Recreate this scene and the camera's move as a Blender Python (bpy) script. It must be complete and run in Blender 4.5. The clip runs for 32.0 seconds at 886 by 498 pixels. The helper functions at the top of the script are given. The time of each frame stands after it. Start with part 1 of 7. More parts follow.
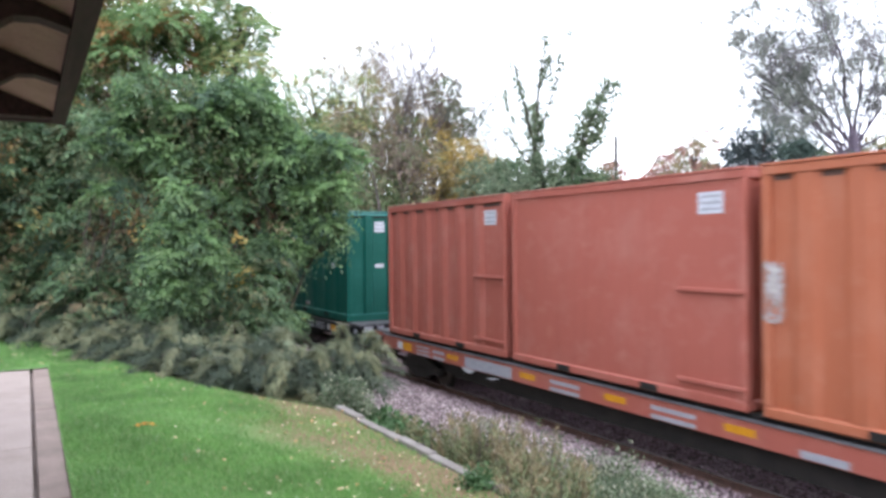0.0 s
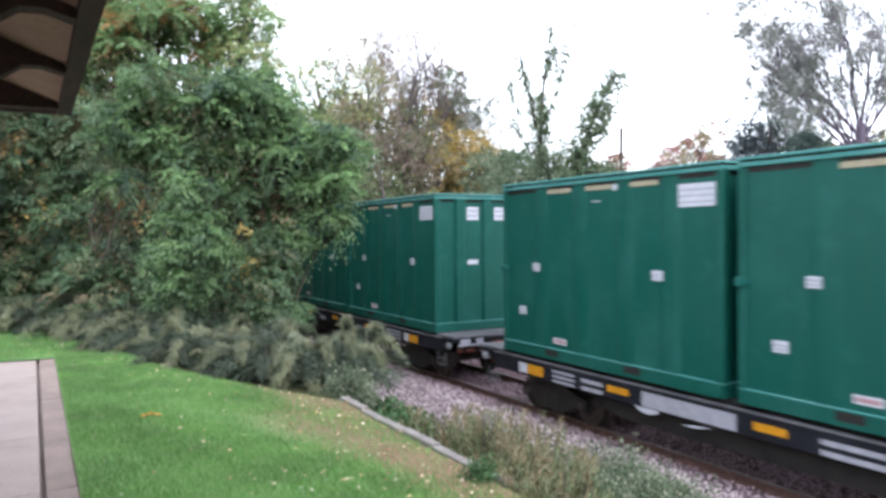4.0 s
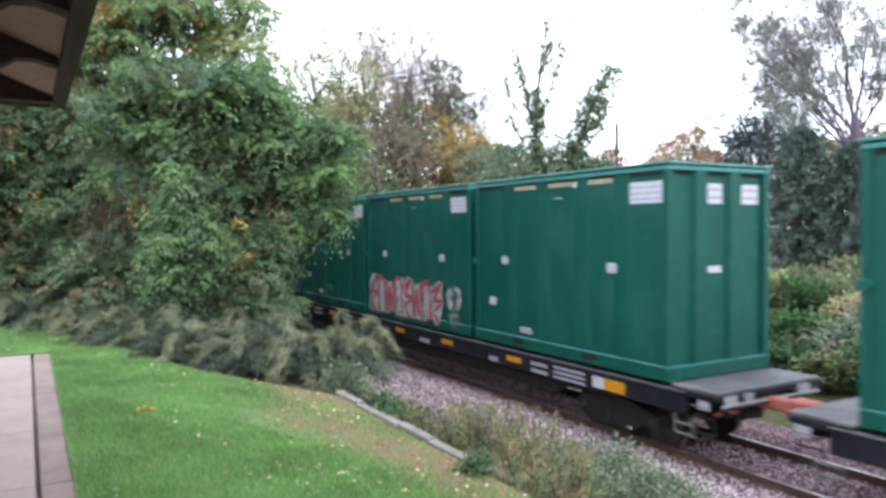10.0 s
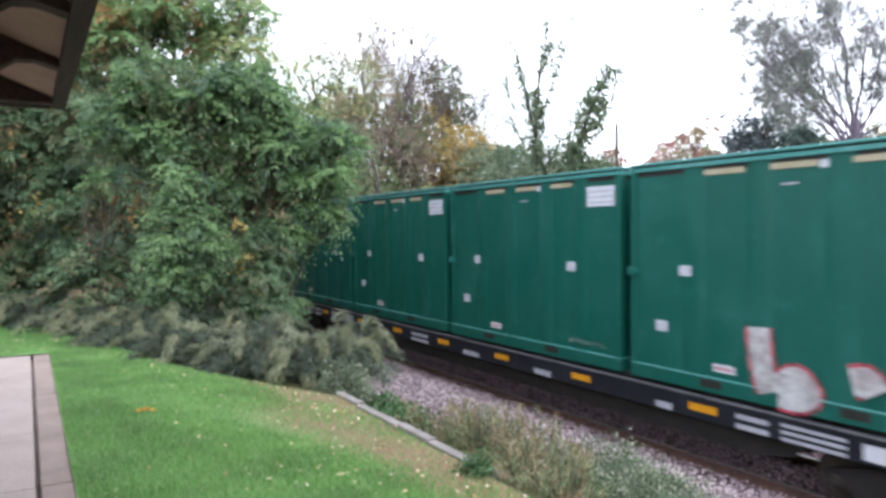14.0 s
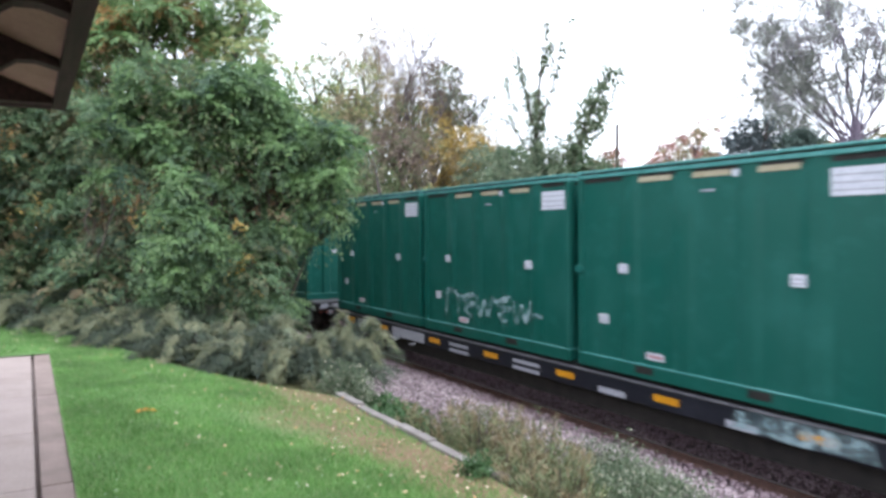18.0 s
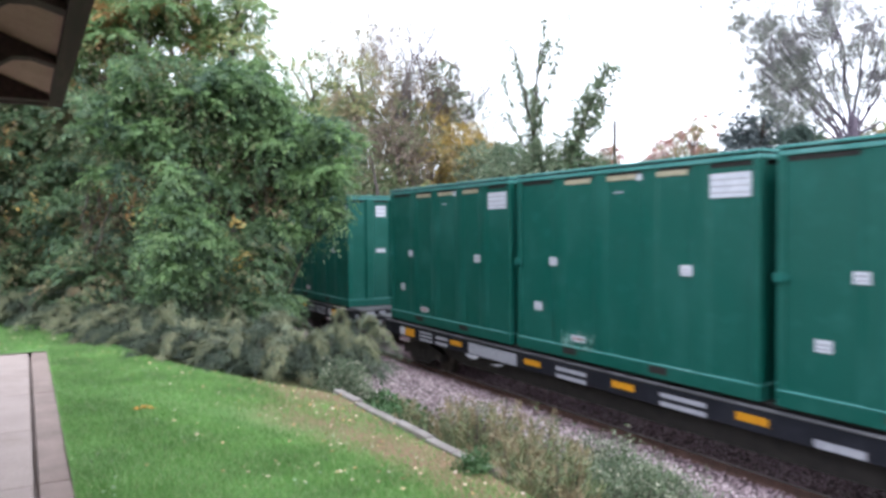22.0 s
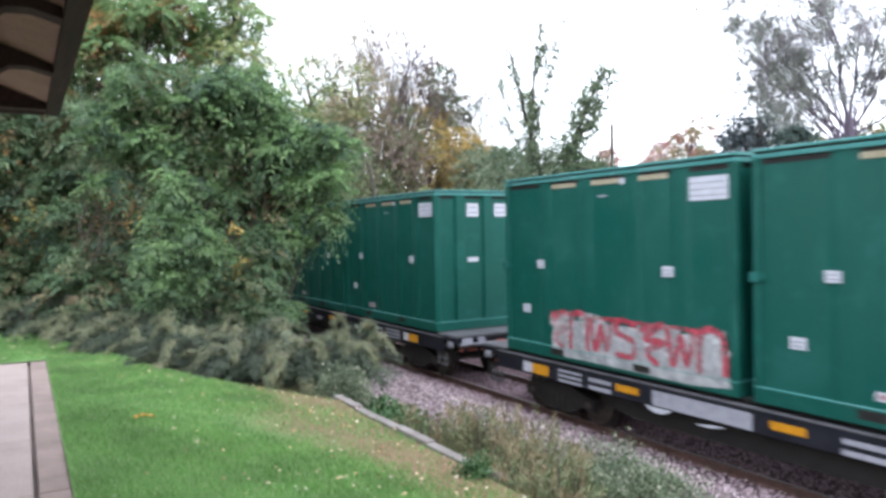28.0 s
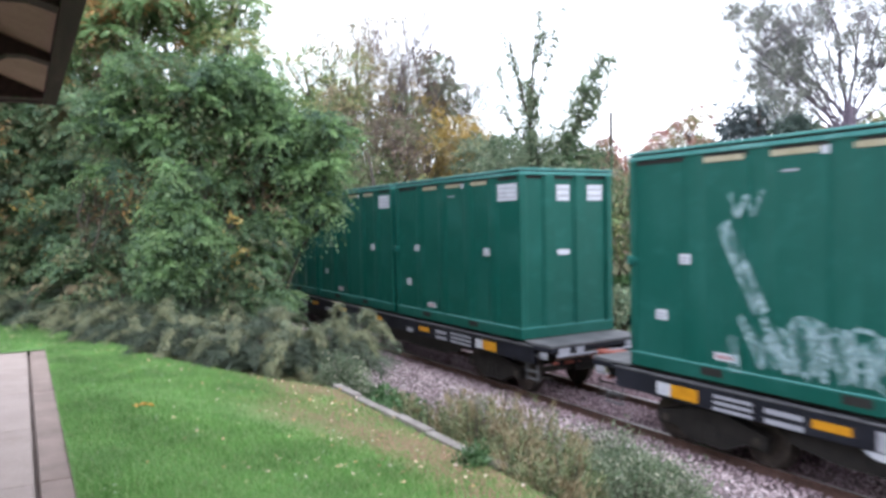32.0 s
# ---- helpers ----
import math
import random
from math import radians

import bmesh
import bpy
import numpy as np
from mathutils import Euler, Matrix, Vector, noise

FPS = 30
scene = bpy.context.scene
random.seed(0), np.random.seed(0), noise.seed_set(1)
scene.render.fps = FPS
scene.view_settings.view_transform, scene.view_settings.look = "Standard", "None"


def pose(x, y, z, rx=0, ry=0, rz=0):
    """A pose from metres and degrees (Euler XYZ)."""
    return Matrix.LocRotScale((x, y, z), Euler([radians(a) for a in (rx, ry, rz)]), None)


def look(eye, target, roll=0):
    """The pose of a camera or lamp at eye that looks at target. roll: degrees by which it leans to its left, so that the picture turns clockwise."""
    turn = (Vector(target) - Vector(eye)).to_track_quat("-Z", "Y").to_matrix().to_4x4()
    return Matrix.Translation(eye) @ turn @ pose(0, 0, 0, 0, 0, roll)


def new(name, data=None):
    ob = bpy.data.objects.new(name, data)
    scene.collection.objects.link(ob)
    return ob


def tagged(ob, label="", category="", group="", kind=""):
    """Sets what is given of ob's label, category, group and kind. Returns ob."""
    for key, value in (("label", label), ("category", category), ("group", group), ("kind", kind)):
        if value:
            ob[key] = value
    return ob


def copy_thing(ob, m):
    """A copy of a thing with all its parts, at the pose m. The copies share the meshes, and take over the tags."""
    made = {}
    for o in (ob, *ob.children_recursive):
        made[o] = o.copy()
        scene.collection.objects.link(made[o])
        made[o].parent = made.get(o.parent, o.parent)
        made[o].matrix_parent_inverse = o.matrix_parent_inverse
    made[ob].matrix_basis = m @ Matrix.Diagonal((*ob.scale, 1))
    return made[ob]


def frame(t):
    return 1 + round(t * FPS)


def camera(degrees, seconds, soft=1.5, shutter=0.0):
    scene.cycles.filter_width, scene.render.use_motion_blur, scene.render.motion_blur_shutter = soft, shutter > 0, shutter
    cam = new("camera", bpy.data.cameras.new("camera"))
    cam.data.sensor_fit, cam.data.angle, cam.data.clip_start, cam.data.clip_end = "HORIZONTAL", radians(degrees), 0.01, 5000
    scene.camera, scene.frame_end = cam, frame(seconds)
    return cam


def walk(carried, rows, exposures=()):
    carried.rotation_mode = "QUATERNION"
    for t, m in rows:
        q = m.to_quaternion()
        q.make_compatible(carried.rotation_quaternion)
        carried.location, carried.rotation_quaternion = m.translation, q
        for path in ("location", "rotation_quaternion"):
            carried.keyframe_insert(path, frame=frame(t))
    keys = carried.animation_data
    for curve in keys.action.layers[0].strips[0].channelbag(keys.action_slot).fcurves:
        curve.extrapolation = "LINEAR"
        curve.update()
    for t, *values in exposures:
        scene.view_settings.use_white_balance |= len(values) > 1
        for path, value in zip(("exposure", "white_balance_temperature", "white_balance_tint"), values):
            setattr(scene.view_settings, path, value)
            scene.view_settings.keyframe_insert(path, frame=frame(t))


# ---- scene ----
# Plan: x across the track (track centre at TRACK_X), y along it (the train comes from +y), z = 0 at the top of the rails.
TRACK_X = 10.49
EYE = (0.0, 0.0, 3.66)
cam = camera(62.6, 32.0, soft=3.25, shutter=0.22)
TURNS = [
    (0, 89.650, 0.568, -29.747), (0.5, 89.550, 0.494, -29.882), (1, 89.215, 0.776, -29.847), (1.5, 89.078, 0.734, -29.483),
    (2, 89.030, 0.388, -29.455), (2.5, 89.019, 0.226, -29.419), (3, 89.015, 0.210, -29.419), (3.5, 89.038, 0.386, -29.406),
    (5.5, 88.905, 0.449, -29.358), (6, 88.883, 0.484, -29.350), (6.5, 88.819, 0.362, -29.369), (7, 88.843, 0.349, -29.399),
    (7.5, 88.820, 0.315, -29.490), (8, 88.784, 0.348, -29.635), (8.5, 88.722, 0.421, -29.667), (9, 88.694, 0.383, -29.728),
    (9.5, 88.621, 0.385, -29.738), (10, 88.568, 0.362, -29.737), (10.5, 88.569, 0.507, -29.752), (11, 88.514, 0.440, -29.709),
    (11.5, 88.543, 0.189, -29.713), (12, 88.634, 0.157, -29.675), (12.5, 88.695, 0.221, -29.615), (13, 88.686, 0.347, -29.626),
    (13.5, 88.655, 0.465, -29.670), (14, 88.631, 0.411, -29.738), (14.5, 88.617, 0.546, -29.762), (16.5, 88.683, 0.100, -29.710),
    (17, 88.684, 0.182, -29.701), (17.5, 88.705, 0.349, -29.693), (18, 88.698, 0.318, -29.705), (18.5, 88.707, 0.295, -29.720),
    (19, 88.722, 0.348, -29.736), (19.5, 88.662, 0.568, -29.781), (20, 88.635, 0.585, -29.817), (20.5, 88.634, 0.493, -29.829),
    (21, 88.620, 0.509, -29.850), (21.5, 88.520, 0.520, -29.893), (22, 88.443, 0.407, -29.896), (22.5, 88.346, 0.356, -29.904),
    (23, 88.333, 0.483, -29.975), (23.5, 88.380, 0.504, -30.009), (24, 88.435, 0.678, -30.089), (24.5, 88.508, 0.536, -30.177),
    (25, 88.689, 0.442, -30.228), (25.5, 88.783, 0.591, -30.232), (27.5, 88.891, 0.738, -30.077), (28, 88.788, 1.027, -30.016),
    (28.5, 88.680, 1.227, -29.985), (29, 88.622, 1.590, -30.021), (29.5, 88.534, 1.426, -30.081), (30, 88.406, 1.253, -30.101),
    (30.5, 88.283, 1.249, -30.122), (31, 88.173, 1.360, -30.102), (31.5, 88.053, 1.108, -30.083), (32, 87.932, 1.103, -30.106),
]
walk(cam, [(t, pose(*EYE, a, b, c)) for t, a, b, c in TURNS])

# ---- world and light: a bright, white, overcast autumn sky ----
world = bpy.data.worlds.new("overcast_sky")
scene.world = world
world.use_nodes = True
wt = world.node_tree
wt.nodes.clear()
w_out = wt.nodes.new("ShaderNodeOutputWorld")
w_bg = wt.nodes.new("ShaderNodeBackground")
w_sky = wt.nodes.new("ShaderNodeTexSky")
w_sky.sky_type = "NISHITA"
w_sky.sun_disc = False
w_sky.sun_elevation = radians(38)
w_sky.sun_rotation = radians(200)
w_gain = wt.nodes.new("ShaderNodeMix")
w_gain.data_type = "RGBA"
w_gain.blend_type = "MULTIPLY"
w_gain.inputs[0].default_value = 1.0
w_gain.inputs[7].default_value = (0.12, 0.12, 0.12, 1)
w_mix = wt.nodes.new("ShaderNodeMix")
w_mix.data_type = "RGBA"
w_mix.inputs[0].default_value = 0.93
w_mix.inputs[7].default_value = (0.918, 0.966, 1.1, 1)
wt.links.new(w_sky.outputs[0], w_gain.inputs[6])
wt.links.new(w_gain.outputs[2], w_mix.inputs[6])
wt.links.new(w_mix.outputs[2], w_bg.inputs[0])
w_bg.inputs[1].default_value = 3.1
wt.links.new(w_bg.outputs[0], w_out.inputs[0])

sun = new("sun", bpy.data.lights.new("sun", "SUN"))
sun.data.energy = 1.3
sun.data.angle = radians(25)
sun.data.color = (1.0, 0.98, 0.96)
sun.matrix_world = look((2, -20, 27), (4, 8, 0))
scene.view_settings.exposure = 0.0

# ---- materials ----
def material(name, rough=0.7, metal=0.0, spec=0.5):
    m = bpy.data.materials.new(name)
    m.use_nodes = True
    b = m.node_tree.nodes["Principled BSDF"]
    b.inputs["Roughness"].default_value = rough
    b.inputs["Metallic"].default_value = metal
    b.inputs["Specular IOR Level"].default_value = spec
    return m, m.node_tree, b


def node(nt, kind, **inputs):
    n = nt.nodes.new(kind)
    for key, value in inputs.items():
        n.inputs[key.replace("_", " ")].default_value = value
    return n


def coords(nt, scale=(1, 1, 1), shift=True):
    """Object coordinates, shifted by a random amount for each object."""
    tc = nt.nodes.new("ShaderNodeTexCoord")
    mp = nt.nodes.new("ShaderNodeMapping")
    mp.inputs["Scale"].default_value = scale
    nt.links.new(tc.outputs["Object"], mp.inputs[0])
    if shift:
        oi = nt.nodes.new("ShaderNodeObjectInfo")
        mul = nt.nodes.new("ShaderNodeMath")
        mul.operation = "MULTIPLY"
        mul.inputs[1].default_value = 37.0
        nt.links.new(oi.outputs["Random"], mul.inputs[0])
        nt.links.new(mul.outputs[0], mp.inputs["Location"])
    return mp.outputs[0]


def noise_of(nt, vec, scale, detail=5.0, rough=0.6):
    n = node(nt, "ShaderNodeTexNoise", Scale=scale, Detail=detail, Roughness=rough)
    nt.links.new(vec, n.inputs["Vector"])
    return n.outputs["Fac"]


def ramp(nt, fac, stops):
    r = nt.nodes.new("ShaderNodeValToRGB")
    e = r.color_ramp.elements
    while len(e) < len(stops):
        e.new(0.5)
    for k, (pos, col) in enumerate(stops):
        e[k].position = pos
        e[k].color = (*col, 1) if len(col) == 3 else col
    nt.links.new(fac, r.inputs[0])
    return r.outputs[0]


def blend(nt, fac, a, b, kind="MIX"):
    n = nt.nodes.new("ShaderNodeMix")
    n.data_type = "RGBA"
    n.blend_type = kind
    for sock, v in ((n.inputs[0], fac), (n.inputs[6], a), (n.inputs[7], b)):
        if isinstance(v, (int, float)):
            sock.default_value = v
        elif isinstance(v, tuple):
            sock.default_value = (*v, 1)
        else:
            nt.links.new(v, sock)
    return n.outputs[2]


def bump(nt, b, height, strength=0.3, dist=0.02):
    n = node(nt, "ShaderNodeBump", Strength=strength, Distance=dist)
    nt.links.new(height, n.inputs["Height"])
    nt.links.new(n.outputs[0], b.inputs["Normal"])


def two_tone(name, a, b_col, scale=3.0, rough=0.8, stretch=(1, 1, 1), relief=0.3, dist=0.01, metal=0.0, fine=40.0, spec=0.4, c=None):
    """A surface that varies at two scales between colours, with fine relief."""
    m, nt, b = material(name, rough, metal, spec)
    v = coords(nt, stretch)
    n1, n2 = noise_of(nt, v, scale), noise_of(nt, v, fine, 3.0)
    col = ramp(nt, n1, [(0.3, a), (0.68, b_col)] if c is None else [(0.28, a), (0.5, b_col), (0.7, c)])
    col = blend(nt, 0.35, col, ramp(nt, n2, [(0.3, (0.35, 0.35, 0.35)), (0.7, (1.0, 1.0, 1.0))]), "MULTIPLY")
    nt.links.new(col, b.inputs["Base Color"])
    bump(nt, b, n2, relief, dist)
    return m


def leaf_material(name, stops, patch=None, patch_scale=0.6, rough=0.55, through_light=0.32, sheen=0.35, mottle=0.5):
    """Leaves: colour by leaf, with larger patches of another tone, partly translucent."""
    m, nt, b = material(name, rough, 0.0, sheen)
    geo = nt.nodes.new("ShaderNodeNewGeometry")
    col = ramp(nt, geo.outputs["Random Per Island"], stops)
    v = coords(nt, (1, 1, 1), False)
    n = noise_of(nt, v, patch_scale, 3.0)
    if patch:
        col = blend(nt, ramp(nt, n, [(0.52, (0, 0, 0)), (0.66, (1, 1, 1))]), col, patch)
    n2 = noise_of(nt, v, 1.7, 2.0)
    col = blend(nt, mottle, col, ramp(nt, n2, [(0.34, (0.38, 0.38, 0.4)), (0.66, (1.5, 1.5, 1.45))]), "MULTIPLY")
    nt.links.new(col, b.inputs["Base Color"])
    tr = nt.nodes.new("ShaderNodeBsdfTranslucent")
    nt.links.new(col, tr.inputs[0])
    mx = nt.nodes.new("ShaderNodeMixShader")
    mx.inputs[0].default_value = through_light
    out = nt.nodes["Material Output"]
    nt.links.new(b.outputs[0], mx.inputs[1])
    nt.links.new(tr.outputs[0], mx.inputs[2])
    nt.links.new(mx.outputs[0], out.inputs[0])
    return m


def dust_and_train_shade(m):
    """Brown brake dust between the rails and painted train shade from there outwards, over a stone material."""
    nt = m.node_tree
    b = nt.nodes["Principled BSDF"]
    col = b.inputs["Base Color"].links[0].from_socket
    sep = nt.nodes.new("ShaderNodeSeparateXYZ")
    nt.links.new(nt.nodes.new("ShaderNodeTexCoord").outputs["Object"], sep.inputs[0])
    # these darker tints paint shade under and beyond the train into the stones
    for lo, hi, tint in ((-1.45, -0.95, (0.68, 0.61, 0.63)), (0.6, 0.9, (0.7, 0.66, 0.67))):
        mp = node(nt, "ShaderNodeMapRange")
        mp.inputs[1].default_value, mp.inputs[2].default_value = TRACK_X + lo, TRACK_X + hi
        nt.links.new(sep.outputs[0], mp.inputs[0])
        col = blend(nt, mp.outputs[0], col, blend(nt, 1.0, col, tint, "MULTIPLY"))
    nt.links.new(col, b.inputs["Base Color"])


def paint(name, base, faded, dirt, rough=0.5):
    """Painted steel: chalky faded blotches, vertical dirt streaks, scuffs and slight dents."""
    m, nt, b = material(name, rough, 0.0, 0.26)
    v = coords(nt)
    big = noise_of(nt, v, 0.9, 4.0)
    streak = noise_of(nt, coords(nt, (6, 6, 0.35)), 1.6, 5.0)
    scuff = noise_of(nt, v, 14.0, 6.0, 0.75)
    col = blend(nt, ramp(nt, big, [(0.5, (0, 0, 0)), (0.75, (0.6, 0.6, 0.6))]), base, faded)
    col = blend(nt, ramp(nt, streak, [(0.52, (0, 0, 0)), (0.8, (0.3, 0.3, 0.3))]), col, dirt)
    cloud = noise_of(nt, coords(nt, (1, 1, 1.6)), 2.3, 3.0, 0.5)
    col = blend(nt, ramp(nt, cloud, [(0.55, (0, 0, 0)), (0.8, (0.5, 0.5, 0.5))]), col, faded)
    col = blend(nt, ramp(nt, scuff, [(0.62, (0, 0, 0)), (0.8, (0.4, 0.4, 0.4))]), col, faded)
    nt.links.new(col, b.inputs["Base Color"])
    nt.links.new(ramp(nt, big, [(0.3, (rough - 0.1,) * 3), (0.7, (rough + 0.2,) * 3)]), b.inputs["Roughness"])
    bump(nt, b, noise_of(nt, v, 1.6, 2.0), 0.25, 0.05)
    return m


def spray(name, thin, full, cover=0.62):
    """Sprayed paint that lies thin and uneven, so that the steel shows through."""
    m, nt, b = material(name, 0.8, 0.0, 0.3)
    v = coords(nt)
    n1, n2 = noise_of(nt, v, 3.6, 4.0), noise_of(nt, v, 19.0, 5.0, 0.7)
    nt.links.new(ramp(nt, n1, [(0.3, thin), (0.7, full)]), b.inputs["Base Color"])
    clear = nt.nodes.new("ShaderNodeBsdfTransparent")
    mx = nt.nodes.new("ShaderNodeMixShader")
    k = blend(nt, 0.5, n1, n2)
    nt.links.new(ramp(nt, k, [(0.4, (max(0.0, cover - 0.42),) * 3), (0.6, (min(1.0, cover + 0.3),) * 3)]), mx.inputs[0])
    nt.links.new(clear.outputs[0], mx.inputs[1])
    nt.links.new(b.outputs[0], mx.inputs[2])
    nt.links.new(mx.outputs[0], nt.nodes["Material Output"].inputs[0])
    return m


GREEN = paint("green_paint", (0.003, 0.0765, 0.0595), (0.0155, 0.117, 0.0985), (0.0055, 0.048, 0.039), 0.48)
GREEN_RAIL = paint("green_rail_paint", (0.0048, 0.0935, 0.0785), (0.0257, 0.164, 0.148), (0.00614, 0.0527, 0.0453), 0.48)
# faded green, pale enough to carry the edge highlights too
LID = paint("faded_lid_and_highlight_paint", (0.055, 0.225, 0.21), (0.17, 0.35, 0.345), (0.02, 0.1, 0.095))
ORANGE = paint("orange_paint", (0.378, 0.118, 0.062), (0.441, 0.18, 0.115), (0.23, 0.072, 0.042))
RED_BROWN = paint("red_brown_paint", (0.355, 0.104, 0.08), (0.43, 0.18, 0.15), (0.215, 0.066, 0.05))
BLACK = paint("black_paint", (0.0085, 0.00935, 0.016), (0.0298, 0.0314, 0.046), (0.017, 0.0145, 0.016), 0.6)
STEEL_DARK = two_tone("dark_cast_steel", (0.0066, 0.00605, 0.00638), (0.0248, 0.0209, 0.0197), 4.0, 0.7)
DECK = two_tone("worn_deck_plate", (0.06, 0.062, 0.07), (0.165, 0.165, 0.178), 2.5, 0.6)
RUST = two_tone("rusty_steel", (0.07, 0.04, 0.034), (0.16, 0.088, 0.072), 6.0, 0.8)
WHEEL = two_tone("wheel_steel", (0.03, 0.026, 0.024), (0.11, 0.09, 0.08), 6.0, 0.55, metal=0.5)
RAIL_TOP = two_tone("worn_rail_top", (0.66, 0.65, 0.66), (0.82, 0.81, 0.82), 5.0, 0.38, metal=1.0, relief=0.05)
WHITE = two_tone("white_sticker", (0.495, 0.514, 0.589), (0.643, 0.658, 0.724), 9.0, 0.6)
GREY_PRINT = two_tone("grey_print", (0.3, 0.31, 0.36), (0.42, 0.42, 0.48), 9.0, 0.6)
PINK_PRINT = two_tone("faded_red_print", (0.4, 0.22, 0.24), (0.5, 0.3, 0.33), 9.0, 0.6)
YELLOW = two_tone("yellow_reflector", (0.55, 0.23, 0.01), (0.72, 0.33, 0.015), 9.0, 0.45)
CREAM = two_tone("cream_strip", (0.339, 0.3, 0.194), (0.444, 0.399, 0.292), 5.0, 0.7)
PALE_TAG = spray("pale_blue_spray_paint", (0.24, 0.4, 0.43), (0.42, 0.55, 0.6), 0.4)
WHITE_TAG = spray("white_spray_paint", (0.4, 0.42, 0.43), (0.55, 0.56, 0.58), 0.52)
SILVER_TAG = spray("silver_spray_paint", (0.36, 0.37, 0.38), (0.48, 0.48, 0.5), 0.95)
RED_TAG = spray("red_spray_paint", (0.34, 0.035, 0.06), (0.5, 0.075, 0.115), 0.75)
FAINT_TAG = spray("faint_green_spray_paint", (0.1, 0.28, 0.25), (0.22, 0.4, 0.37), 0.4)
PURPLE_TAG = spray("purple_spray_paint", (0.16, 0.12, 0.17), (0.4, 0.34, 0.4), 0.6)
TEAL_TAG = spray("teal_spray_paint", (0.01, 0.2, 0.18), (0.015, 0.26, 0.24), 0.8)
GREY_TAG = spray("grey_green_spray_paint", (0.14, 0.2, 0.18), (0.26, 0.32, 0.29), 0.6)
YELLOW_TAG = spray("yellow_spray_paint", (0.3, 0.33, 0.04), (0.42, 0.45, 0.08), 0.7)
CREAM_PATCH = two_tone("cream_primer_patch", (0.28, 0.27, 0.2), (0.4, 0.39, 0.31), 3.0, 0.75)
CONCRETE = two_tone("concrete", (0.26, 0.205, 0.185), (0.36, 0.295, 0.27), 1.2, 0.9, fine=60.0, c=(0.32, 0.26, 0.24))
KERB = two_tone("kerb_concrete", (0.184, 0.14, 0.122), (0.292, 0.225, 0.201), 2.0, 0.9, fine=70.0)
STONE = two_tone("wall_stone", (0.14, 0.124, 0.115), (0.28, 0.255, 0.24), 3.0, 0.9, fine=50.0)
BALLAST_BED = two_tone("ballast_bed", (0.135, 0.107, 0.115), (0.39, 0.31, 0.33), 9.0, 0.95, fine=50.0, relief=0.8, dist=0.05)
dust_and_train_shade(BALLAST_BED)
TIE = two_tone("tie_timber", (0.035, 0.026, 0.02), (0.09, 0.066, 0.05), 5.0, 0.9, (6, 1, 6))
BARK = two_tone("bark", (0.055, 0.043, 0.034), (0.15, 0.125, 0.105), 3.0, 0.95, (4, 4, 0.8), 0.8, 0.03)
BARK_GREY = two_tone("grey_bark", (0.075, 0.06, 0.06), (0.175, 0.145, 0.145), 3.0, 0.95, (0.465, 0.45, 0.465), 0.8, 0.03)
# distance haze put into the oak's bark as a pale lavender cast
BARK_HAZED = two_tone("haze_tinted_purple_bark", (0.114, 0.0918, 0.125), (0.266, 0.217, 0.291), 3.0, 0.95, (3, 3, 0.8), 0.8, 0.03)
DARK_WOOD = two_tone("dark_brown_stained_wood", (0.0224, 0.01, 0.0108), (0.0576, 0.0275, 0.0297), 3.0, 0.75, (8, 0.6, 8))
SOFFIT = two_tone("beige_soffit_board", (0.3, 0.19, 0.15), (0.4, 0.265, 0.215), 2.0, 0.8)
SHINGLE = two_tone("roof_shingle", (0.05, 0.045, 0.042), (0.1, 0.09, 0.085), 6.0, 0.9)
PLASTER = two_tone("station_wall_plaster", (0.4, 0.33, 0.26), (0.5, 0.43, 0.36), 1.5, 0.9)

VINE = leaf_material("vine_leaves", [(0.0, (0.07, 0.13, 0.072)), (0.5, (0.125, 0.21, 0.11)), (1.0, (0.2, 0.3, 0.15))], (0.075, 0.13, 0.092), 1.1, 0.5, 0.46, 0.45)
VINE_BRIGHT = leaf_material("bright_vine_leaves", [(0.0, (0.115, 0.21, 0.092)), (0.5, (0.185, 0.31, 0.128)), (1.0, (0.27, 0.4, 0.18))], None, 0.6, 0.5, 0.46, 0.45)
VINE_AUTUMN = leaf_material("autumn_vine_leaves", [(0.0, (0.08, 0.13, 0.08)), (0.5, (0.155, 0.215, 0.118)), (0.88, (0.24, 0.25, 0.138)), (1.0, (0.31, 0.25, 0.14))], (0.25, 0.165, 0.1), 0.8, 0.5, 0.46, 0.45)
DEAD = leaf_material("dead_brown_leaves", [(0.0, (0.05, 0.035, 0.025)), (0.6, (0.12, 0.085, 0.05)), (0.93, (0.16, 0.105, 0.055)), (1.0, (0.24, 0.15, 0.06))], None, through_light=0.2)
# oak leaves greyed and lightened to carry the distance haze
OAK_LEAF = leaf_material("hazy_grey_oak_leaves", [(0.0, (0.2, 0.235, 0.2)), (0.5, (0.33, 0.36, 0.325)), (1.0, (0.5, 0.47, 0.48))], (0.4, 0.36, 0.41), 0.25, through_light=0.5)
# YELLOWING, OLIVE, GREY_GREEN and HEMLOCK: distance haze is lightened into these leaf colours
YELLOWING = leaf_material("yellowing_leaves", [(0.0, (0.18, 0.306, 0.146)), (0.5, (0.339, 0.448, 0.213)), (1.0, (0.676, 0.565, 0.278))], None, through_light=0.46)
OLIVE = leaf_material("olive_brown_leaves", [(0.0, (0.181, 0.197, 0.128)), (0.5, (0.393, 0.363, 0.216)), (1.0, (0.666, 0.493, 0.328))], (0.272, 0.346, 0.194), through_light=0.46)
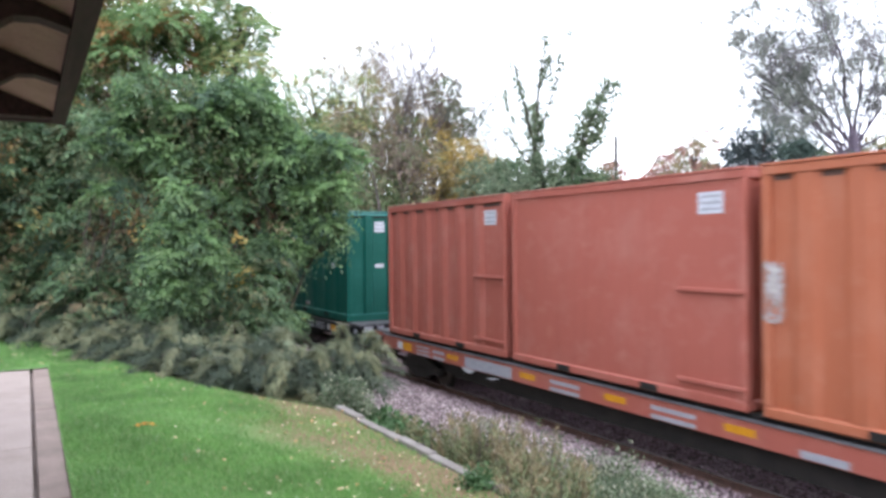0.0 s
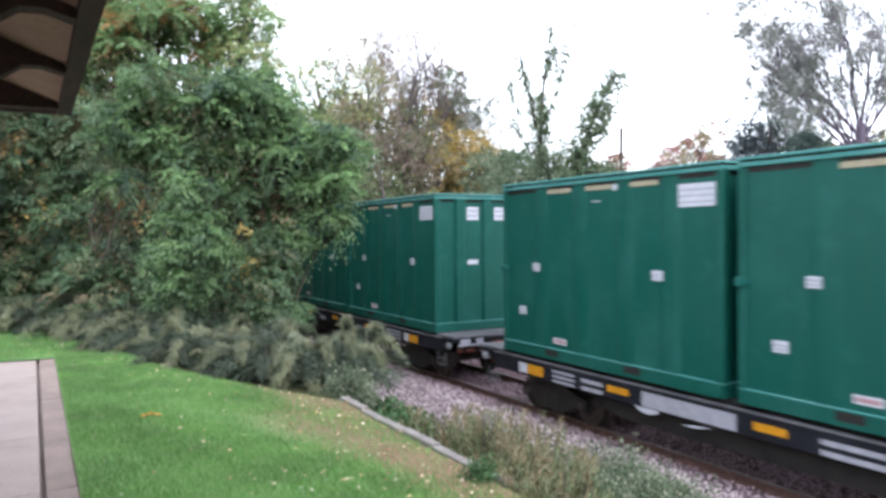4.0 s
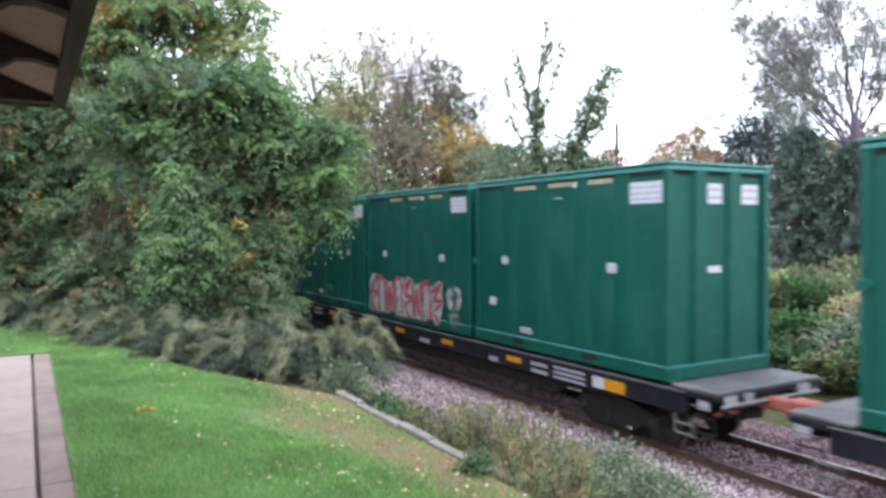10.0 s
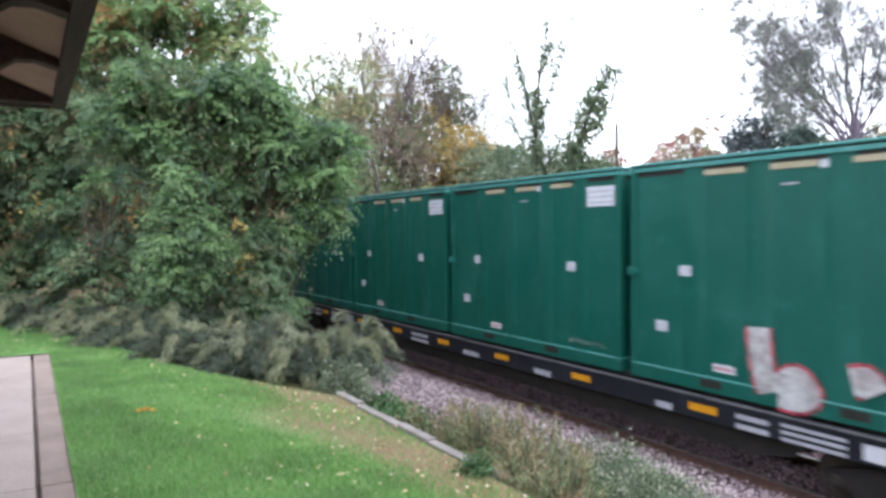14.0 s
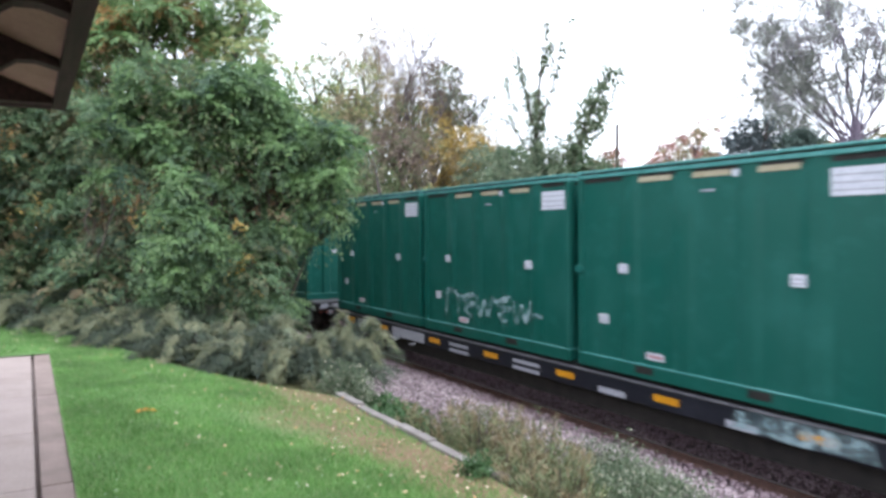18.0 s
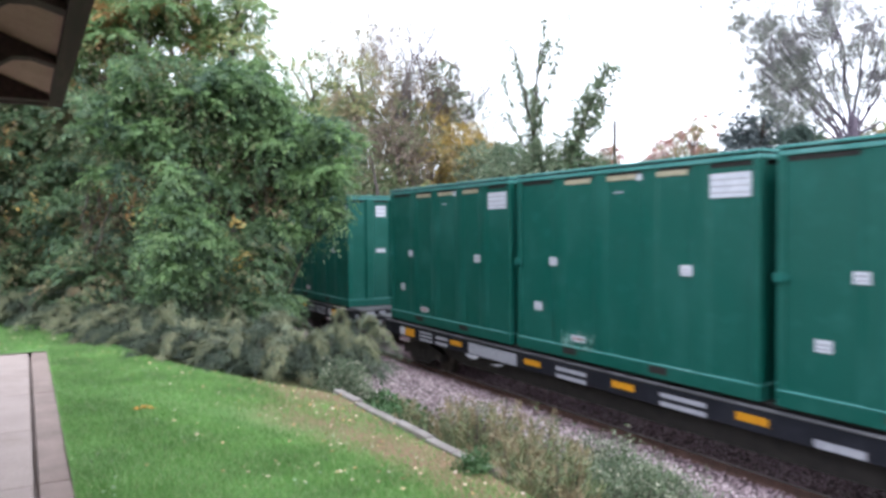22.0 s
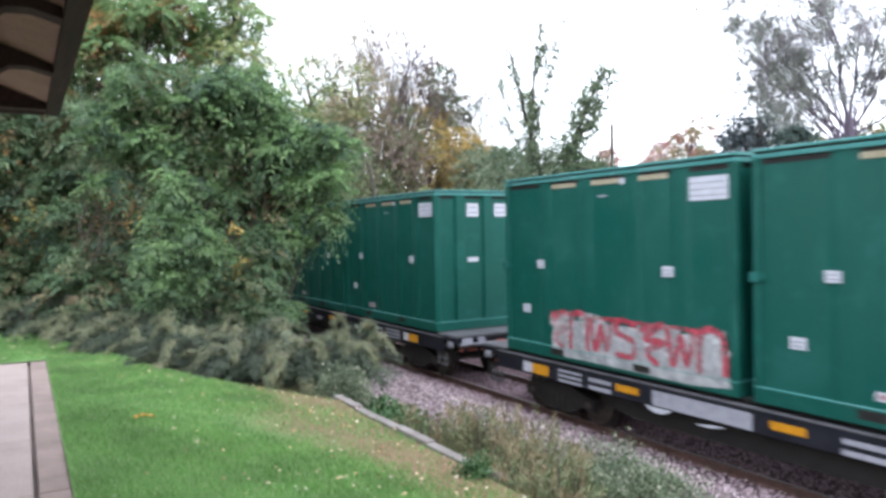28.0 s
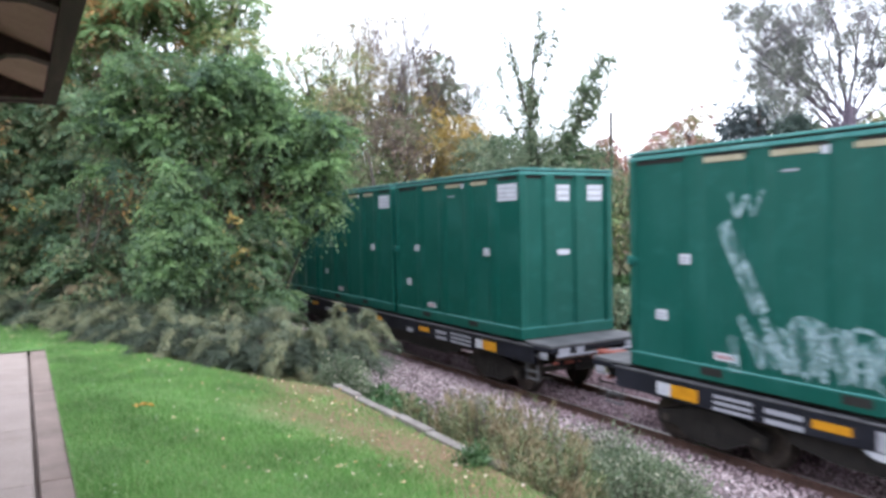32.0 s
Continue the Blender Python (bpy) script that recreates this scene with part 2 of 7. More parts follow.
RUSTY = leaf_material("rusty_orange_leaves", [(0.0, (0.2, 0.115, 0.06)), (0.5, (0.36, 0.205, 0.09)), (1.0, (0.52, 0.34, 0.14))], (0.2, 0.22, 0.11), 0.9, through_light=0.46)
BROWN_LEAF = leaf_material("purple_brown_leaves", [(0.0, (0.15, 0.115, 0.1)), (0.5, (0.28, 0.215, 0.185)), (1.0, (0.43, 0.34, 0.28))], (0.2, 0.19, 0.12), through_light=0.46)
GOLD = leaf_material("golden_leaves", [(0.0, (0.372, 0.256, 0.0864)), (0.6, (0.597, 0.429, 0.144)), (1.0, (0.73, 0.607, 0.259))], None, through_light=0.46)
RUSSET = leaf_material("russet_leaves", [(0.0, (0.263, 0.145, 0.141)), (0.5, (0.488, 0.241, 0.212)), (1.0, (0.639, 0.411, 0.319))], (0.321, 0.29, 0.212), through_light=0.46)
GREY_GREEN = leaf_material("grey_green_leaves", [(0.0, (0.115, 0.175, 0.118)), (0.6, (0.225, 0.3, 0.19)), (1.0, (0.38, 0.4, 0.29))], None, through_light=0.46)
SPRUCE = leaf_material("spruce_needles", [(0.0, (0.045, 0.082, 0.068)), (0.6, (0.085, 0.132, 0.115)), (1.0, (0.145, 0.185, 0.165))], None, through_light=0.1)
HEMLOCK = leaf_material("dark_needles", [(0.0, (0.075, 0.105, 0.115)), (1.0, (0.2, 0.235, 0.255))], None, through_light=0.08)
JUNIPER = leaf_material("juniper_needles", [(0.0, (0.028, 0.048, 0.036)), (0.5, (0.058, 0.085, 0.057)), (1.0, (0.105, 0.125, 0.08))], None, through_light=0.12)
JUNIPER_TIP = leaf_material("pale_juniper_tips", [(0.0, (0.115, 0.138, 0.082)), (0.6, (0.185, 0.208, 0.12)), (1.0, (0.3, 0.28, 0.16))], (0.11, 0.155, 0.115), 1.2, through_light=0.15, mottle=0.4)
HEATHER = leaf_material("dry_heather", [(0.0, (0.098, 0.145, 0.072)), (0.5, (0.175, 0.225, 0.108)), (0.8, (0.262, 0.272, 0.14)), (1.0, (0.3, 0.225, 0.15))], (0.151, 0.231, 0.0937), 1.8, through_light=0.2)
HEATHER_TIP = leaf_material("brown_heather_tips", [(0.0, (0.2, 0.16, 0.09)), (0.6, (0.32, 0.26, 0.15)), (1.0, (0.42, 0.34, 0.22))], None, through_light=0.2)
PALE_SHRUB = leaf_material("pale_green_shrub", [(0.0, (0.0919, 0.144, 0.0814)), (0.6, (0.184, 0.24, 0.142)), (0.9, (0.341, 0.372, 0.286)), (1.0, (0.656, 0.624, 0.481))], None)
COVER = leaf_material("ground_cover_leaves", [(0.0, (0.0378, 0.095, 0.0351)), (0.6, (0.0709, 0.157, 0.0573)), (1.0, (0.123, 0.199, 0.094))], None)
BRUSH = leaf_material("brush_leaves", [(0.0, (0.0875, 0.15, 0.0701)), (0.5, (0.175, 0.246, 0.119)), (0.85, (0.298, 0.298, 0.174)), (1.0, (0.42, 0.281, 0.253))], (0.228, 0.176, 0.167), 0.7)
GRASS = leaf_material("lawn_grass", [(0.0, (0.107, 0.235, 0.0615)), (0.5, (0.151, 0.325, 0.0878)), (0.85, (0.214, 0.381, 0.131)), (1.0, (0.376, 0.414, 0.246))], None, through_light=0.3, mottle=0.32)
FALLEN = leaf_material("fallen_leaves", [(0.0, (0.45, 0.27, 0.1)), (0.3, (0.6, 0.45, 0.28)), (0.75, (0.72, 0.6, 0.5)), (1.0, (0.55, 0.3, 0.12))], None)
ORANGE_LEAF = leaf_material("orange_fallen_leaves", [(0.0, (0.5, 0.24, 0.04)), (1.0, (0.7, 0.38, 0.08))], None)
CLOVER = leaf_material("pale_clover_leaves", [(0.0, (0.225, 0.328, 0.175)), (1.0, (0.413, 0.507, 0.35))], None)


def ground_material():
    m, nt, b = material("earth_and_turf", 0.95, 0.0, 0.2)
    tc = nt.nodes.new("ShaderNodeTexCoord")
    v = tc.outputs["Object"]
    n1, n2 = noise_of(nt, v, 0.35, 4.0), noise_of(nt, v, 9.0, 6.0)
    col = ramp(nt, n1, [(0.3, (0.055, 0.07, 0.03)), (0.5, (0.088, 0.09, 0.042)), (0.72, (0.13, 0.088, 0.06))])
    col = blend(nt, 0.5, col, ramp(nt, n2, [(0.3, (0.4, 0.4, 0.4)), (0.7, (1.1, 1.1, 1.1))]), "MULTIPLY")
    nt.links.new(col, b.inputs["Base Color"])
    bump(nt, b, n2, 0.7, 0.05)
    return m


def lawn_material():
    """Turf, worn to brown soil in a patch along the retaining wall."""
    m, nt, b = material("lawn_turf", 0.95, 0.0, 0.2)
    tc = nt.nodes.new("ShaderNodeTexCoord")
    v = tc.outputs["Object"]
    n1, n2 = noise_of(nt, v, 1.3, 4.0), noise_of(nt, v, 22.0, 6.0)
    sep = nt.nodes.new("ShaderNodeSeparateXYZ")
    nt.links.new(v, sep.inputs[0])
    add = node(nt, "ShaderNodeMath")
    add.operation = "MULTIPLY_ADD"
    nt.links.new(n1, add.inputs[0])
    add.inputs[1].default_value = 1.3
    nt.links.new(sep.outputs[0], add.inputs[2])
    turf = ramp(nt, n1, [(0.3, (0.1, 0.2, 0.065)), (0.7, (0.155, 0.28, 0.095))])
    soil = ramp(nt, n2, [(0.3, (0.15, 0.1, 0.062)), (0.7, (0.25, 0.17, 0.105))])
    mp = node(nt, "ShaderNodeMapRange")
    mp.inputs[1].default_value, mp.inputs[2].default_value = 2.15, 3.0
    nt.links.new(add.outputs[0], mp.inputs[0])
    col = blend(nt, mp.outputs[0], turf, soil)
    col = blend(nt, 0.5, col, ramp(nt, n2, [(0.3, (0.5, 0.5, 0.5)), (0.7, (1.1, 1.1, 1.1))]), "MULTIPLY")
    nt.links.new(col, b.inputs["Base Color"])
    bump(nt, b, n2, 0.6, 0.03)
    return m


EARTH, LAWN = ground_material(), lawn_material()

# ---- mesh helpers ----
def box(bm, x0, x1, y0, y1, z0, z1, bevel=0.0, slot=0):
    made = bmesh.ops.create_cube(bm, size=1.0)["verts"]
    for v in made:
        v.co = Vector((x0 + (v.co.x + 0.5) * (x1 - x0), y0 + (v.co.y + 0.5) * (y1 - y0), z0 + (v.co.z + 0.5) * (z1 - z0)))
    faces = {f for v in made for f in v.link_faces}
    for f in faces:
        f.material_index = slot
    if bevel:
        edges = {e for v in made for e in v.link_edges}
        bmesh.ops.bevel(bm, geom=list(edges), offset=bevel, segments=1, affect="EDGES")
    return bm


def boxes(*rows, bevel=0.0):
    bm = bmesh.new()
    for r in rows:
        box(bm, *r, bevel=bevel)
    return bm


def rod(bm, a, b, r0, r1=None, sides=10):
    """A closed round bar from a to b."""
    a, b = Vector(a), Vector(b)
    r1 = r0 if r1 is None else r1
    w = (b - a).normalized()
    u = w.orthogonal().normalized()
    v = w.cross(u)
    rings = []
    for p, r in ((a, r0), (b, r1)):
        rings.append([bm.verts.new(p + (u * math.cos(t) + v * math.sin(t)) * r) for t in [2 * math.pi * k / sides for k in range(sides)]])
    for k in range(sides):
        bm.faces.new((rings[0][k], rings[0][(k + 1) % sides], rings[1][(k + 1) % sides], rings[1][k]))
    bm.faces.new(rings[0][::-1])
    bm.faces.new(rings[1])
    return bm


def prism(bm, outline, axis, lo, hi, slot=0):
    """A flat outline pushed along an axis (0 x, 1 y, 2 z)."""
    def at(p, h):
        q = list(p)
        q.insert(axis, h)
        return bm.verts.new(q)
    a, b = [at(p, lo) for p in outline], [at(p, hi) for p in outline]
    n = len(outline)
    faces = [bm.faces.new(a), bm.faces.new(b[::-1])]
    faces += [bm.faces.new((a[k], b[k], b[(k + 1) % n], a[(k + 1) % n])) for k in range(n)]
    for f in faces:
        f.material_index = slot
    bmesh.ops.recalc_face_normals(bm, faces=faces)
    return bm


def mesh_of(name, bm, *mats):
    me = bpy.data.meshes.new(name)
    bm.to_mesh(me)
    bm.free()
    for m in mats:
        me.materials.append(m)
    return me


def part(name, bm, mat, parent, label="", at=(0, 0, 0)):
    """Link a bmesh (or mesh) as one mesh object under a thing or a part."""
    mats = mat if isinstance(mat, tuple) else (mat,)
    me = mesh_of(name, bm, *mats) if isinstance(bm, bmesh.types.BMesh) else bm
    ob = new(name, me)
    ob.parent = parent
    ob.location = at
    if label:
        ob["label"] = label
    return ob


def thing(name, label, category, at=(0, 0, 0), group="", turn=0.0):
    ob = new(name)
    ob.location = at
    ob.rotation_euler.z = turn
    ob.empty_display_size = 0.2
    return tagged(ob, label, category, group)


def array_mesh(name, verts, faces, *mats, smooth=False):
    """A mesh from arrays of vertices (n, 3) and of faces with equal corners (m, k)."""
    me = bpy.data.meshes.new(name)
    verts, faces = np.asarray(verts, np.float32), np.asarray(faces, np.int32)
    k = faces.shape[1]
    me.vertices.add(len(verts))
    me.vertices.foreach_set("co", verts.ravel())
    me.loops.add(faces.size)
    me.loops.foreach_set("vertex_index", faces.ravel())
    me.polygons.add(len(faces))
    me.polygons.foreach_set("loop_start", np.arange(0, faces.size, k, dtype=np.int32))
    me.polygons.foreach_set("loop_total", np.full(len(faces), k, np.int32))
    if smooth:
        me.polygons.foreach_set("use_smooth", np.ones(len(faces), bool))
    me.update(calc_edges=True)
    for m in mats:
        me.materials.append(m)
    return me


def unit(a):
    return a / np.maximum(np.linalg.norm(a, axis=-1, keepdims=True), 1e-9)


def leaf_mesh(name, pos, along, up, length, width, mat, rng, fold=0.25):
    """Folded four-cornered leaves at pos, growing along 'along' with their face towards 'up'."""
    n = len(pos)
    u = unit(along)
    v = unit(np.cross(up, u) + rng.normal(0, 0.05, (n, 3)))
    w = np.cross(u, v)
    ln = (length * rng.uniform(0.65, 1.3, n))[:, None]
    wd = (width * rng.uniform(0.65, 1.3, n))[:, None]
    verts = np.stack([pos, pos + u * ln * 0.45 + v * wd * 0.5 + w * wd * fold, pos + u * ln - w * ln * 0.12, pos + u * ln * 0.45 - v * wd * 0.5 + w * wd * fold], 1).reshape(-1, 3)
    faces = np.arange(4 * n).reshape(n, 4)
    return array_mesh(name, verts, faces, mat)


def sprig_leaves(base, out, rng, per=10, stem=0.45, droop=0.5, spread=0.5):
    """Leaves along short drooping sprigs: positions, growing directions, facings."""
    n = len(base)
    d = unit(out + rng.normal(0, spread, (n, 3)) + np.array([0, 0, -droop * 0.4]))
    t = rng.uniform(0.1, 1.0, (n, per, 1))
    ln = (stem * rng.uniform(0.6, 1.3, (n, 1, 1)))
    p = base[:, None] + d[:, None] * t * ln + np.array([0, 0, -1.0]) * droop * ln * t * t + rng.normal(0, 0.045 + 0.05 * stem, (n, per, 3))
    al = unit(d[:, None] * 1.2 + rng.normal(0, 0.6, (n, per, 3)) + np.array([0, 0, -droop * 0.9]))
    up = unit(out[:, None] * 0.6 + rng.normal(0, 0.45, (n, per, 3)) + np.array([0, 0, 0.9]))
    return p.reshape(-1, 3), al.reshape(-1, 3), up.reshape(-1, 3)


def frond_leaves(base, out, rng, pairs=5, length=0.34, droop=0.55):
    """Feathered leaves: pairs of leaflets along drooping stalks. Positions, growing directions, facings."""
    n = len(base)
    d = unit(out * np.array([1, 1, 0.55]) + rng.normal(0, 0.42, (n, 3)) + np.array([0, 0, 0.1]))[:, None]
    t = np.linspace(0.22, 1.0, pairs + 1)[None, :, None]
    ln = length * rng.uniform(0.6, 1.3, (n, 1, 1))
    sag = droop * rng.uniform(0.5, 1.5, (n, 1, 1))
    p = base[:, None] + d * ln * t + np.array([0, 0, -1.0]) * sag * ln * t * t
    tang = unit(d + np.array([0, 0, -2.0]) * sag * t)
    side = unit(np.cross(d, np.array([0, 0, 1.0]) + rng.normal(0, 0.3, (n, 1, 3))) + np.zeros_like(p))
    face = unit(np.cross(side, tang) + rng.normal(0, 0.22, p.shape))
    pos, al, up = [], [], []
    for s in (-1, 1):
        pos.append(p[:, :-1])
        al.append(unit(tang * 0.5 + side * s + np.array([0, 0, -0.3]) + rng.normal(0, 0.16, p.shape))[:, :-1])
        up.append(face[:, :-1])
    pos.append(p[:, -1:])
    al.append(tang[:, -1:])
    up.append(face[:, -1:])
    return tuple(np.concatenate(q, 1).reshape(-1, 3) for q in (pos, al, up))


def lumpy(p, scale, amount):
    """A cheap smooth noise for arrays of points, about -amount to amount."""
    q = p * scale
    return amount * (np.sin(q[:, 0] * 1.7 + 1.3 * np.sin(q[:, 2] * 1.1)) + np.sin(q[:, 1] * 2.1 + 0.7 + 1.7 * np.sin(q[:, 0] * 0.9)) + np.sin(q[:, 2] * 2.6 + 2.1 + 1.1 * np.sin(q[:, 1] * 1.3))) / 3


def lobe_points(lobes, count, rng, low=-0.9, shell=(0.78, 1.05), hollow=0.0):
    """Points and outward directions in the outer shell of several ellipsoids (cx, cy, cz, rx, ry, rz)."""
    lobes = np.array(lobes, float)
    area = (lobes[:, 3] * lobes[:, 4] + lobes[:, 3] * lobes[:, 5] + lobes[:, 4] * lobes[:, 5])
    pick = rng.choice(len(lobes), count, p=area / area.sum())
    d = unit(rng.normal(0, 1, (count, 3)))
    d[:, 2] = np.where(d[:, 2] < low, -d[:, 2], d[:, 2])
    L = lobes[pick]
    r = rng.uniform(*shell, (count, 1)) * (1 + lumpy(d * L[:, 3:6], 1.6, 0.16) + lumpy(d * L[:, 3:6] + 5, 4.1, 0.07) - hollow * np.clip(lumpy(L[:, :3] + d * L[:, 3:6], 2.3, 1.0) * 1.6, -0.3, 1.0))[:, None]
    return L[:, :3] + d * L[:, 3:6] * r, unit(d / L[:, 3:6])


def clump_points(lobes, clumps, each, size, rng, low=-0.75, flat=0.6, shell=(0.75, 1.02), hollow=0.0):
    """Points in many small drooping clumps that sit on the surface of the lobes: upper sides full, undersides hollow."""
    c, o = lobe_points(lobes, clumps, rng, low, shell, hollow)
    r = size * rng.uniform(0.6, 1.35, (clumps, 1, 1))
    d = unit(rng.normal(0, 1, (clumps, each, 3)) + o[:, None] * 0.55 + np.array([0, 0, 0.35]))
    p = c[:, None] + d * r * np.array([1, 1, flat]) * rng.uniform(0.6, 1.0, (clumps, each, 1)) ** 0.5
    return p.reshape(-1, 3), unit(d + o[:, None] * 0.4).reshape(-1, 3)


def tube_mesh(name, lines, mat, sides=5):
    """Tapered round limbs: lines of (points, radii), joined into one mesh."""
    verts, faces, start = [], [], 0
    ang = np.linspace(0, 2 * np.pi, sides, endpoint=False)
    for pts, rad in lines:
        pts, rad = np.asarray(pts, float), np.asarray(rad, float)
        tan = unit(np.gradient(pts, axis=0))
        ref = np.where(np.abs(tan[:, 2:3]) > 0.9, np.array([[1.0, 0, 0]]), np.array([[0, 0, 1.0]]))
        u = unit(np.cross(tan, ref))
        v = np.cross(tan, u)
        ring = pts[:, None] + rad[:, None, None] * (u[:, None] * np.cos(ang)[None, :, None] + v[:, None] * np.sin(ang)[None, :, None])
        verts.append(ring.reshape(-1, 3))
        k = np.arange(len(pts) - 1)[:, None] * sides
        a = np.arange(sides)[None]
        b = (a + 1) % sides
        faces.append(np.stack([k + a, k + b, k + sides + b, k + sides + a], -1).reshape(-1, 4) + start)
        start += len(pts) * sides
    return array_mesh(name, np.concatenate(verts), np.concatenate(faces), mat, smooth=True)


def grow(rng, start, direction, length, radius, levels, spread=0.6, up=0.15, kids=(3, 5), shrink=0.62, out=None, bend=0.12):
    """A branching skeleton. Returns limbs as (points, radii) and the twig ends with their directions."""
    limbs, tips = ([], []) if out is None else out
    n = 6
    p, d = np.array(start, float), unit(np.array(direction, float))
    pts, dirs = [p], [d]
    for k in range(n - 1):
        d = unit(d + rng.normal(0, bend, 3) + np.array([0, 0, up * 0.4]))
        p = p + d * length / (n - 1)
        pts.append(p)
        dirs.append(d)
    limbs.append((pts, np.linspace(radius, radius * (0.45 if levels else 0.3), n)))
    if levels == 0:
        tips += [(pts[k], dirs[k]) for k in (2, 3, 4, 5)]
        return limbs, tips
    for _ in range(rng.integers(*kids) + 1):
        k = rng.integers(2, n)
        side = unit(np.cross(dirs[k], rng.normal(0, 1, 3)))
        nd = unit(dirs[k] * (1 - spread * 0.5) + side * spread + np.array([0, 0, up]))
        grow(rng, pts[k], nd, length * shrink * rng.uniform(0.75, 1.15), radius * (1 - k / n * 0.5) * 0.55, levels - 1, spread, up, kids, shrink, (limbs, tips), bend)
    return limbs, tips


def wood(ob, limbs, bark, main=7):
    """Trunk and main limbs as parts of their own, the fine branches joined."""
    part("trunk", tube_mesh("trunk", limbs[:1], bark, 9), None, ob)
    for l in limbs[1:main]:
        part("limb", tube_mesh("limb", [l], bark, 5), None, ob)
    if len(limbs) > main:
        tagged(part("branchwork", tube_mesh("branchwork", limbs[main:], bark, 4), None, ob), kind="stuff")


def tree(name, label, at, height, seed, mat=None, bark=None, leaf=0.16, per=5, keep=1.0, levels=4, spread=0.62, up=0.16, lean=(0, 0), trunk=0.0, first=0.42, kids=(3, 5), radius=None, droop=0.3, stem=0.5):
    """A broadleaf tree: trunk, limbs that branch down to twigs, and leaves in sprays at the twigs."""
    rng = np.random.default_rng(seed)
    ob = thing(name, label, "tree", at)
    radius = radius or height * 0.016
    limbs, tips = grow(rng, (0, 0, -0.1), (lean[0], lean[1], 1), height * first, radius, levels, spread, up, kids, 0.66)
    wood(ob, limbs, bark or BARK)
    if mat:
        b = np.array([t[0] for t in tips])
        o = np.array([t[1] for t in tips])
        pick = rng.random(len(b)) < keep
        p, al, upv = sprig_leaves(b[pick], o[pick], rng, per, stem, droop, 0.6)
        part("crown", leaf_mesh("crown", p, al, upv, leaf, leaf * 0.6, mat, rng), None, ob)
    return ob


def full_tree(name, label, at, lobes, seed, mats, clumps=120, each=10, per=5, size=0.7, leaf=0.2, bark=None, stem=0.45, droop=0.4, group="", low=-0.75, flat=0.42, hollow=0.0, shelves=0, core=None, frond=0.0):
    """A leafy tree: a trunk with limbs into each mass of the crown, and the crown in drooping clumps."""
    rng = np.random.default_rng(seed)
    ob = thing(name, label, "tree", at, group)
    limbs = []
    for l in lobes:
        t = np.linspace(0, 1, 9)[:, None]
        end, mid = np.array(l[:3], float), np.array([l[0] * 0.2, l[1] * 0.2, l[2] * 0.6])
        limbs.append((np.array([[0, 0, -0.15]]) * (1 - t) ** 2 + 2 * mid * t * (1 - t) + end * t * t + rng.normal(0, 0.03, (9, 3)), np.linspace(0.017, 0.004, 9) * (l[2] + l[5])))
    for l in lobes:
        for _ in range(5):
            t = np.linspace(0, 1, 9)[:, None]
            end = np.array(l[:3]) + unit(rng.normal(0, 1, 3)) * np.array(l[3:6]) * 0.85
            limbs.append((np.array(l[:3]) * np.array([0.8, 0.8, 0.88]) * (1 - t) + end * t + rng.normal(0, 0.04, (9, 3)), np.linspace(0.006, 0.0015, 9) * (l[2] + l[5])))
    wood(ob, limbs, bark or BARK, len(lobes))
    share = 1.0 / len(mats)
    if shelves:
        # leafy tiers that jut out of each mass, over a sparse shaded inside
        c, _ = lobe_points(lobes, shelves, rng, -0.55, (0.72, 1.0))
        big = np.array([max(l[3:6]) for l in lobes]).mean()
        inner = crown_part(ob, [(*l[:3], *(0.8 * np.array(l[3:6]))) for l in lobes], 620, 8, leaf, core or mats[0], seed + 9, stem, droop, "inner_foliage", shell=(0.6, 1.0))
        lobes = [(*p, *(big * rng.uniform(0.3, 0.55) * np.array([1, 1, rng.uniform(0.3, 0.5)]))) for p in c]
        low = -0.35
    for k, m in enumerate(mats):
        b, o = clump_points(lobes, max(4, int(clumps * share)), each, size, rng, low, flat, hollow=hollow)
        p, al, up = frond_leaves(b, o, rng, per, frond, droop) if frond else sprig_leaves(b, o, rng, per, stem, droop, 0.45)
        part("crown" if k == 0 else "vine_mantle", leaf_mesh("crown", p, al, up, leaf * 1.25, leaf * 0.5, m, rng), None, ob)
    return ob


def crown_part(parent, lobes, count, per, leaf, mat, seed, stem=0.45, droop=0.55, name="crown", aspect=0.55, low=-0.9, shell=(0.78, 1.05), spread=0.45):
    rng = np.random.default_rng(seed)
    b, o = lobe_points(lobes, count, rng, low, shell)
    p, al, up = sprig_leaves(b, o, rng, per, stem, droop, spread)
    return part(name, leaf_mesh(name, p, al, up, leaf, leaf * aspect, mat, rng), None, parent)


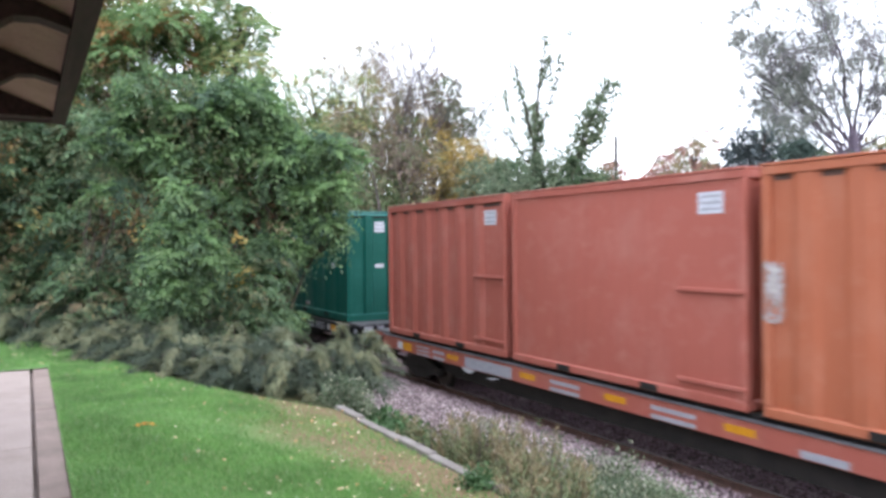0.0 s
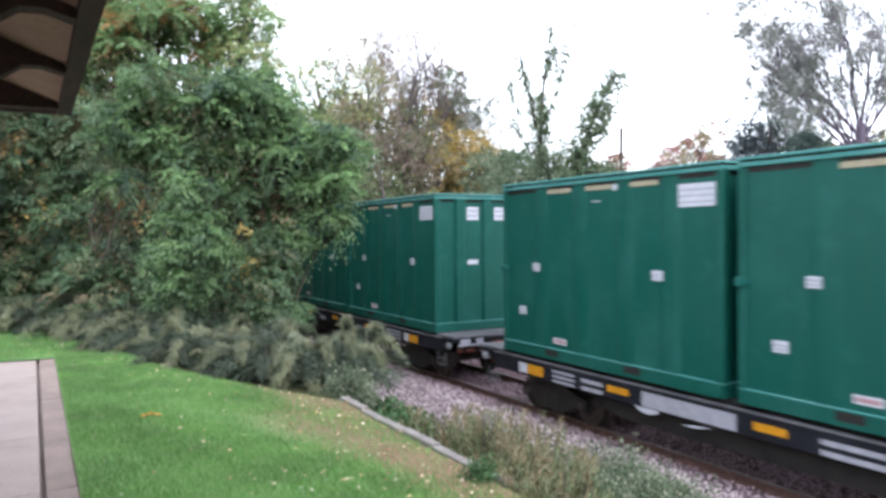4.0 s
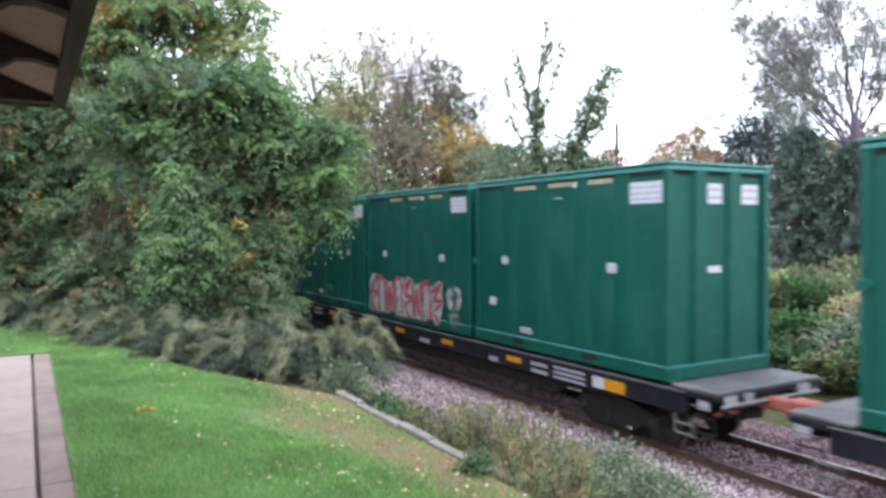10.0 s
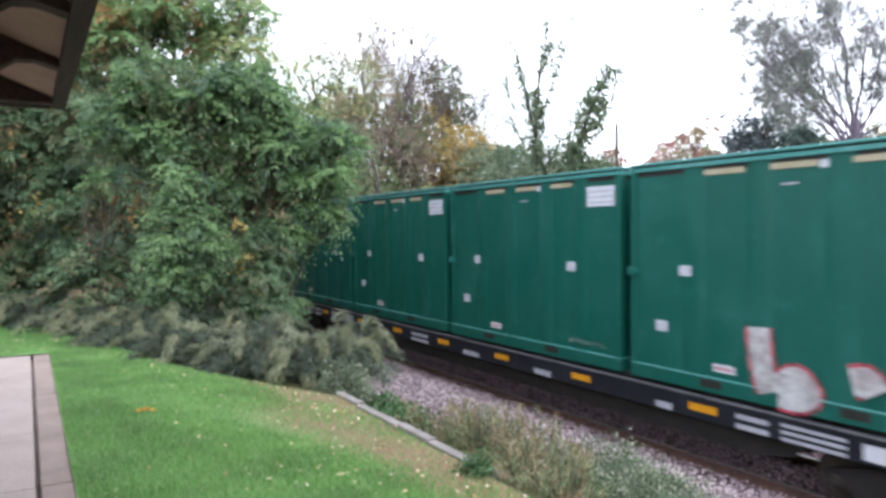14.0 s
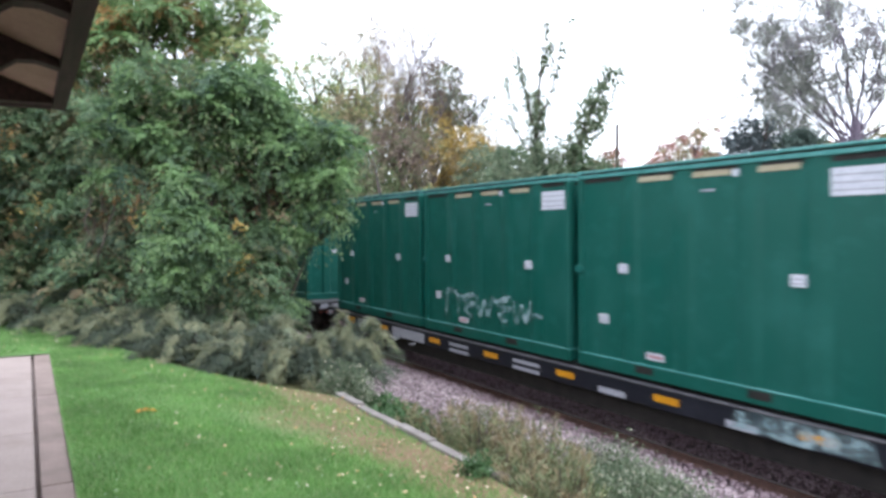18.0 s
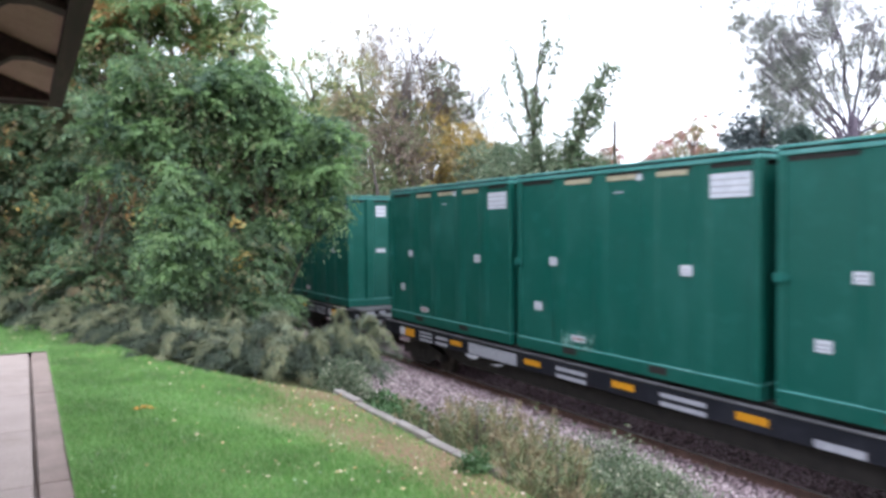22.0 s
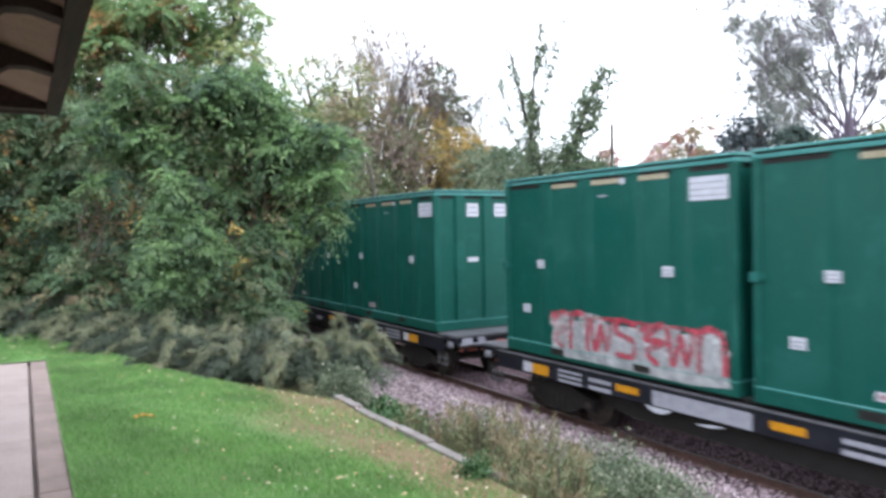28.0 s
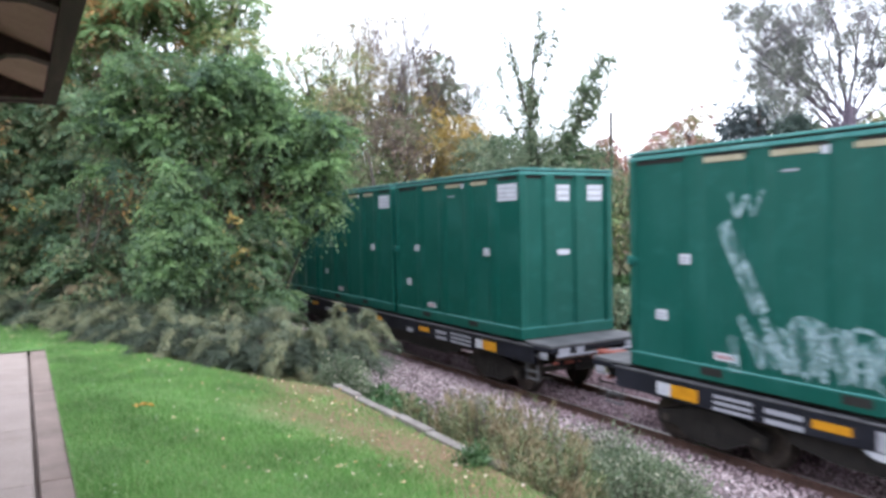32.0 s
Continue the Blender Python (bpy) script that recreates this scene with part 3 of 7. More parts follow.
def shrub(name, label, at, lobes, mat, seed, count=300, per=14, leaf=0.05, stem=0.3, droop=0.2, category="shrub", group="", aspect=0.3, stems=6, bark=None, low=-0.3, clump=0.0):
    """A shrub: woody stems from the base and a mantle of leafy sprays over its lobes."""
    rng = np.random.default_rng(seed)
    ob = thing(name, label, category, at, group)
    lines = []
    for k in range(stems):
        L = lobes[k % len(lobes)]
        tip = np.array([L[0] + rng.normal(0, 0.4) * L[3], L[1] + rng.normal(0, 0.4) * L[4], L[2] + L[5] * rng.uniform(0.2, 0.9)])
        mid = tip * 0.5 + np.array([rng.normal(0, 0.08), rng.normal(0, 0.08), 0.12])
        t = np.linspace(0, 1, 6)[:, None]
        base = np.array([rng.normal(0, 0.08), rng.normal(0, 0.08), -0.1])
        lines.append((base * (1 - t) ** 2 + 2 * mid * t * (1 - t) + tip * t * t, np.linspace(0.022, 0.006, 6) * (0.6 + L[5])))
    for l in lines:
        part("stem", tube_mesh("stem", [l], bark or BARK, 5), None, ob)
    if clump:
        p, o = clump_points(lobes, int(count / 9), 9, clump, rng, low, 0.7, (0.55, 1.0))
        p, al, up = sprig_leaves(p, o, rng, per, stem, droop, 0.4)
        part("foliage", leaf_mesh("foliage", p, al, up, leaf, leaf * aspect, mat, rng), None, ob)
    else:
        crown_part(ob, lobes, count, per, leaf, mat, seed + 1, stem, droop, "foliage", aspect, low, (0.45, 1.05))
    return ob


def plumes(rng, n, m, reach, height, droop=0.25, upright=0.0, fringe=0.05, first=0.12, comb=0.8):
    """Needles along arching plumes that rise from one base: positions, directions, facings."""
    az = rng.uniform(0, 2 * np.pi, (n, 1, 1))
    d = np.concatenate([np.cos(az), np.sin(az), np.zeros_like(az)], -1)
    far = reach * rng.uniform(0.25, 1.0, (n, 1, 1)) ** 0.7
    top = height * rng.uniform(0.3, 1.1, (n, 1, 1)) * (1 - 0.35 * (far / reach) ** 2)
    t = rng.uniform(first, 1.0, (n, m, 1))
    up = np.array([0, 0, 1.0])
    start = d * far * upright + rng.normal(0, 0.05, (n, 1, 3)) * np.array([1, 1, 0])
    reachv = d * far * (1 - upright) * 1.0
    curve = start + reachv * t ** 1.2 + up * top * (1.25 * t - droop * 1.1 * t ** 3)
    tang = unit(reachv * 1.2 * t ** 0.2 + up * top * (1.25 - 3.3 * droop * t ** 2))
    side = unit(np.cross(tang, up) + 1e-6) * rng.choice([-1, 1], (n, m, 1))
    al = unit(tang * comb + side * 0.7 + rng.normal(0, 0.3, (n, m, 3)))
    p = curve + side * rng.uniform(0, fringe, (n, m, 1)) * (1.1 - t) + rng.normal(0, fringe * 0.3, (n, m, 3))
    face = unit(up + rng.normal(0, 0.4, (n, m, 3)))
    return p.reshape(-1, 3), al.reshape(-1, 3), face.reshape(-1, 3)


def plume_shrub(name, label, at, reach, height, mat, seed, group, count=70, needles=80, needle=0.08, width=0.018, droop=0.25, upright=0.0, fringe=0.06, category="shrub", bark=None, stems=7, tips=None, tip_share=0.36):
    rng = np.random.default_rng(seed)
    ob = thing(name, label, category, at, group)
    for k in range(stems):
        a = rng.uniform(0, 6.28)
        q = reach * rng.uniform(0.3, 0.7)
        t = np.linspace(0, 1, 6)[:, None]
        end = np.array([math.cos(a) * q, math.sin(a) * q, height * rng.uniform(0.6, 0.95) * (1.15 - 0.8 * droop)])
        mid = np.array([end[0] * (0.3 + 0.6 * upright), end[1] * (0.3 + 0.6 * upright), height * 0.6])
        base = np.array([end[0] * upright * 0.8, end[1] * upright * 0.8, -0.08])
        part("stem", tube_mesh("stem", [(base * (1 - t) ** 2 + 2 * mid * t * (1 - t) + end * t * t, np.linspace(0.016, 0.004, 6))], bark or BARK, 5), None, ob)
    p, al, up = plumes(rng, count, needles, reach, height, droop, upright, fringe)
    part("foliage", leaf_mesh("foliage", p, al, up, needle, width, mat, rng, 0.1), None, ob)
    if tips:
        p, al, up = plumes(rng, int(count * tip_share), int(needles * 1.2), reach * 1.06, height * 1.12, droop, upright, fringe * 0.8, 0.42, 1.5)
        part("spray_fringe", leaf_mesh("spray_fringe", p, al, up, needle * 1.35, width * 0.8, tips, rng, 0.1), None, ob, "paler feathery ends of the sprays")
    return ob


def limb_leaves(ob, limbs, mat, seed, per_metre=26, reach=0.22, leaf=0.16, start=0.0):
    """Vine leaves that cling to limbs, thick in some stretches and gone in others."""
    rng = np.random.default_rng(seed)
    base, out = [], []
    for pts, rad in limbs:
        pts = np.asarray(pts, float)
        seg = np.linalg.norm(np.diff(pts, axis=0), axis=1)
        n = max(6, int(per_metre * seg.sum()))
        t = rng.uniform(start, 1, n) * (len(pts) - 1)
        p = np.stack([np.interp(t, range(len(pts)), pts[:, k]) for k in range(3)], -1)
        d = unit(rng.normal(0, 1, (n, 3)))
        thick = np.clip(0.55 + lumpy(p + seed, 2.4, 1.1), 0.0, 1.3)
        on = thick > 0.16
        base.append((p + d * reach * thick[:, None] * rng.uniform(0.2, 1.0, (n, 1)))[on])
        out.append(d[on])
    p, al, up = sprig_leaves(np.concatenate(base), np.concatenate(out), rng, 6, 0.2, 0.5, 0.6)
    return tagged(part("vine_mantle", leaf_mesh("vine_mantle", p, al, up, leaf, leaf * 0.6, mat, rng), None, ob), kind="stuff")

RAIL_Z = -0.14  # top of the rails

# ---- ground ----
def lawn_edge(y):
    """x at which the lawn meets the planted bank."""
    return float(np.interp(y, [3.0, 4.3, 4.75, 7.7, 8.5, 9.7, 12.8, 15.5, 18.0], [3.0, 3.0, 3.0, 3.03, 2.2, 1.45, 0.55, -0.4, -1.6]))


def ground_z(x, y):
    flat = 2.05 - 0.1 * np.clip((x - 0.2) / 2.8, 0, 1) ** 1.5 - 0.17 * np.clip((x - 1.2) / 1.8, 0, 1)
    bank = np.interp(x, [3.05, 3.2, 5.2, 7.2, 7.8, 13.3, 14.5, 20.0, 34.0, 60.0], [1.78, 1.15, 0.5, -0.55, -0.66, -0.66, -0.2, 0.7, 1.7, 2.2])
    return np.where(x < 3.05, flat, bank)


def build_ground():
    xs = np.array([-900, -300, -100, -40, -15, -6, -3, -1.5, -0.5, 0.0, 0.26, 0.8, 1.4, 2.0, 2.5, 2.8, 3.05, 3.2, 3.6, 4.2, 5.2, 6.2, 7.2, 7.8, 10.5, 13.3, 14.5, 17, 20, 26, 34, 45, 60, 110, 300, 900.0])
    ys = np.concatenate([[-900, -400, -150, -60, -25, -10], np.arange(-4, 40, 1.0), [42, 46, 52, 60, 75, 100, 150, 260, 500, 1200]])
    X, Y = np.meshgrid(xs, ys, indexing="ij")
    Z = ground_z(X, Y)
    rough = ((X > 3.3) & (X < 7)) | (X > 13.5)
    Z = Z + np.where(rough, 0.06 * np.sin(X * 2.3 + Y * 1.7) + 0.05 * np.sin(Y * 3.1 - X), 0)
    Z = Z - np.where((X < 0.2) & (Y < 11.2), 0.12, 0)
    nx, ny = X.shape
    idx = np.arange(nx * ny).reshape(nx, ny)
    faces = np.stack([idx[:-1, :-1], idx[1:, :-1], idx[1:, 1:], idx[:-1, 1:]], -1).reshape(-1, 4)
    me = array_mesh("ground", np.stack([X, Y, Z], -1).reshape(-1, 3), faces, EARTH, smooth=True)
    return tagged(new("ground", me), "earth bank and rough ground with turf and leaf litter", "ground", kind="structure")


build_ground()


def build_lawn():
    """A turf sheet just above the earth, to the edge of the planted bank, and the blades that stand on it."""
    ys = np.arange(-7.0, 17.6, 0.2)
    us = np.linspace(0, 1, 24)
    verts = []
    for y in ys:
        x0 = 0.235 if y < 11.2 else -3.4
        for u in us:
            x = x0 + (lawn_edge(y) - x0) * u
            verts.append((x, y, float(ground_z(np.array(x), y)) + 0.02 + 0.012 * math.sin(x * 3.1 + y * 2.3)))
    n, k = len(ys), len(us)
    idx = np.arange(n * k).reshape(n, k)
    faces = np.stack([idx[:-1, :-1], idx[:-1, 1:], idx[1:, 1:], idx[1:, :-1]], -1).reshape(-1, 4)
    tagged(new("lawn", array_mesh("lawn", np.array(verts), faces, LAWN, smooth=True)), "mown green lawn with a worn brown patch by the wall", "lawn", kind="structure")
    rng = np.random.default_rng(5)
    count = 300000
    y = 3.2 + 13.0 * rng.random(count) ** 1.35
    x0 = np.where(y < 11.2, 0.25, -2.5)
    edge = np.interp(y, [3.0, 4.3, 4.75, 7.7, 8.5, 9.7, 12.8, 15.5, 18.0], [3.0, 3.0, 3.0, 3.03, 2.2, 1.45, 0.55, -0.4, -1.6])
    x = x0 + (edge - x0) * rng.random(count)
    wear = x + 1.1 * (0.5 + 0.5 * np.sin(x * 2.1 + 1.0) * np.sin(y * 1.7)) + rng.normal(0, 0.25, count)
    on = (wear < 2.6) | (rng.random(count) < 0.17)
    x, y = x[on], y[on]
    z = ground_z(x, y) + 0.015
    n = len(x)
    tall = rng.uniform(0.025, 0.06, n)[:, None]
    lean = rng.normal(0, 0.55, (n, 3))
    lean[:, 2] = 1.0
    side = rng.normal(0, 1, (n, 3))
    side[:, 2] = 0
    side = unit(side) * 0.0035
    p = np.stack([x, y, z], -1)
    tri = np.stack([p - side, p + side, p + lean * tall], 1).reshape(-1, 3)
    me = array_mesh("lawn_grass", tri, np.arange(3 * n).reshape(n, 3), GRASS)
    tagged(new("lawn_grass", me), "short green mown grass blades", "grass", kind="stuff")
    m = 280
    y = 4.0 + 12.0 * rng.random(m) ** 1.2
    x0 = np.where(y < 11.2, 0.28, -1.5)
    edge = np.interp(y, [3.0, 4.3, 4.75, 7.7, 8.5, 9.7, 12.8, 15.5, 18.0], [2.95, 2.95, 2.98, 3.0, 2.2, 1.45, 0.55, -0.4, -1.6])
    x = x0 + (edge - x0) * rng.random(m) ** 0.42
    pos = np.stack([x, y, ground_z(x, y) + 0.055], -1)
    al = rng.normal(0, 1, (m, 3))
    al[:, 2] *= 0.15
    up = rng.normal(0, 0.35, (m, 3)) + np.array([0, 0, 1.0])
    tagged(new("fallen_leaves", leaf_mesh("fallen_leaves", pos, al, up, 0.04, 0.03, FALLEN, rng)), "scattered yellow and tan fallen leaves on the lawn", "leaves", kind="stuff")
    pos = np.array([[0.87, 6.92, 2.09]]) + rng.normal(0, 0.03, (6, 3)) * np.array([1, 1, 0.1])
    al = rng.normal(0, 1, (6, 3)) * np.array([1, 1, 0.3])
    tagged(new("leaf_cluster", leaf_mesh("leaf_cluster", pos, al, np.tile([0, 0, 1.0], (6, 1)), 0.08, 0.06, ORANGE_LEAF, rng)), "small heap of orange fallen leaves on the grass", "leaves", kind="stuff")
    m = 520
    y = 4.0 + 6.5 * rng.random(m)
    x = 0.35 + 2.3 * rng.random(m)
    group = 0.5 + 0.5 * np.sin(x * 4.1 + 1.0) * np.sin(y * 2.7 + x)
    x, y = x[group > 0.52], y[group > 0.52]
    pos = np.stack([x, y, ground_z(x, y) + 0.06], -1)
    al = rng.normal(0, 1, (len(x), 3)) * np.array([1, 1, 0.3])
    tagged(new("clover", leaf_mesh("clover", pos, al, rng.normal(0, 0.3, (len(x), 3)) + np.array([0, 0, 1.0]), 0.022, 0.02, CLOVER, rng)), "pale flecks of clover in the lawn", "clover", kind="stuff")


build_lawn()

# ---- platform walk, kerb and retaining wall ----
def build_platform():
    walk_ob = tagged(new("platform_walk", mesh_of("platform_walk", boxes((-4.2, 0.236, -7.0, 11.24, 1.7, 1.985)), CONCRETE)), "pale concrete station walk beside the lawn", "pavement", kind="structure")
    slab = mesh_of("paving_slab", boxes((-2.0, 0.018, -0.745, 0.745, 0, 0.075), bevel=0.006), CONCRETE)
    stone = mesh_of("kerb_stone", boxes((0.048, 0.236, -1.49, 1.49, 0, 0.078), bevel=0.008), KERB)
    for k in range(12):
        part("paving_slab", slab, None, walk_ob, at=(0, 10.49 - 1.5 * k, 1.986))
    for k in range(6):
        part("kerb_stone", stone, None, walk_ob, at=(0, 9.745 - 3.0 * k, 1.986))
    part("back_paving", boxes((-4.2, -2.01, -7, 11.24, 1.986, 2.06)), CONCRETE, walk_ob)


build_platform()


def build_wall():
    wall = thing("retaining_wall", "low grey stone retaining wall with a narrow worn cap along the lawn", "wall", (3.06, 0, 0))
    part("wall_core", boxes((-0.05, 0.03, 4.64, 7.95, 0.7, 1.737)), STONE, wall)
    rng = random.Random(4)
    y = 4.63
    while y < 7.75:
        ln = rng.uniform(0.42, 0.66)
        tip = rng.uniform(-0.01, 0.01)
        part("cap_stone", boxes((-0.055 + tip, 0.04 + tip, y + 0.006, y + ln - 0.006, 1.74, 1.835 + rng.uniform(-0.012, 0.014)), bevel=0.006), STONE, wall)
        y += ln
    for row in range(3):
        y = 4.64 - 0.2 * (row % 2)
        while y < 7.8:
            ln = rng.uniform(0.3, 0.5)
            part("wall_block", boxes((0.031, 0.085 + rng.uniform(-0.01, 0.02), max(y, 4.64) + 0.008, y + ln - 0.008, 0.8 + 0.28 * row, 1.07 + 0.28 * row), bevel=0.015), STONE, wall)
            y += ln
    part("end_post", boxes((-0.06, 0.09, 4.49, 4.625, 0.7, 1.83), bevel=0.02), BARK, wall, "weathered dark wooden end post")


build_wall()

# ---- shelter roof over the walk ----
def build_shelter():
    roof = thing("station_shelter", "station shelter eave with dark stained rafters and beige soffit boards", "shelter", (0, 0, 0))
    ex, ez, ye = 0.19, 4.66, 6.62
    pitch = math.tan(radians(21))
    up = lambda x: ez + 0.055 + (ex - x) * pitch
    bm = prism(bmesh.new(), [(0.282, ez - 0.01), (0.282, ez + 0.2), (ex, ez + 0.2), (ex, ez)], 1, -5.0, ye)
    part("fascia_board", bm, DARK_WOOD, roof, "dark stained fascia board")
    xb = -3.2
    y = ye - 0.1
    for k in range(6):
        y0, y1 = y - 1.2 * (k + 1) + 0.004, y - 1.2 * k - 0.004
        part("soffit_board", prism(bmesh.new(), [(ex, up(ex)), (xb, up(xb)), (xb, up(xb) + 0.02), (ex, up(ex) + 0.02)], 1, y0, y1), SOFFIT, roof, "beige painted soffit board")
    tail = [(ex - 0.005, 4.66), (ex - 0.005, up(ex) - 0.003), (xb, up(xb) - 0.003), (xb, up(xb) - 0.26), (-0.75, up(-0.75) - 0.3), (-0.34, 4.6), (-0.16, 4.605), (-0.04, 4.69), (0.06, 4.695)]
    for yr in (5.02, 3.78, 2.54, 1.3, 0.06, -1.18):
        part("rafter", prism(bmesh.new(), tail, 1, yr - 0.06, yr + 0.06), DARK_WOOD, roof)
    part("end_beam", boxes((-3.2, ex - 0.004, ye - 0.1, ye, ez - 0.005, ez + 0.09), bevel=0.008), DARK_WOOD, roof)
    part("barge_board", prism(bmesh.new(), [(ex - 0.004, ez + 0.092), (ex - 0.004, up(ex) + 0.04), (xb, up(xb) + 0.04), (xb, up(xb) - 0.12), (-0.2, ez + 0.092)], 1, ye - 0.06, ye - 0.01), DARK_WOOD, roof)
    part("end_rafter", prism(bmesh.new(), [(ex - 0.006, 4.667), (ex - 0.006, up(ex) - 0.003), (xb, up(xb) - 0.003), (xb, up(xb) - 0.2), (-0.3, 4.667)], 1, ye - 0.26, ye - 0.102), DARK_WOOD, roof)
    rows = 8
    for k in range(rows):
        xa = 0.3 - k * (0.3 - xb) / rows
        xc = xa - (0.3 - xb) / rows - 0.05
        part("shingle_course", prism(bmesh.new(), [(xa, up(xa) + 0.06 + 0.025), (xc, up(xc) + 0.045), (xc, up(xc) + 0.055), (xa, up(xa) + 0.1)], 1, -5.05, ye + 0.06), SHINGLE, roof, "brown asphalt shingles")
    part("roof_deck", prism(bmesh.new(), [(0.26, up(0.26) + 0.025), (0.26, up(0.26) + 0.05), (xb, up(xb) + 0.05), (xb, up(xb) + 0.025)], 1, -5.0, ye), DARK_WOOD, roof)
    wall = boxes((-3.4, -3.2, -5.0, ye, 2.06, 6.0))
    tagged(new("wall_station", mesh_of("wall_station", wall, PLASTER)), "plain beige station wall under the shelter roof", "wall", kind="structure")


build_shelter()

# ---- track ----
def build_track():
    bed = bmesh.new()
    prism(bed, [(TRACK_X - 2.75, -0.69), (TRACK_X - 1.75, -0.295), (TRACK_X + 1.75, -0.295), (TRACK_X + 2.2, -0.4), (TRACK_X + 4.6, -0.72)], 1, -600, 700)
    tagged(new("ballast_bed", mesh_of("ballast_bed", bed, BALLAST_BED)), "grey crushed stone ballast bed under the track", "track bed", kind="structure")
    for side in (-1, 1):
        c = TRACK_X + side * 0.755
        rail = thing("rail", "worn steel rail with a polished running surface", "rail", (c, 0, RAIL_Z), "rails")
        tagged(rail, kind="structure")
        prof = [(-0.07, -0.17), (0.07, -0.17), (0.07, -0.155), (0.012, -0.13), (0.012, -0.045), (0.036, -0.035), (0.036, -0.004), (-0.036, -0.004), (-0.036, -0.035), (-0.012, -0.045), (-0.012, -0.13), (-0.07, -0.155)]
        part("rail_web", prism(bmesh.new(), prof, 1, -600, 700), RUST, rail, "rusty rail web and foot")
        part("running_surface", boxes((-0.024, 0.024, -600, 700, -0.004, 0.0)), RAIL_TOP, rail, "polished running surface")
    ties = thing("crossties", "weathered dark timber crossties half sunk in ballast", "crossties", (TRACK_X, 0, RAIL_Z - 0.012))
    tagged(ties, kind="structure")
    tie = mesh_of("crosstie", boxes((-1.28, 1.28, -0.115, 0.115, -0.34, -0.172), bevel=0.01), TIE)
    for k in range(90):
        part("crosstie", tie, None, ties, at=(random.uniform(-0.03, 0.03), 3.0 + 0.52 * k, 0))
    rng = np.random.default_rng(8)
    n = 54000
    y = 2.5 + 40 * rng.random(n) ** 1.5
    x = TRACK_X + rng.uniform(-3.05, 3.9, n)
    near = np.abs(x - TRACK_X)
    keep = (np.abs(near - 0.755) > 0.1)
    x, y, near = x[keep], y[keep], near[keep]
    z = np.interp(x - TRACK_X, [-3.2, -2.75, -1.75, 0, 1.75, 2.2, 4.6], [-0.7, -0.685, -0.285, -0.275, -0.285, -0.39, -0.71]) + rng.uniform(-0.012, 0.035, len(x))
    base = np.array([[1, 0, 0], [0, 1, 0], [-1, 0, 0], [0, -1, 0], [0.1, 0.1, 1], [0, 0, -1.0]])
    tri = np.array([[0, 1, 4], [1, 2, 4], [2, 3, 4], [3, 0, 4], [1, 0, 5], [2, 1, 5], [3, 2, 5], [0, 3, 5]])
    n = len(x)
    v = base[None] * rng.uniform(0.6, 1.4, (n, 6, 1)) * (rng.uniform(0.02, 0.042, (n, 1, 3)) * np.array([1, 1, 0.75]))
    a = rng.uniform(0, 2 * np.pi, n)[:, None]
    ca, sa = np.cos(a), np.sin(a)
    v = np.stack([v[..., 0] * ca - v[..., 1] * sa, v[..., 0] * sa + v[..., 1] * ca, v[..., 2]], -1) + np.stack([x, y, z], -1)[:, None]
    f = (tri[None] + 6 * np.arange(n)[:, None, None]).reshape(-1, 3)
    m, nt, b = material("ballast_stones", 0.9, 0.0, 0.3)
    geo = nt.nodes.new("ShaderNodeNewGeometry")
    col = ramp(nt, geo.outputs["Random Per Island"], [(0.0, (0.32, 0.25, 0.275)), (0.35, (0.58, 0.465, 0.51)), (0.7, (0.76, 0.63, 0.68)), (1.0, (0.88, 0.8, 0.84))])
    tc = nt.nodes.new("ShaderNodeTexCoord")
    col = blend(nt, 0.6, col, ramp(nt, noise_of(nt, tc.outputs["Object"], 30.0), [(0.3, (0.55, 0.52, 0.5)), (0.7, (1.1, 1.1, 1.1))]), "MULTIPLY")
    nt.links.new(col, b.inputs["Base Color"])
    dust_and_train_shade(m)
    tagged(new("ballast_stones", array_mesh("ballast_stones", v.reshape(-1, 3), f, m)), "loose pinkish grey crushed stones along the track", "gravel", kind="stuff")


build_track()

# ---- planting on the bank by the lawn ----
def gz(x, y):
    return float(ground_z(np.array(x), y))


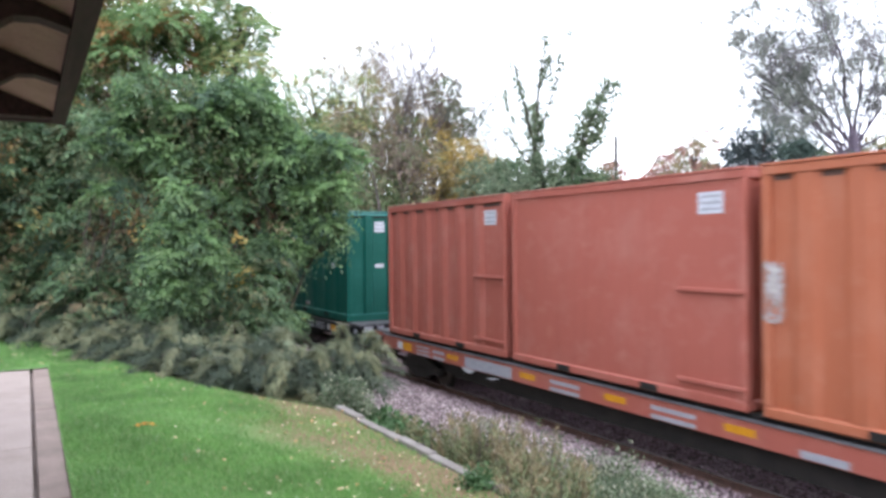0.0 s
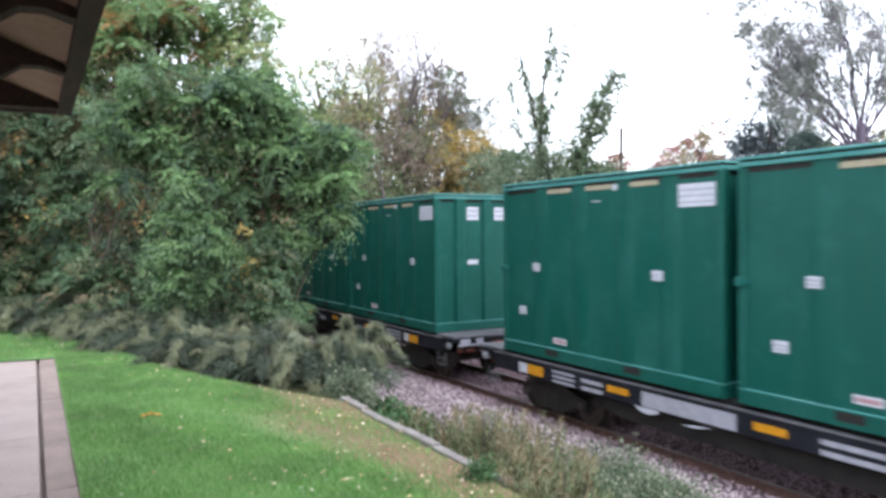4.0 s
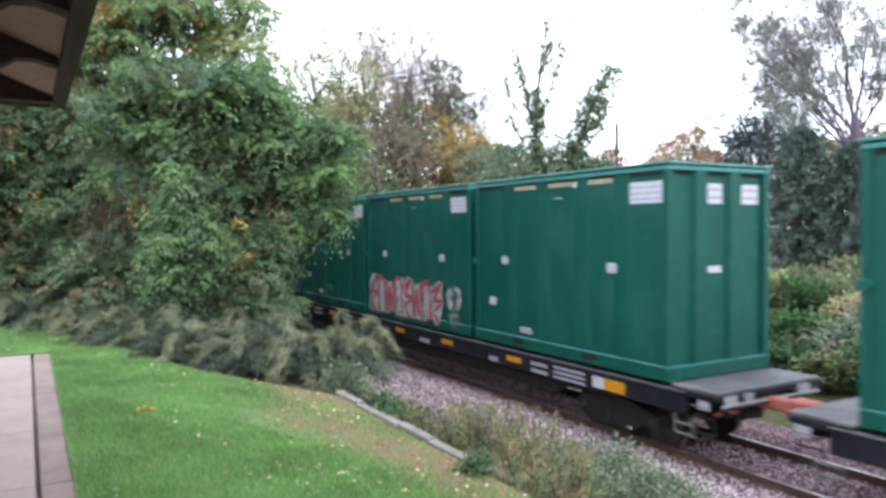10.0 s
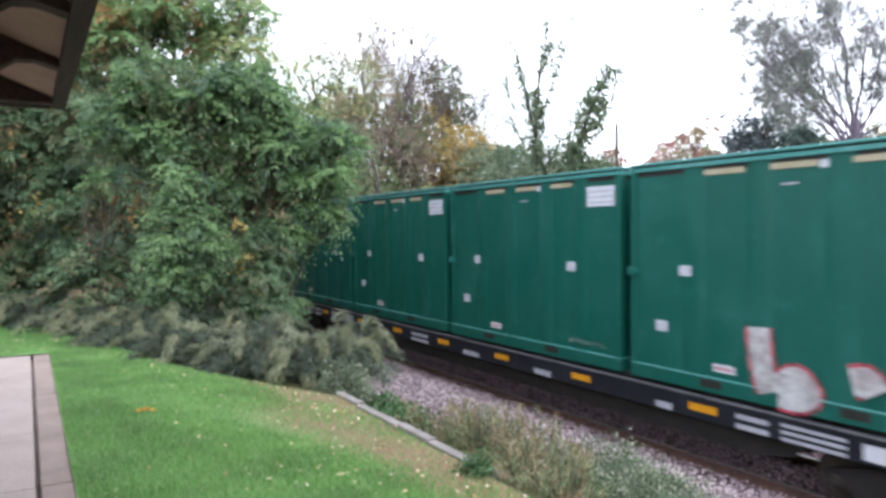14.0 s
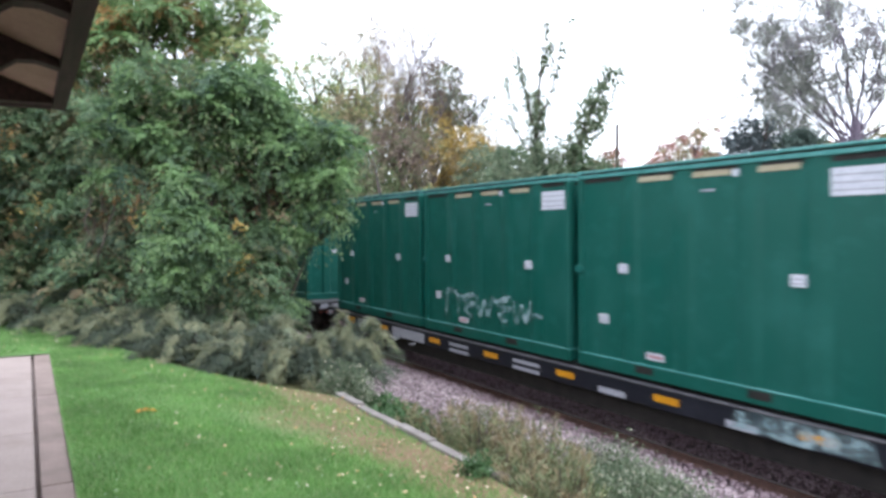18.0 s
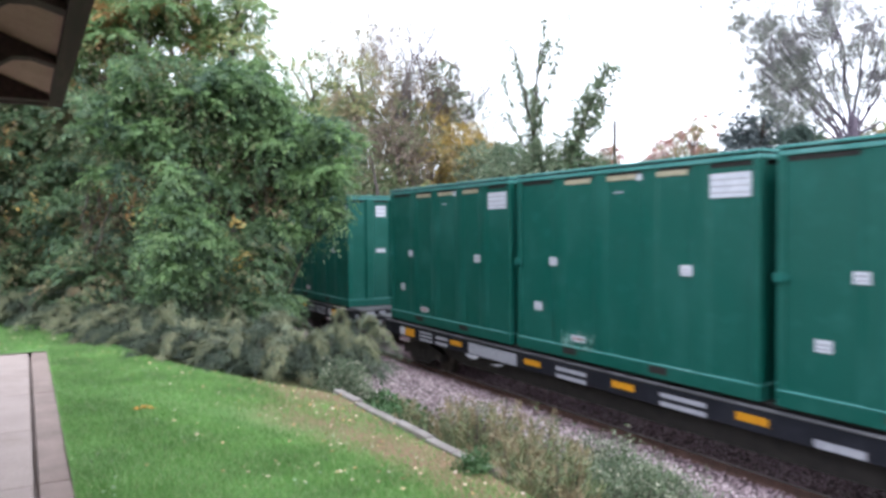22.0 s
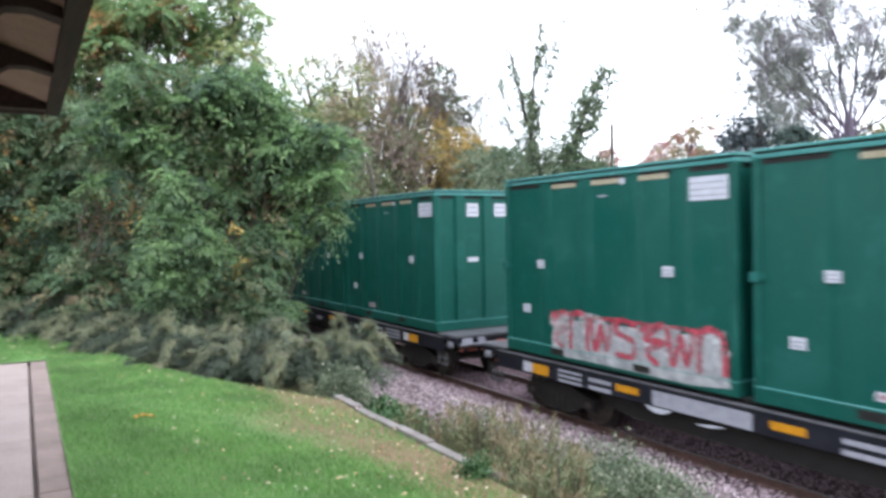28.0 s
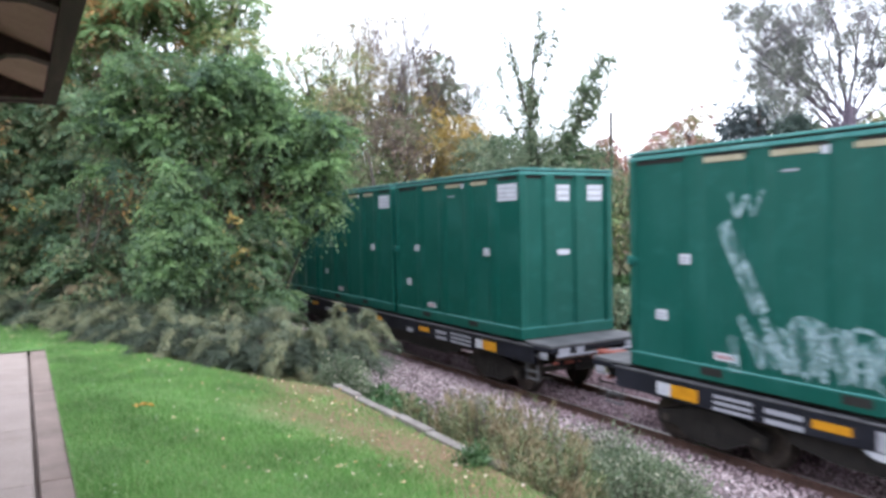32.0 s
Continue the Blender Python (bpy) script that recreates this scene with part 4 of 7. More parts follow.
def build_bank_planting():
    spread = [(-0.9, 15.6, 1.0, 0.75), (0.0, 14.6, 1.0, 0.7), (0.75, 13.3, 0.95, 0.62), (1.35, 11.7, 0.95, 0.62), (1.9, 10.3, 0.95, 0.7), (2.45, 9.3, 0.85, 0.7), (3.0, 8.95, 0.75, 0.75), (3.5, 9.0, 0.72, 1.1), (2.9, 10.3, 1.0, 0.95), (1.9, 12.3, 1.1, 0.9), (0.6, 15.2, 1.2, 1.0), (4.0, 9.7, 0.75, 1.15)]
    for k, (x, y, r, h) in enumerate(spread):
        z = gz(min(x, 3.0), y) - (0.3 if x > 3.05 else 0.06)
        plume_shrub("spreading_juniper", "spreading blue-green juniper with feathery arching sprays beside the lawn", (x, y, z), r * 1.05, h * 1.36, JUNIPER, 200 + 3 * k, "junipers along the lawn", int(58 * r), 230, 0.085, 0.01, 0.78, 0.0, 0.09, "juniper", tips=JUNIPER_TIP)
    heath = [(3.65, 7.5, 0.45, 0.6), (3.8, 6.85, 0.5, 0.8), (3.95, 6.2, 0.5, 0.95), (4.4, 6.55, 0.48, 0.9), (4.25, 5.7, 0.5, 0.95), (3.85, 5.45, 0.42, 0.75), (4.8, 6.1, 0.45, 0.75), (3.5, 5.0, 0.35, 0.75), (4.3, 7.2, 0.4, 0.6), (3.45, 4.4, 0.4, 0.85), (3.9, 4.9, 0.4, 0.8), (3.32, 4.62, 0.3, 0.62), (3.2, 4.2, 0.34, 0.6)]
    for k, (x, y, r, h) in enumerate(heath):
        plume_shrub("heather_shrub", "dry olive heather shrub with brown stems behind the retaining wall", (x, y, gz(x, y)), r, h, HEATHER, 300 + 3 * k, "shrubs behind the wall", 95, 60, 0.06, 0.014, 0.12, 0.55, 0.06, "shrub", stems=12, tips=HEATHER_TIP, tip_share=0.2)
    for k, (x, y, r, h) in enumerate([(3.25, 8.15, 0.2, 0.72), (4.7, 5.15, 0.42, 0.75), (5.1, 5.5, 0.4, 0.6), (4.5, 4.6, 0.42, 0.7), (5.2, 4.9, 0.4, 0.6)]):
        shrub("pale_shrub", "pale green shrub with small whitish flowers by the ballast", (x, y, gz(x, y)), [(0, 0, h * 0.45, r, r, h * 0.6)], PALE_SHRUB, 360 + 3 * k, 420, 12, 0.045, 0.16, -0.2, "shrub", "shrubs behind the wall", 0.45, clump=0.12)
    for k, (x, y, r, h) in enumerate([(3.5, 8.1, 0.35, 0.42), (3.45, 7.3, 0.3, 0.36), (3.9, 8.3, 0.4, 0.35), (3.9, 7.7, 0.3, 0.3), (2.92, 4.68, 0.05, 0.04)]):
        z = gz(x, y) if x < 3.05 or x > 3.7 else 1.1
        shrub("ground_cover", "low bright green leafy ground cover along the wall", (x, y, z), [(0, 0, h * 0.5, r, r * 1.3, h * 0.6)], COVER, 400 + 3 * k, int(60 + 600 * r), 9, 0.03 + 0.1 * r, 0.03 + 0.25 * r, 0.1, "plant", "ground cover by the wall", 0.6, clump=0.02 + 0.28 * r)


build_bank_planting()


def build_vine_mass():
    """Old trees smothered in climbing vines, between the lawn and the track."""
    g = "vine-covered trees by the lawn"
    vine = "vine_covered_tree"
    # the main hump and the bright mantle on its top
    full_tree(vine, "tree smothered in bright green vines beside the lawn", (2.54, 13.98, 1.75), [(-0.07, 0.15, 4.5, 0.99, 0.85, 0.47), (-0.87, 0.73, 3.5, 0.84, 0.72, 0.84), (0.59, -0.11, 3.72, 0.79, 0.67, 0.84), (-0.27, 0.55, 2.9, 1.1, 0.8, 0.8), (1.16, 0.03, 4.27, 0.49, 0.42, 0.54), (1.5, 0.2, 4.0, 0.45, 0.4, 0.4)], 500, (VINE, VINE_BRIGHT), 230, 17, 5, 0.26, 0.085, droop=0.5, group=g, flat=0.4, shelves=64, core=VINE_AUTUMN, frond=0.32)
    # the overhang towards the track
    full_tree(vine, "vine-hung tree that leans out towards the track", (4.0, 14.05, 0.82), [(0.28, -0.17, 4.18, 0.77, 0.66, 0.55), (1.07, -0.85, 4.22, 0.6, 0.51, 0.46), (1.12, -0.95, 3.83, 0.36, 0.32, 0.38), (0.86, -0.49, 3.52, 0.6, 0.5, 0.4), (-0.3, -0.05, 2.75, 0.4, 0.35, 0.87), (1.13, -0.76, 3.06, 0.25, 0.22, 0.36), (0.4, 0.22, 4.79, 0.62, 0.53, 0.32), (0.45, -0.1, 3.0, 0.4, 0.35, 0.35), (0.85, -0.6, 2.95, 0.35, 0.3, 0.3), (1.0, -0.8, 4.5, 0.45, 0.42, 0.36), (0.75, -0.6, 4.75, 0.4, 0.4, 0.3), (-0.35, 0.1, 3.6, 0.45, 0.4, 0.5), (0.1, 0.4, 5.2, 0.5, 0.4, 0.4), (-0.1, 0.9, 5.9, 0.5, 0.45, 0.4), (-0.05, -0.1, 1.9, 0.36, 0.32, 0.6), (0.0, -0.1, 1.0, 0.4, 0.35, 0.5), (0.2, -0.25, 2.5, 0.3, 0.28, 0.5)], 520, (VINE_BRIGHT, VINE, VINE_BRIGHT), 190, 16, 5, 0.24, 0.085, droop=0.5, group=g, flat=0.4, shelves=50, core=VINE, frond=0.32)
    # the sapling in front, a cone of vine
    full_tree(vine, "slender sapling wrapped in climbing vine", (2.08, 12.4, 1.92), [(0.1, -0.07, 2.55, 0.08, 0.08, 0.2), (0.1, -0.07, 2.3, 0.15, 0.14, 0.3), (0.1, -0.07, 1.9, 0.28, 0.25, 0.36), (0.14, -0.11, 1.5, 0.44, 0.36, 0.3), (-0.02, -0.01, 1.15, 0.3, 0.28, 0.41), (-0.12, 0.05, 0.6, 0.2, 0.18, 0.4)], 540, (VINE_BRIGHT, VINE, VINE_BRIGHT), 120, 12, 5, 0.14, 0.075, droop=0.6, group=g, shelves=34, core=VINE, frond=0.24)
    # dark thicket at the foot
    full_tree(vine, "shaded thicket at the foot of the vine-covered trees", (3.29, 12.86, 1.1), [(0.22, -0.12, 1.5, 0.36, 0.3, 0.42), (-0.39, 0.22, 1.45, 0.5, 0.42, 0.45), (-2.14, 1.34, 1.55, 0.7, 0.6, 0.45), (0.3, -0.42, 1.0, 0.32, 0.29, 0.3), (-1.6, 1.9, 2.1, 1.0, 0.6, 0.8), (-0.1, 1.4, 2.6, 0.6, 0.4, 0.8), (0.25, 0.3, 2.1, 0.4, 0.35, 0.5)], 560, (VINE, VINE_AUTUMN, VINE), 160, 9, 5, 0.3, 0.08, droop=0.6, group=g, frond=0.26)
    thicket = scene.objects["vine_covered_tree.003"]
    crown_part(thicket, [(-0.15, -0.3, 1.9, 0.16, 0.15, 0.16), (0.15, -0.3, 1.55, 0.13, 0.13, 0.13), (-0.25, -0.2, 2.5, 0.12, 0.12, 0.15)], 14, 6, 0.1, GOLD, 571, 0.2, 0.5, "yellow_vine")
    # dead leaves and bare stems inside the mass
    for src, lobes in (("vine_covered_tree", [(-0.6, 0.6, 2.0, 1.0, 0.6, 1.3), (0.5, 0.4, 2.2, 0.7, 0.6, 1.3)]), ("vine_covered_tree.001", [(0.0, 0.2, 3.4, 0.4, 0.5, 1.0)])):
        crown_part(scene.objects[src], lobes, 260, 7, 0.1, DEAD, 575, 0.3, 0.6, "dead_foliage", shell=(0.5, 1.0))
        rng = np.random.default_rng(576)
        hang = []
        for k in range(26):
            c = lobes[k % len(lobes)]
            a = rng.uniform(0, 6.28)
            top = np.array([c[0] + c[3] * math.cos(a) * 0.95, c[1] + c[4] * math.sin(a) * 0.95, c[2] + rng.uniform(0, 1.2)])
            t = np.linspace(0, 1, 8)[:, None]
            hang.append((top + np.array([rng.normal(0, 0.25), rng.normal(0, 0.25), -rng.uniform(1.2, 2.6)]) * t + rng.normal(0, 0.04, (8, 3)), np.linspace(0.02, 0.012, 8)))
        tagged(part("hanging_vine", tube_mesh("hanging_vine", hang, BARK, 4), None, scene.objects[src], "bare brown vine stems"), kind="stuff")
    # the left wing
    full_tree(vine, "broad vine-covered tree with autumn tints", (0.67, 18.04, 1.9), [(0.75, -0.43, 4.21, 0.87, 0.74, 0.5), (-0.33, 0.19, 3.46, 1.24, 1.06, 0.87), (0.21, -0.12, 2.41, 1.37, 1.16, 1.12), (-0.87, 0.5, 1.9, 0.87, 0.74, 1.24), (0.31, -0.4, 1.05, 1.35, 1.15, 0.74), (-0.86, 0.26, 0.7, 0.74, 0.63, 0.61)], 580, (VINE, VINE, VINE_AUTUMN), 280, 15, 5, 0.32, 0.095, droop=0.5, group=g, flat=0.4, shelves=70, core=VINE_AUTUMN, frond=0.36)
    full_tree(vine, "vine-covered tree with rusty autumn leaves", (1.23, 20.02, 1.9), [(0.73, -0.41, 6.05, 0.98, 0.83, 0.98), (1.69, -0.62, 6.69, 0.99, 0.84, 0.85), (-1.45, 0.83, 4.3, 1.12, 0.95, 0.84), (-0.48, 0.28, 5.28, 1.12, 0.95, 0.84), (0.4, 0.2, 3.6, 1.6, 1.1, 1.2)], 600, (VINE_BRIGHT, RUSTY, VINE_BRIGHT), 220, 14, 5, 0.36, 0.1, droop=0.5, group=g, flat=0.4, shelves=54, core=VINE_AUTUMN, frond=0.36)
    full_tree(vine, "broad tree with rusty leaves at the end of the lawn", (-2.6, 18.6, 1.9), [(0, 0, 2.8, 2.0, 1.6, 2.0), (0.8, 0, 4.6, 1.7, 1.5, 1.4), (-0.4, 0.4, 1.2, 2.1, 1.5, 1.4), (1.4, 0, 3.4, 1.4, 1.3, 1.6)], 610, (VINE_AUTUMN, VINE), 200, 15, 5, 0.4, 0.1, droop=0.5, group=g, flat=0.4, shelves=44, core=VINE_AUTUMN, frond=0.36)
    # tall trees that rise behind the mass
    tall = "tall_tree"
    full_tree(tall, "tall tree hung with green and yellowing leaves behind the vines", (4.1, 20.11, 0.84), [(0.85, -0.48, 8.15, 0.76, 0.64, 0.91), (-0.0, 0.0, 8.75, 1.06, 0.9, 0.91), (0.54, -0.54, 7.34, 0.9, 0.76, 0.67), (-0.77, 0.56, 8.63, 1.06, 0.9, 0.91), (1.05, -0.6, 9.05, 0.54, 0.46, 0.76), (-0.4, 0.23, 6.0, 1.36, 1.16, 1.21)], 620, (YELLOWING, VINE_BRIGHT, YELLOWING), 190, 12, 4, 0.36, 0.1, droop=0.5, frond=0.34)
    full_tree(tall, "tall tree with green and rust leaves behind the vines", (1.4, 21.6, 1.9), [(0, 0, 6.0, 2.2, 1.8, 2.0), (-0.4, 0, 8.6, 2.0, 1.8, 1.8), (1.0, 0, 7.8, 1.4, 1.4, 1.6)], 623, (YELLOWING, RUSTY, VINE_BRIGHT), 180, 13, 7, 0.5, 0.14, stem=0.4, droop=0.5)
    full_tree(tall, "tall tree with rust-tinted leaves", (-1.8, 22.5, 1.9), [(0, 0, 6.2, 2.4, 2.0, 2.4), (0.4, 0, 9.0, 2.2, 2.0, 2.0), (2.0, 0, 7.4, 1.7, 1.6, 1.8)], 629, (VINE_AUTUMN, OLIVE, YELLOWING), 220, 12, 7, 0.6, 0.16, stem=0.4, droop=0.5)
    full_tree(tall, "dense dark tree at the edge of the lawn", (-3.4, 24.0, 1.9), [(0, 0, 2.6, 2.6, 2.0, 2.4), (2.4, 0, 2.6, 2.2, 2.0, 2.4), (4.4, 0.5, 2.4, 2.0, 1.8, 2.2), (0.6, 0, 6.0, 2.6, 2.0, 2.2), (3.4, 0, 5.6, 2.2, 2.0, 2.0)], 632, (VINE_AUTUMN, VINE), 420, 12, 7, 0.6, 0.16, stem=0.4, droop=0.5)
    full_tree(tall, "low dense tree at the far edge of the lawn", (0.3, 25.6, 1.9), [(0, 0, 1.6, 1.8, 1.4, 1.6), (0.3, 0, 3.2, 1.5, 1.3, 1.2)], 636, (VINE_AUTUMN, VINE), 130, 12, 7, 0.5, 0.16, stem=0.4, droop=0.5)
    for k, (x, y) in enumerate([(-3.6, 30.0), (1.0, 29.0), (5.0, 33.0), (-8.0, 27.0)]):
        full_tree(tall, "dense leafy tree behind the vine-covered trees", (x, y, gz(x, y)), [(0, 0, 2.8, 2.8, 2.4, 2.6), (0.3, 0, 6.2, 2.6, 2.2, 2.6), (-1.2, 0.5, 4.4, 2.0, 2.0, 2.2), (1.2, -0.3, 4.2, 1.9, 2.0, 2.2)], 660 + k, (VINE_AUTUMN, VINE), 260, 12, 7, 0.75, 0.2, stem=0.5, droop=0.5)
    # clusters of turned leaves
    for src, x, y, z, r, n, m in (("vine_covered_tree", -0.5, -0.75, 2.3, 0.2, 12, GOLD), ("vine_covered_tree.001", 0.1, -0.75, 3.3, 0.22, 10, OLIVE), ("vine_covered_tree.004", -0.5, -1.0, 2.3, 0.22, 12, GOLD),
                                  ("vine_covered_tree.004", -1.0, -0.6, 3.5, 0.4, 30, RUSTY), ("vine_covered_tree.004", -0.2, -1.0, 1.6, 0.3, 18, RUSTY), ("vine_covered_tree", -0.9, -0.1, 2.6, 0.35, 20, RUSTY), ("tall_tree.001", 0.3, -1.95, 7.1, 0.45, 20, GOLD), ("tall_tree.001", 0.2, -1.85, 5.8, 0.55, 26, RUSSET)):
        crown_part(scene.objects[src], [(x, y, z, r, r * 0.7, r)], n, 6, 0.09, m, 680 + n, 0.22, 0.5, "turned_leaves", shell=(0.2, 1.0))
    # trees hidden behind the vine mass, added to shade the far containers
    for k, (x, y, h) in enumerate([(5.9, 23.5, 6.4), (6.4, 27.5, 7.0), (6.9, 32.0, 7.4), (4.4, 28.5, 7.0)]):
        full_tree("bank_tree", "unseen green tree added on the bank to shade the containers", (x, y, gz(x, y)), [(0, 0, h * 0.55, 1.1, 1.4, h * 0.3), (-0.2, 0, h * 0.8, 0.9, 1.2, h * 0.2), (0, 0.2, h * 0.28, 1.0, 1.3, h * 0.25)], 640 + k, (VINE,), 140, 12, 7, 0.5, 0.16)


build_vine_mass()

# ---- beyond the track ----
def build_beyond():
    def at(bearing, reach):
        """A place by its compass bearing from the camera's stand (degrees off the track's direction) and distance."""
        return reach * math.sin(radians(bearing)), reach * math.cos(radians(bearing))

    def put(bearing, reach):
        x, y = at(bearing, reach)
        return (x, y, gz(x, y))

    bare = [
        ("tall thinly leaved grey tree beyond the track", 23.35, 47.3, 22.3, OLIVE, 0.18, 4, 0.75),
        ("nearly bare grey tree with fine twigs", 25.0, 49.2, 21.0, BROWN_LEAF, 0.15, 4, 0.6),
        ("nearly bare grey tree with fine twigs", 27.54, 46.0, 21.7, BROWN_LEAF, 0.13, 3, 0.35),
        ("nearly bare grey tree with fine twigs", 28.88, 50.0, 20.6, BROWN_LEAF, 0.13, 3, 0.35),
        ("thin grey-green tree beyond the track", 31.41, 48.0, 14.5, GREY_GREEN, 0.17, 3, 0.5),
        ("thin grey tree beyond the track", 19.22, 51.6, 16.0, YELLOWING, 0.2, 4, 0.6),
    ]
    for k, (lab, bearing, reach, h, m, leaf, per, keep) in enumerate(bare):
        tree("bare_tree", lab, put(bearing, reach), h, 700 + k, m, BARK_GREY, leaf, per, keep, 4, 0.6, 0.22, first=0.42, stem=0.45)

    def crown(bearing, reach, h, r, mats, label, seed, clumps=125, leaf=0.19, low=0.1):
        rng = random.Random(seed)
        lobes = [(0, 0, h * 0.5, r, r, h * 0.26)]
        for k in range(5):
            a = rng.uniform(0, 6.3)
            q = rng.uniform(0.3, 0.75)
            lobes.append((math.cos(a) * r * q, math.sin(a) * r * q, h * rng.uniform(low + 0.1, 0.88), r * rng.uniform(0.35, 0.6), r * rng.uniform(0.35, 0.6), h * rng.uniform(0.08, 0.15)))
        full_tree("autumn_tree", label, put(bearing, reach), lobes, seed, mats, clumps, 10, 6, 0.62, leaf, BARK_GREY, 0.5, 0.35)

    crown(20.3, 49.9, 15.8, 2.9, (YELLOWING, VINE_BRIGHT, YELLOWING), "yellow-green autumn tree beyond the track", 710, 250)
    crown(18.58, 54.9, 12.5, 2.9, (VINE, YELLOWING), "green and yellow tree beyond the track", 711)
    crown(22.69, 45.1, 15.3, 2.5, (YELLOWING, OLIVE), "olive and yellow autumn tree beyond the track", 712)
    crown(24.45, 45.2, 15.4, 2.3, (BROWN_LEAF, OLIVE), "olive brown autumn tree beyond the track", 713)
    crown(26.21, 42.1, 12.3, 2.2, (BROWN_LEAF, BRUSH), "olive brown autumn tree beyond the track", 714)
    crown(27.99, 48.0, 14.3, 2.3, (BROWN_LEAF, GOLD), "golden brown autumn tree beyond the track", 715)
    crown(29.54, 44.0, 10.4, 1.9, (GOLD, OLIVE), "golden orange autumn tree beyond the track", 716, 120)
    crown(32.12, 45.0, 10.6, 1.7, (GOLD, GOLD, OLIVE), "golden orange autumn tree beyond the track", 717, 120)
    crown(30.43, 50.0, 15.0, 2.1, (BROWN_LEAF, GREY_GREEN), "grey-brown autumn tree beyond the track", 718)
    crown(34.2, 40.1, 9.3, 1.7, (GREY_GREEN,), "grey-green tree beyond the track", 719, 130, 0.2)
    crown(35.74, 42.2, 7.8, 1.8, (GREY_GREEN, VINE), "grey-green tree beyond the track", 720, 120, 0.2)
    crown(42.23, 65.6, 9.8, 2.6, (RUSSET, OLIVE), "russet autumn tree in the distance", 721, 110, 0.3)
    crown(48.0, 71.6, 11.6, 3.0, (RUSSET, OLIVE), "red-brown autumn tree in the distance", 722, 130, 0.28)
    crown(49.59, 76.6, 12.2, 2.6, (RUSSET, OLIVE), "brown autumn tree in the distance", 723, 110, 0.3)
    crown(46.59, 73.1, 11.0, 2.0, (RUSSET,), "red-brown autumn tree in the distance", 724, 80, 0.28)
    crown(52.6, 63.1, 11.8, 2.1, (HEMLOCK,), "dark pine with a broad flat crown in the distance", 725, 130, 0.26, 0.45)
    crown(55.61, 66.7, 11.9, 2.8, (SPRUCE, GREY_GREEN), "blue-green pine in the distance", 726, 150, 0.26)
    crown(58.08, 70.5, 8.5, 3.0, (RUSSET, SPRUCE), "russet and green trees in the distance", 727, 140, 0.3)
    crown(60.76, 70.0, 12.8, 3.2, (SPRUCE, OLIVE), "blue-green pine in the distance", 728, 150, 0.28)
    crown(38.3, 37.5, 7.2, 1.3, (GREY_GREEN, BRUSH), "vine-hung green thicket beyond the track", 729, 110, 0.17)
    crown(36.4, 37.8, 7.0, 1.3, (GREY_GREEN, VINE), "vine-hung green thicket beyond the track", 730, 110, 0.17)
    crown(40.4, 38.0, 6.6, 1.2, (GREY_GREEN, VINE), "vine-hung green thicket beyond the track", 731, 100, 0.17)
    # broken, vine-wrapped snags
    def snag(bearing, reach, limbs, vines, label, seed):
        rng = np.random.default_rng(seed)
        ob = thing("snag", label, "dead tree", put(bearing, reach))
        twigs = []
        for pts, rad in limbs[1:]:
            for s in (4, 6, 8):
                grow(rng, pts[s], unit(np.asarray(pts[s]) - np.asarray(pts[s - 2]) + rng.normal(0, 0.25, 3)), 1.1, 0.03, 1, 0.6, 0.2, (2, 4), 0.6, (twigs, []))
        wood(ob, limbs + twigs, BARK, len(limbs))
        limb_leaves(ob, limbs[:1], GREY_GREEN, seed + 1, 46 if vines < 0.5 else 130, vines, 0.17, 0.25)
        limb_leaves(ob, limbs[1:] + twigs[::4], GREY_GREEN, seed + 2, 15, 0.2, 0.14)
    def line(*pts, r=0.16):
        p = np.array(pts, float)
        t = np.linspace(0, len(p) - 1, 9)
        q = np.stack([np.interp(t, range(len(p)), p[:, k]) for k in range(3)], -1)
        return q + np.random.default_rng(len(pts)).normal(0, 0.03, q.shape), np.linspace(r, r * 0.3, 9)
    rx, ry = 0.8687, -0.4953
    def w(a, z):
        return (a * rx, a * ry, z)
    snag(36.84, 36.3, [line(w(0, -0.12), w(0.1, 5.85), w(0.1, 9.59), r=0.2), line(w(0.1, 7.60), w(-0.5, 10.06), w(-0.75, 11.23), r=0.1), line(w(0.1, 8.42), w(0.35, 10.6), w(0.38, 11.6), w(0.6, 12.2), r=0.09), line(w(0.1, 7.96), w(0.8, 9.59), w(1.3, 11.47), r=0.07), line(w(0.35, 10.76), w(0.9, 11.23), w(1.1, 12.17), r=0.05), line(w(0.0, 6.55), w(-0.9, 7.72), w(-1.1, 9.36), r=0.05)], 0.42, "broken tree trunk wrapped in vines", 760)
    snag(39.14, 36.5, [line(w(0, -0.1), w(-0.3, 4.4), w(0.4, 6.4), w(2.25, 10.7), r=0.2), line(w(0.8, 7.4), w(1.6, 7.8), w(1.9, 8.2), r=0.06), line(w(-0.1, 5.6), w(0.9, 6.0), r=0.06)], 0.95, "leaning broken tree wrapped in vines", 770)
    for k, (bearing, reach, h, r, m) in enumerate(((35.0, 37.2, 7.4, 1.3, GREY_GREEN), (36.6, 36.0, 7.0, 0.9, GREY_GREEN), (38.6, 36.2, 7.9, 1.2, GREY_GREEN), (39.7, 36.4, 7.2, 1.0, VINE))):
        shrub("vine_thicket", "vine-draped thicket round the foot of the broken trees", put(bearing, reach), [(0, 0, h * 0.45, r, r, h * 0.42), (r * 0.3, 0, h * 0.74, r * 0.62, r * 0.62, h * 0.22), (-r * 0.5, 0.2, h * 0.62, r * 0.5, r * 0.5, h * 0.2)], m, 840 + 3 * k, 620, 6, 0.17, 0.4, 0.4, "thicket", "thicket beyond the track", 0.6, 5, clump=0.32)
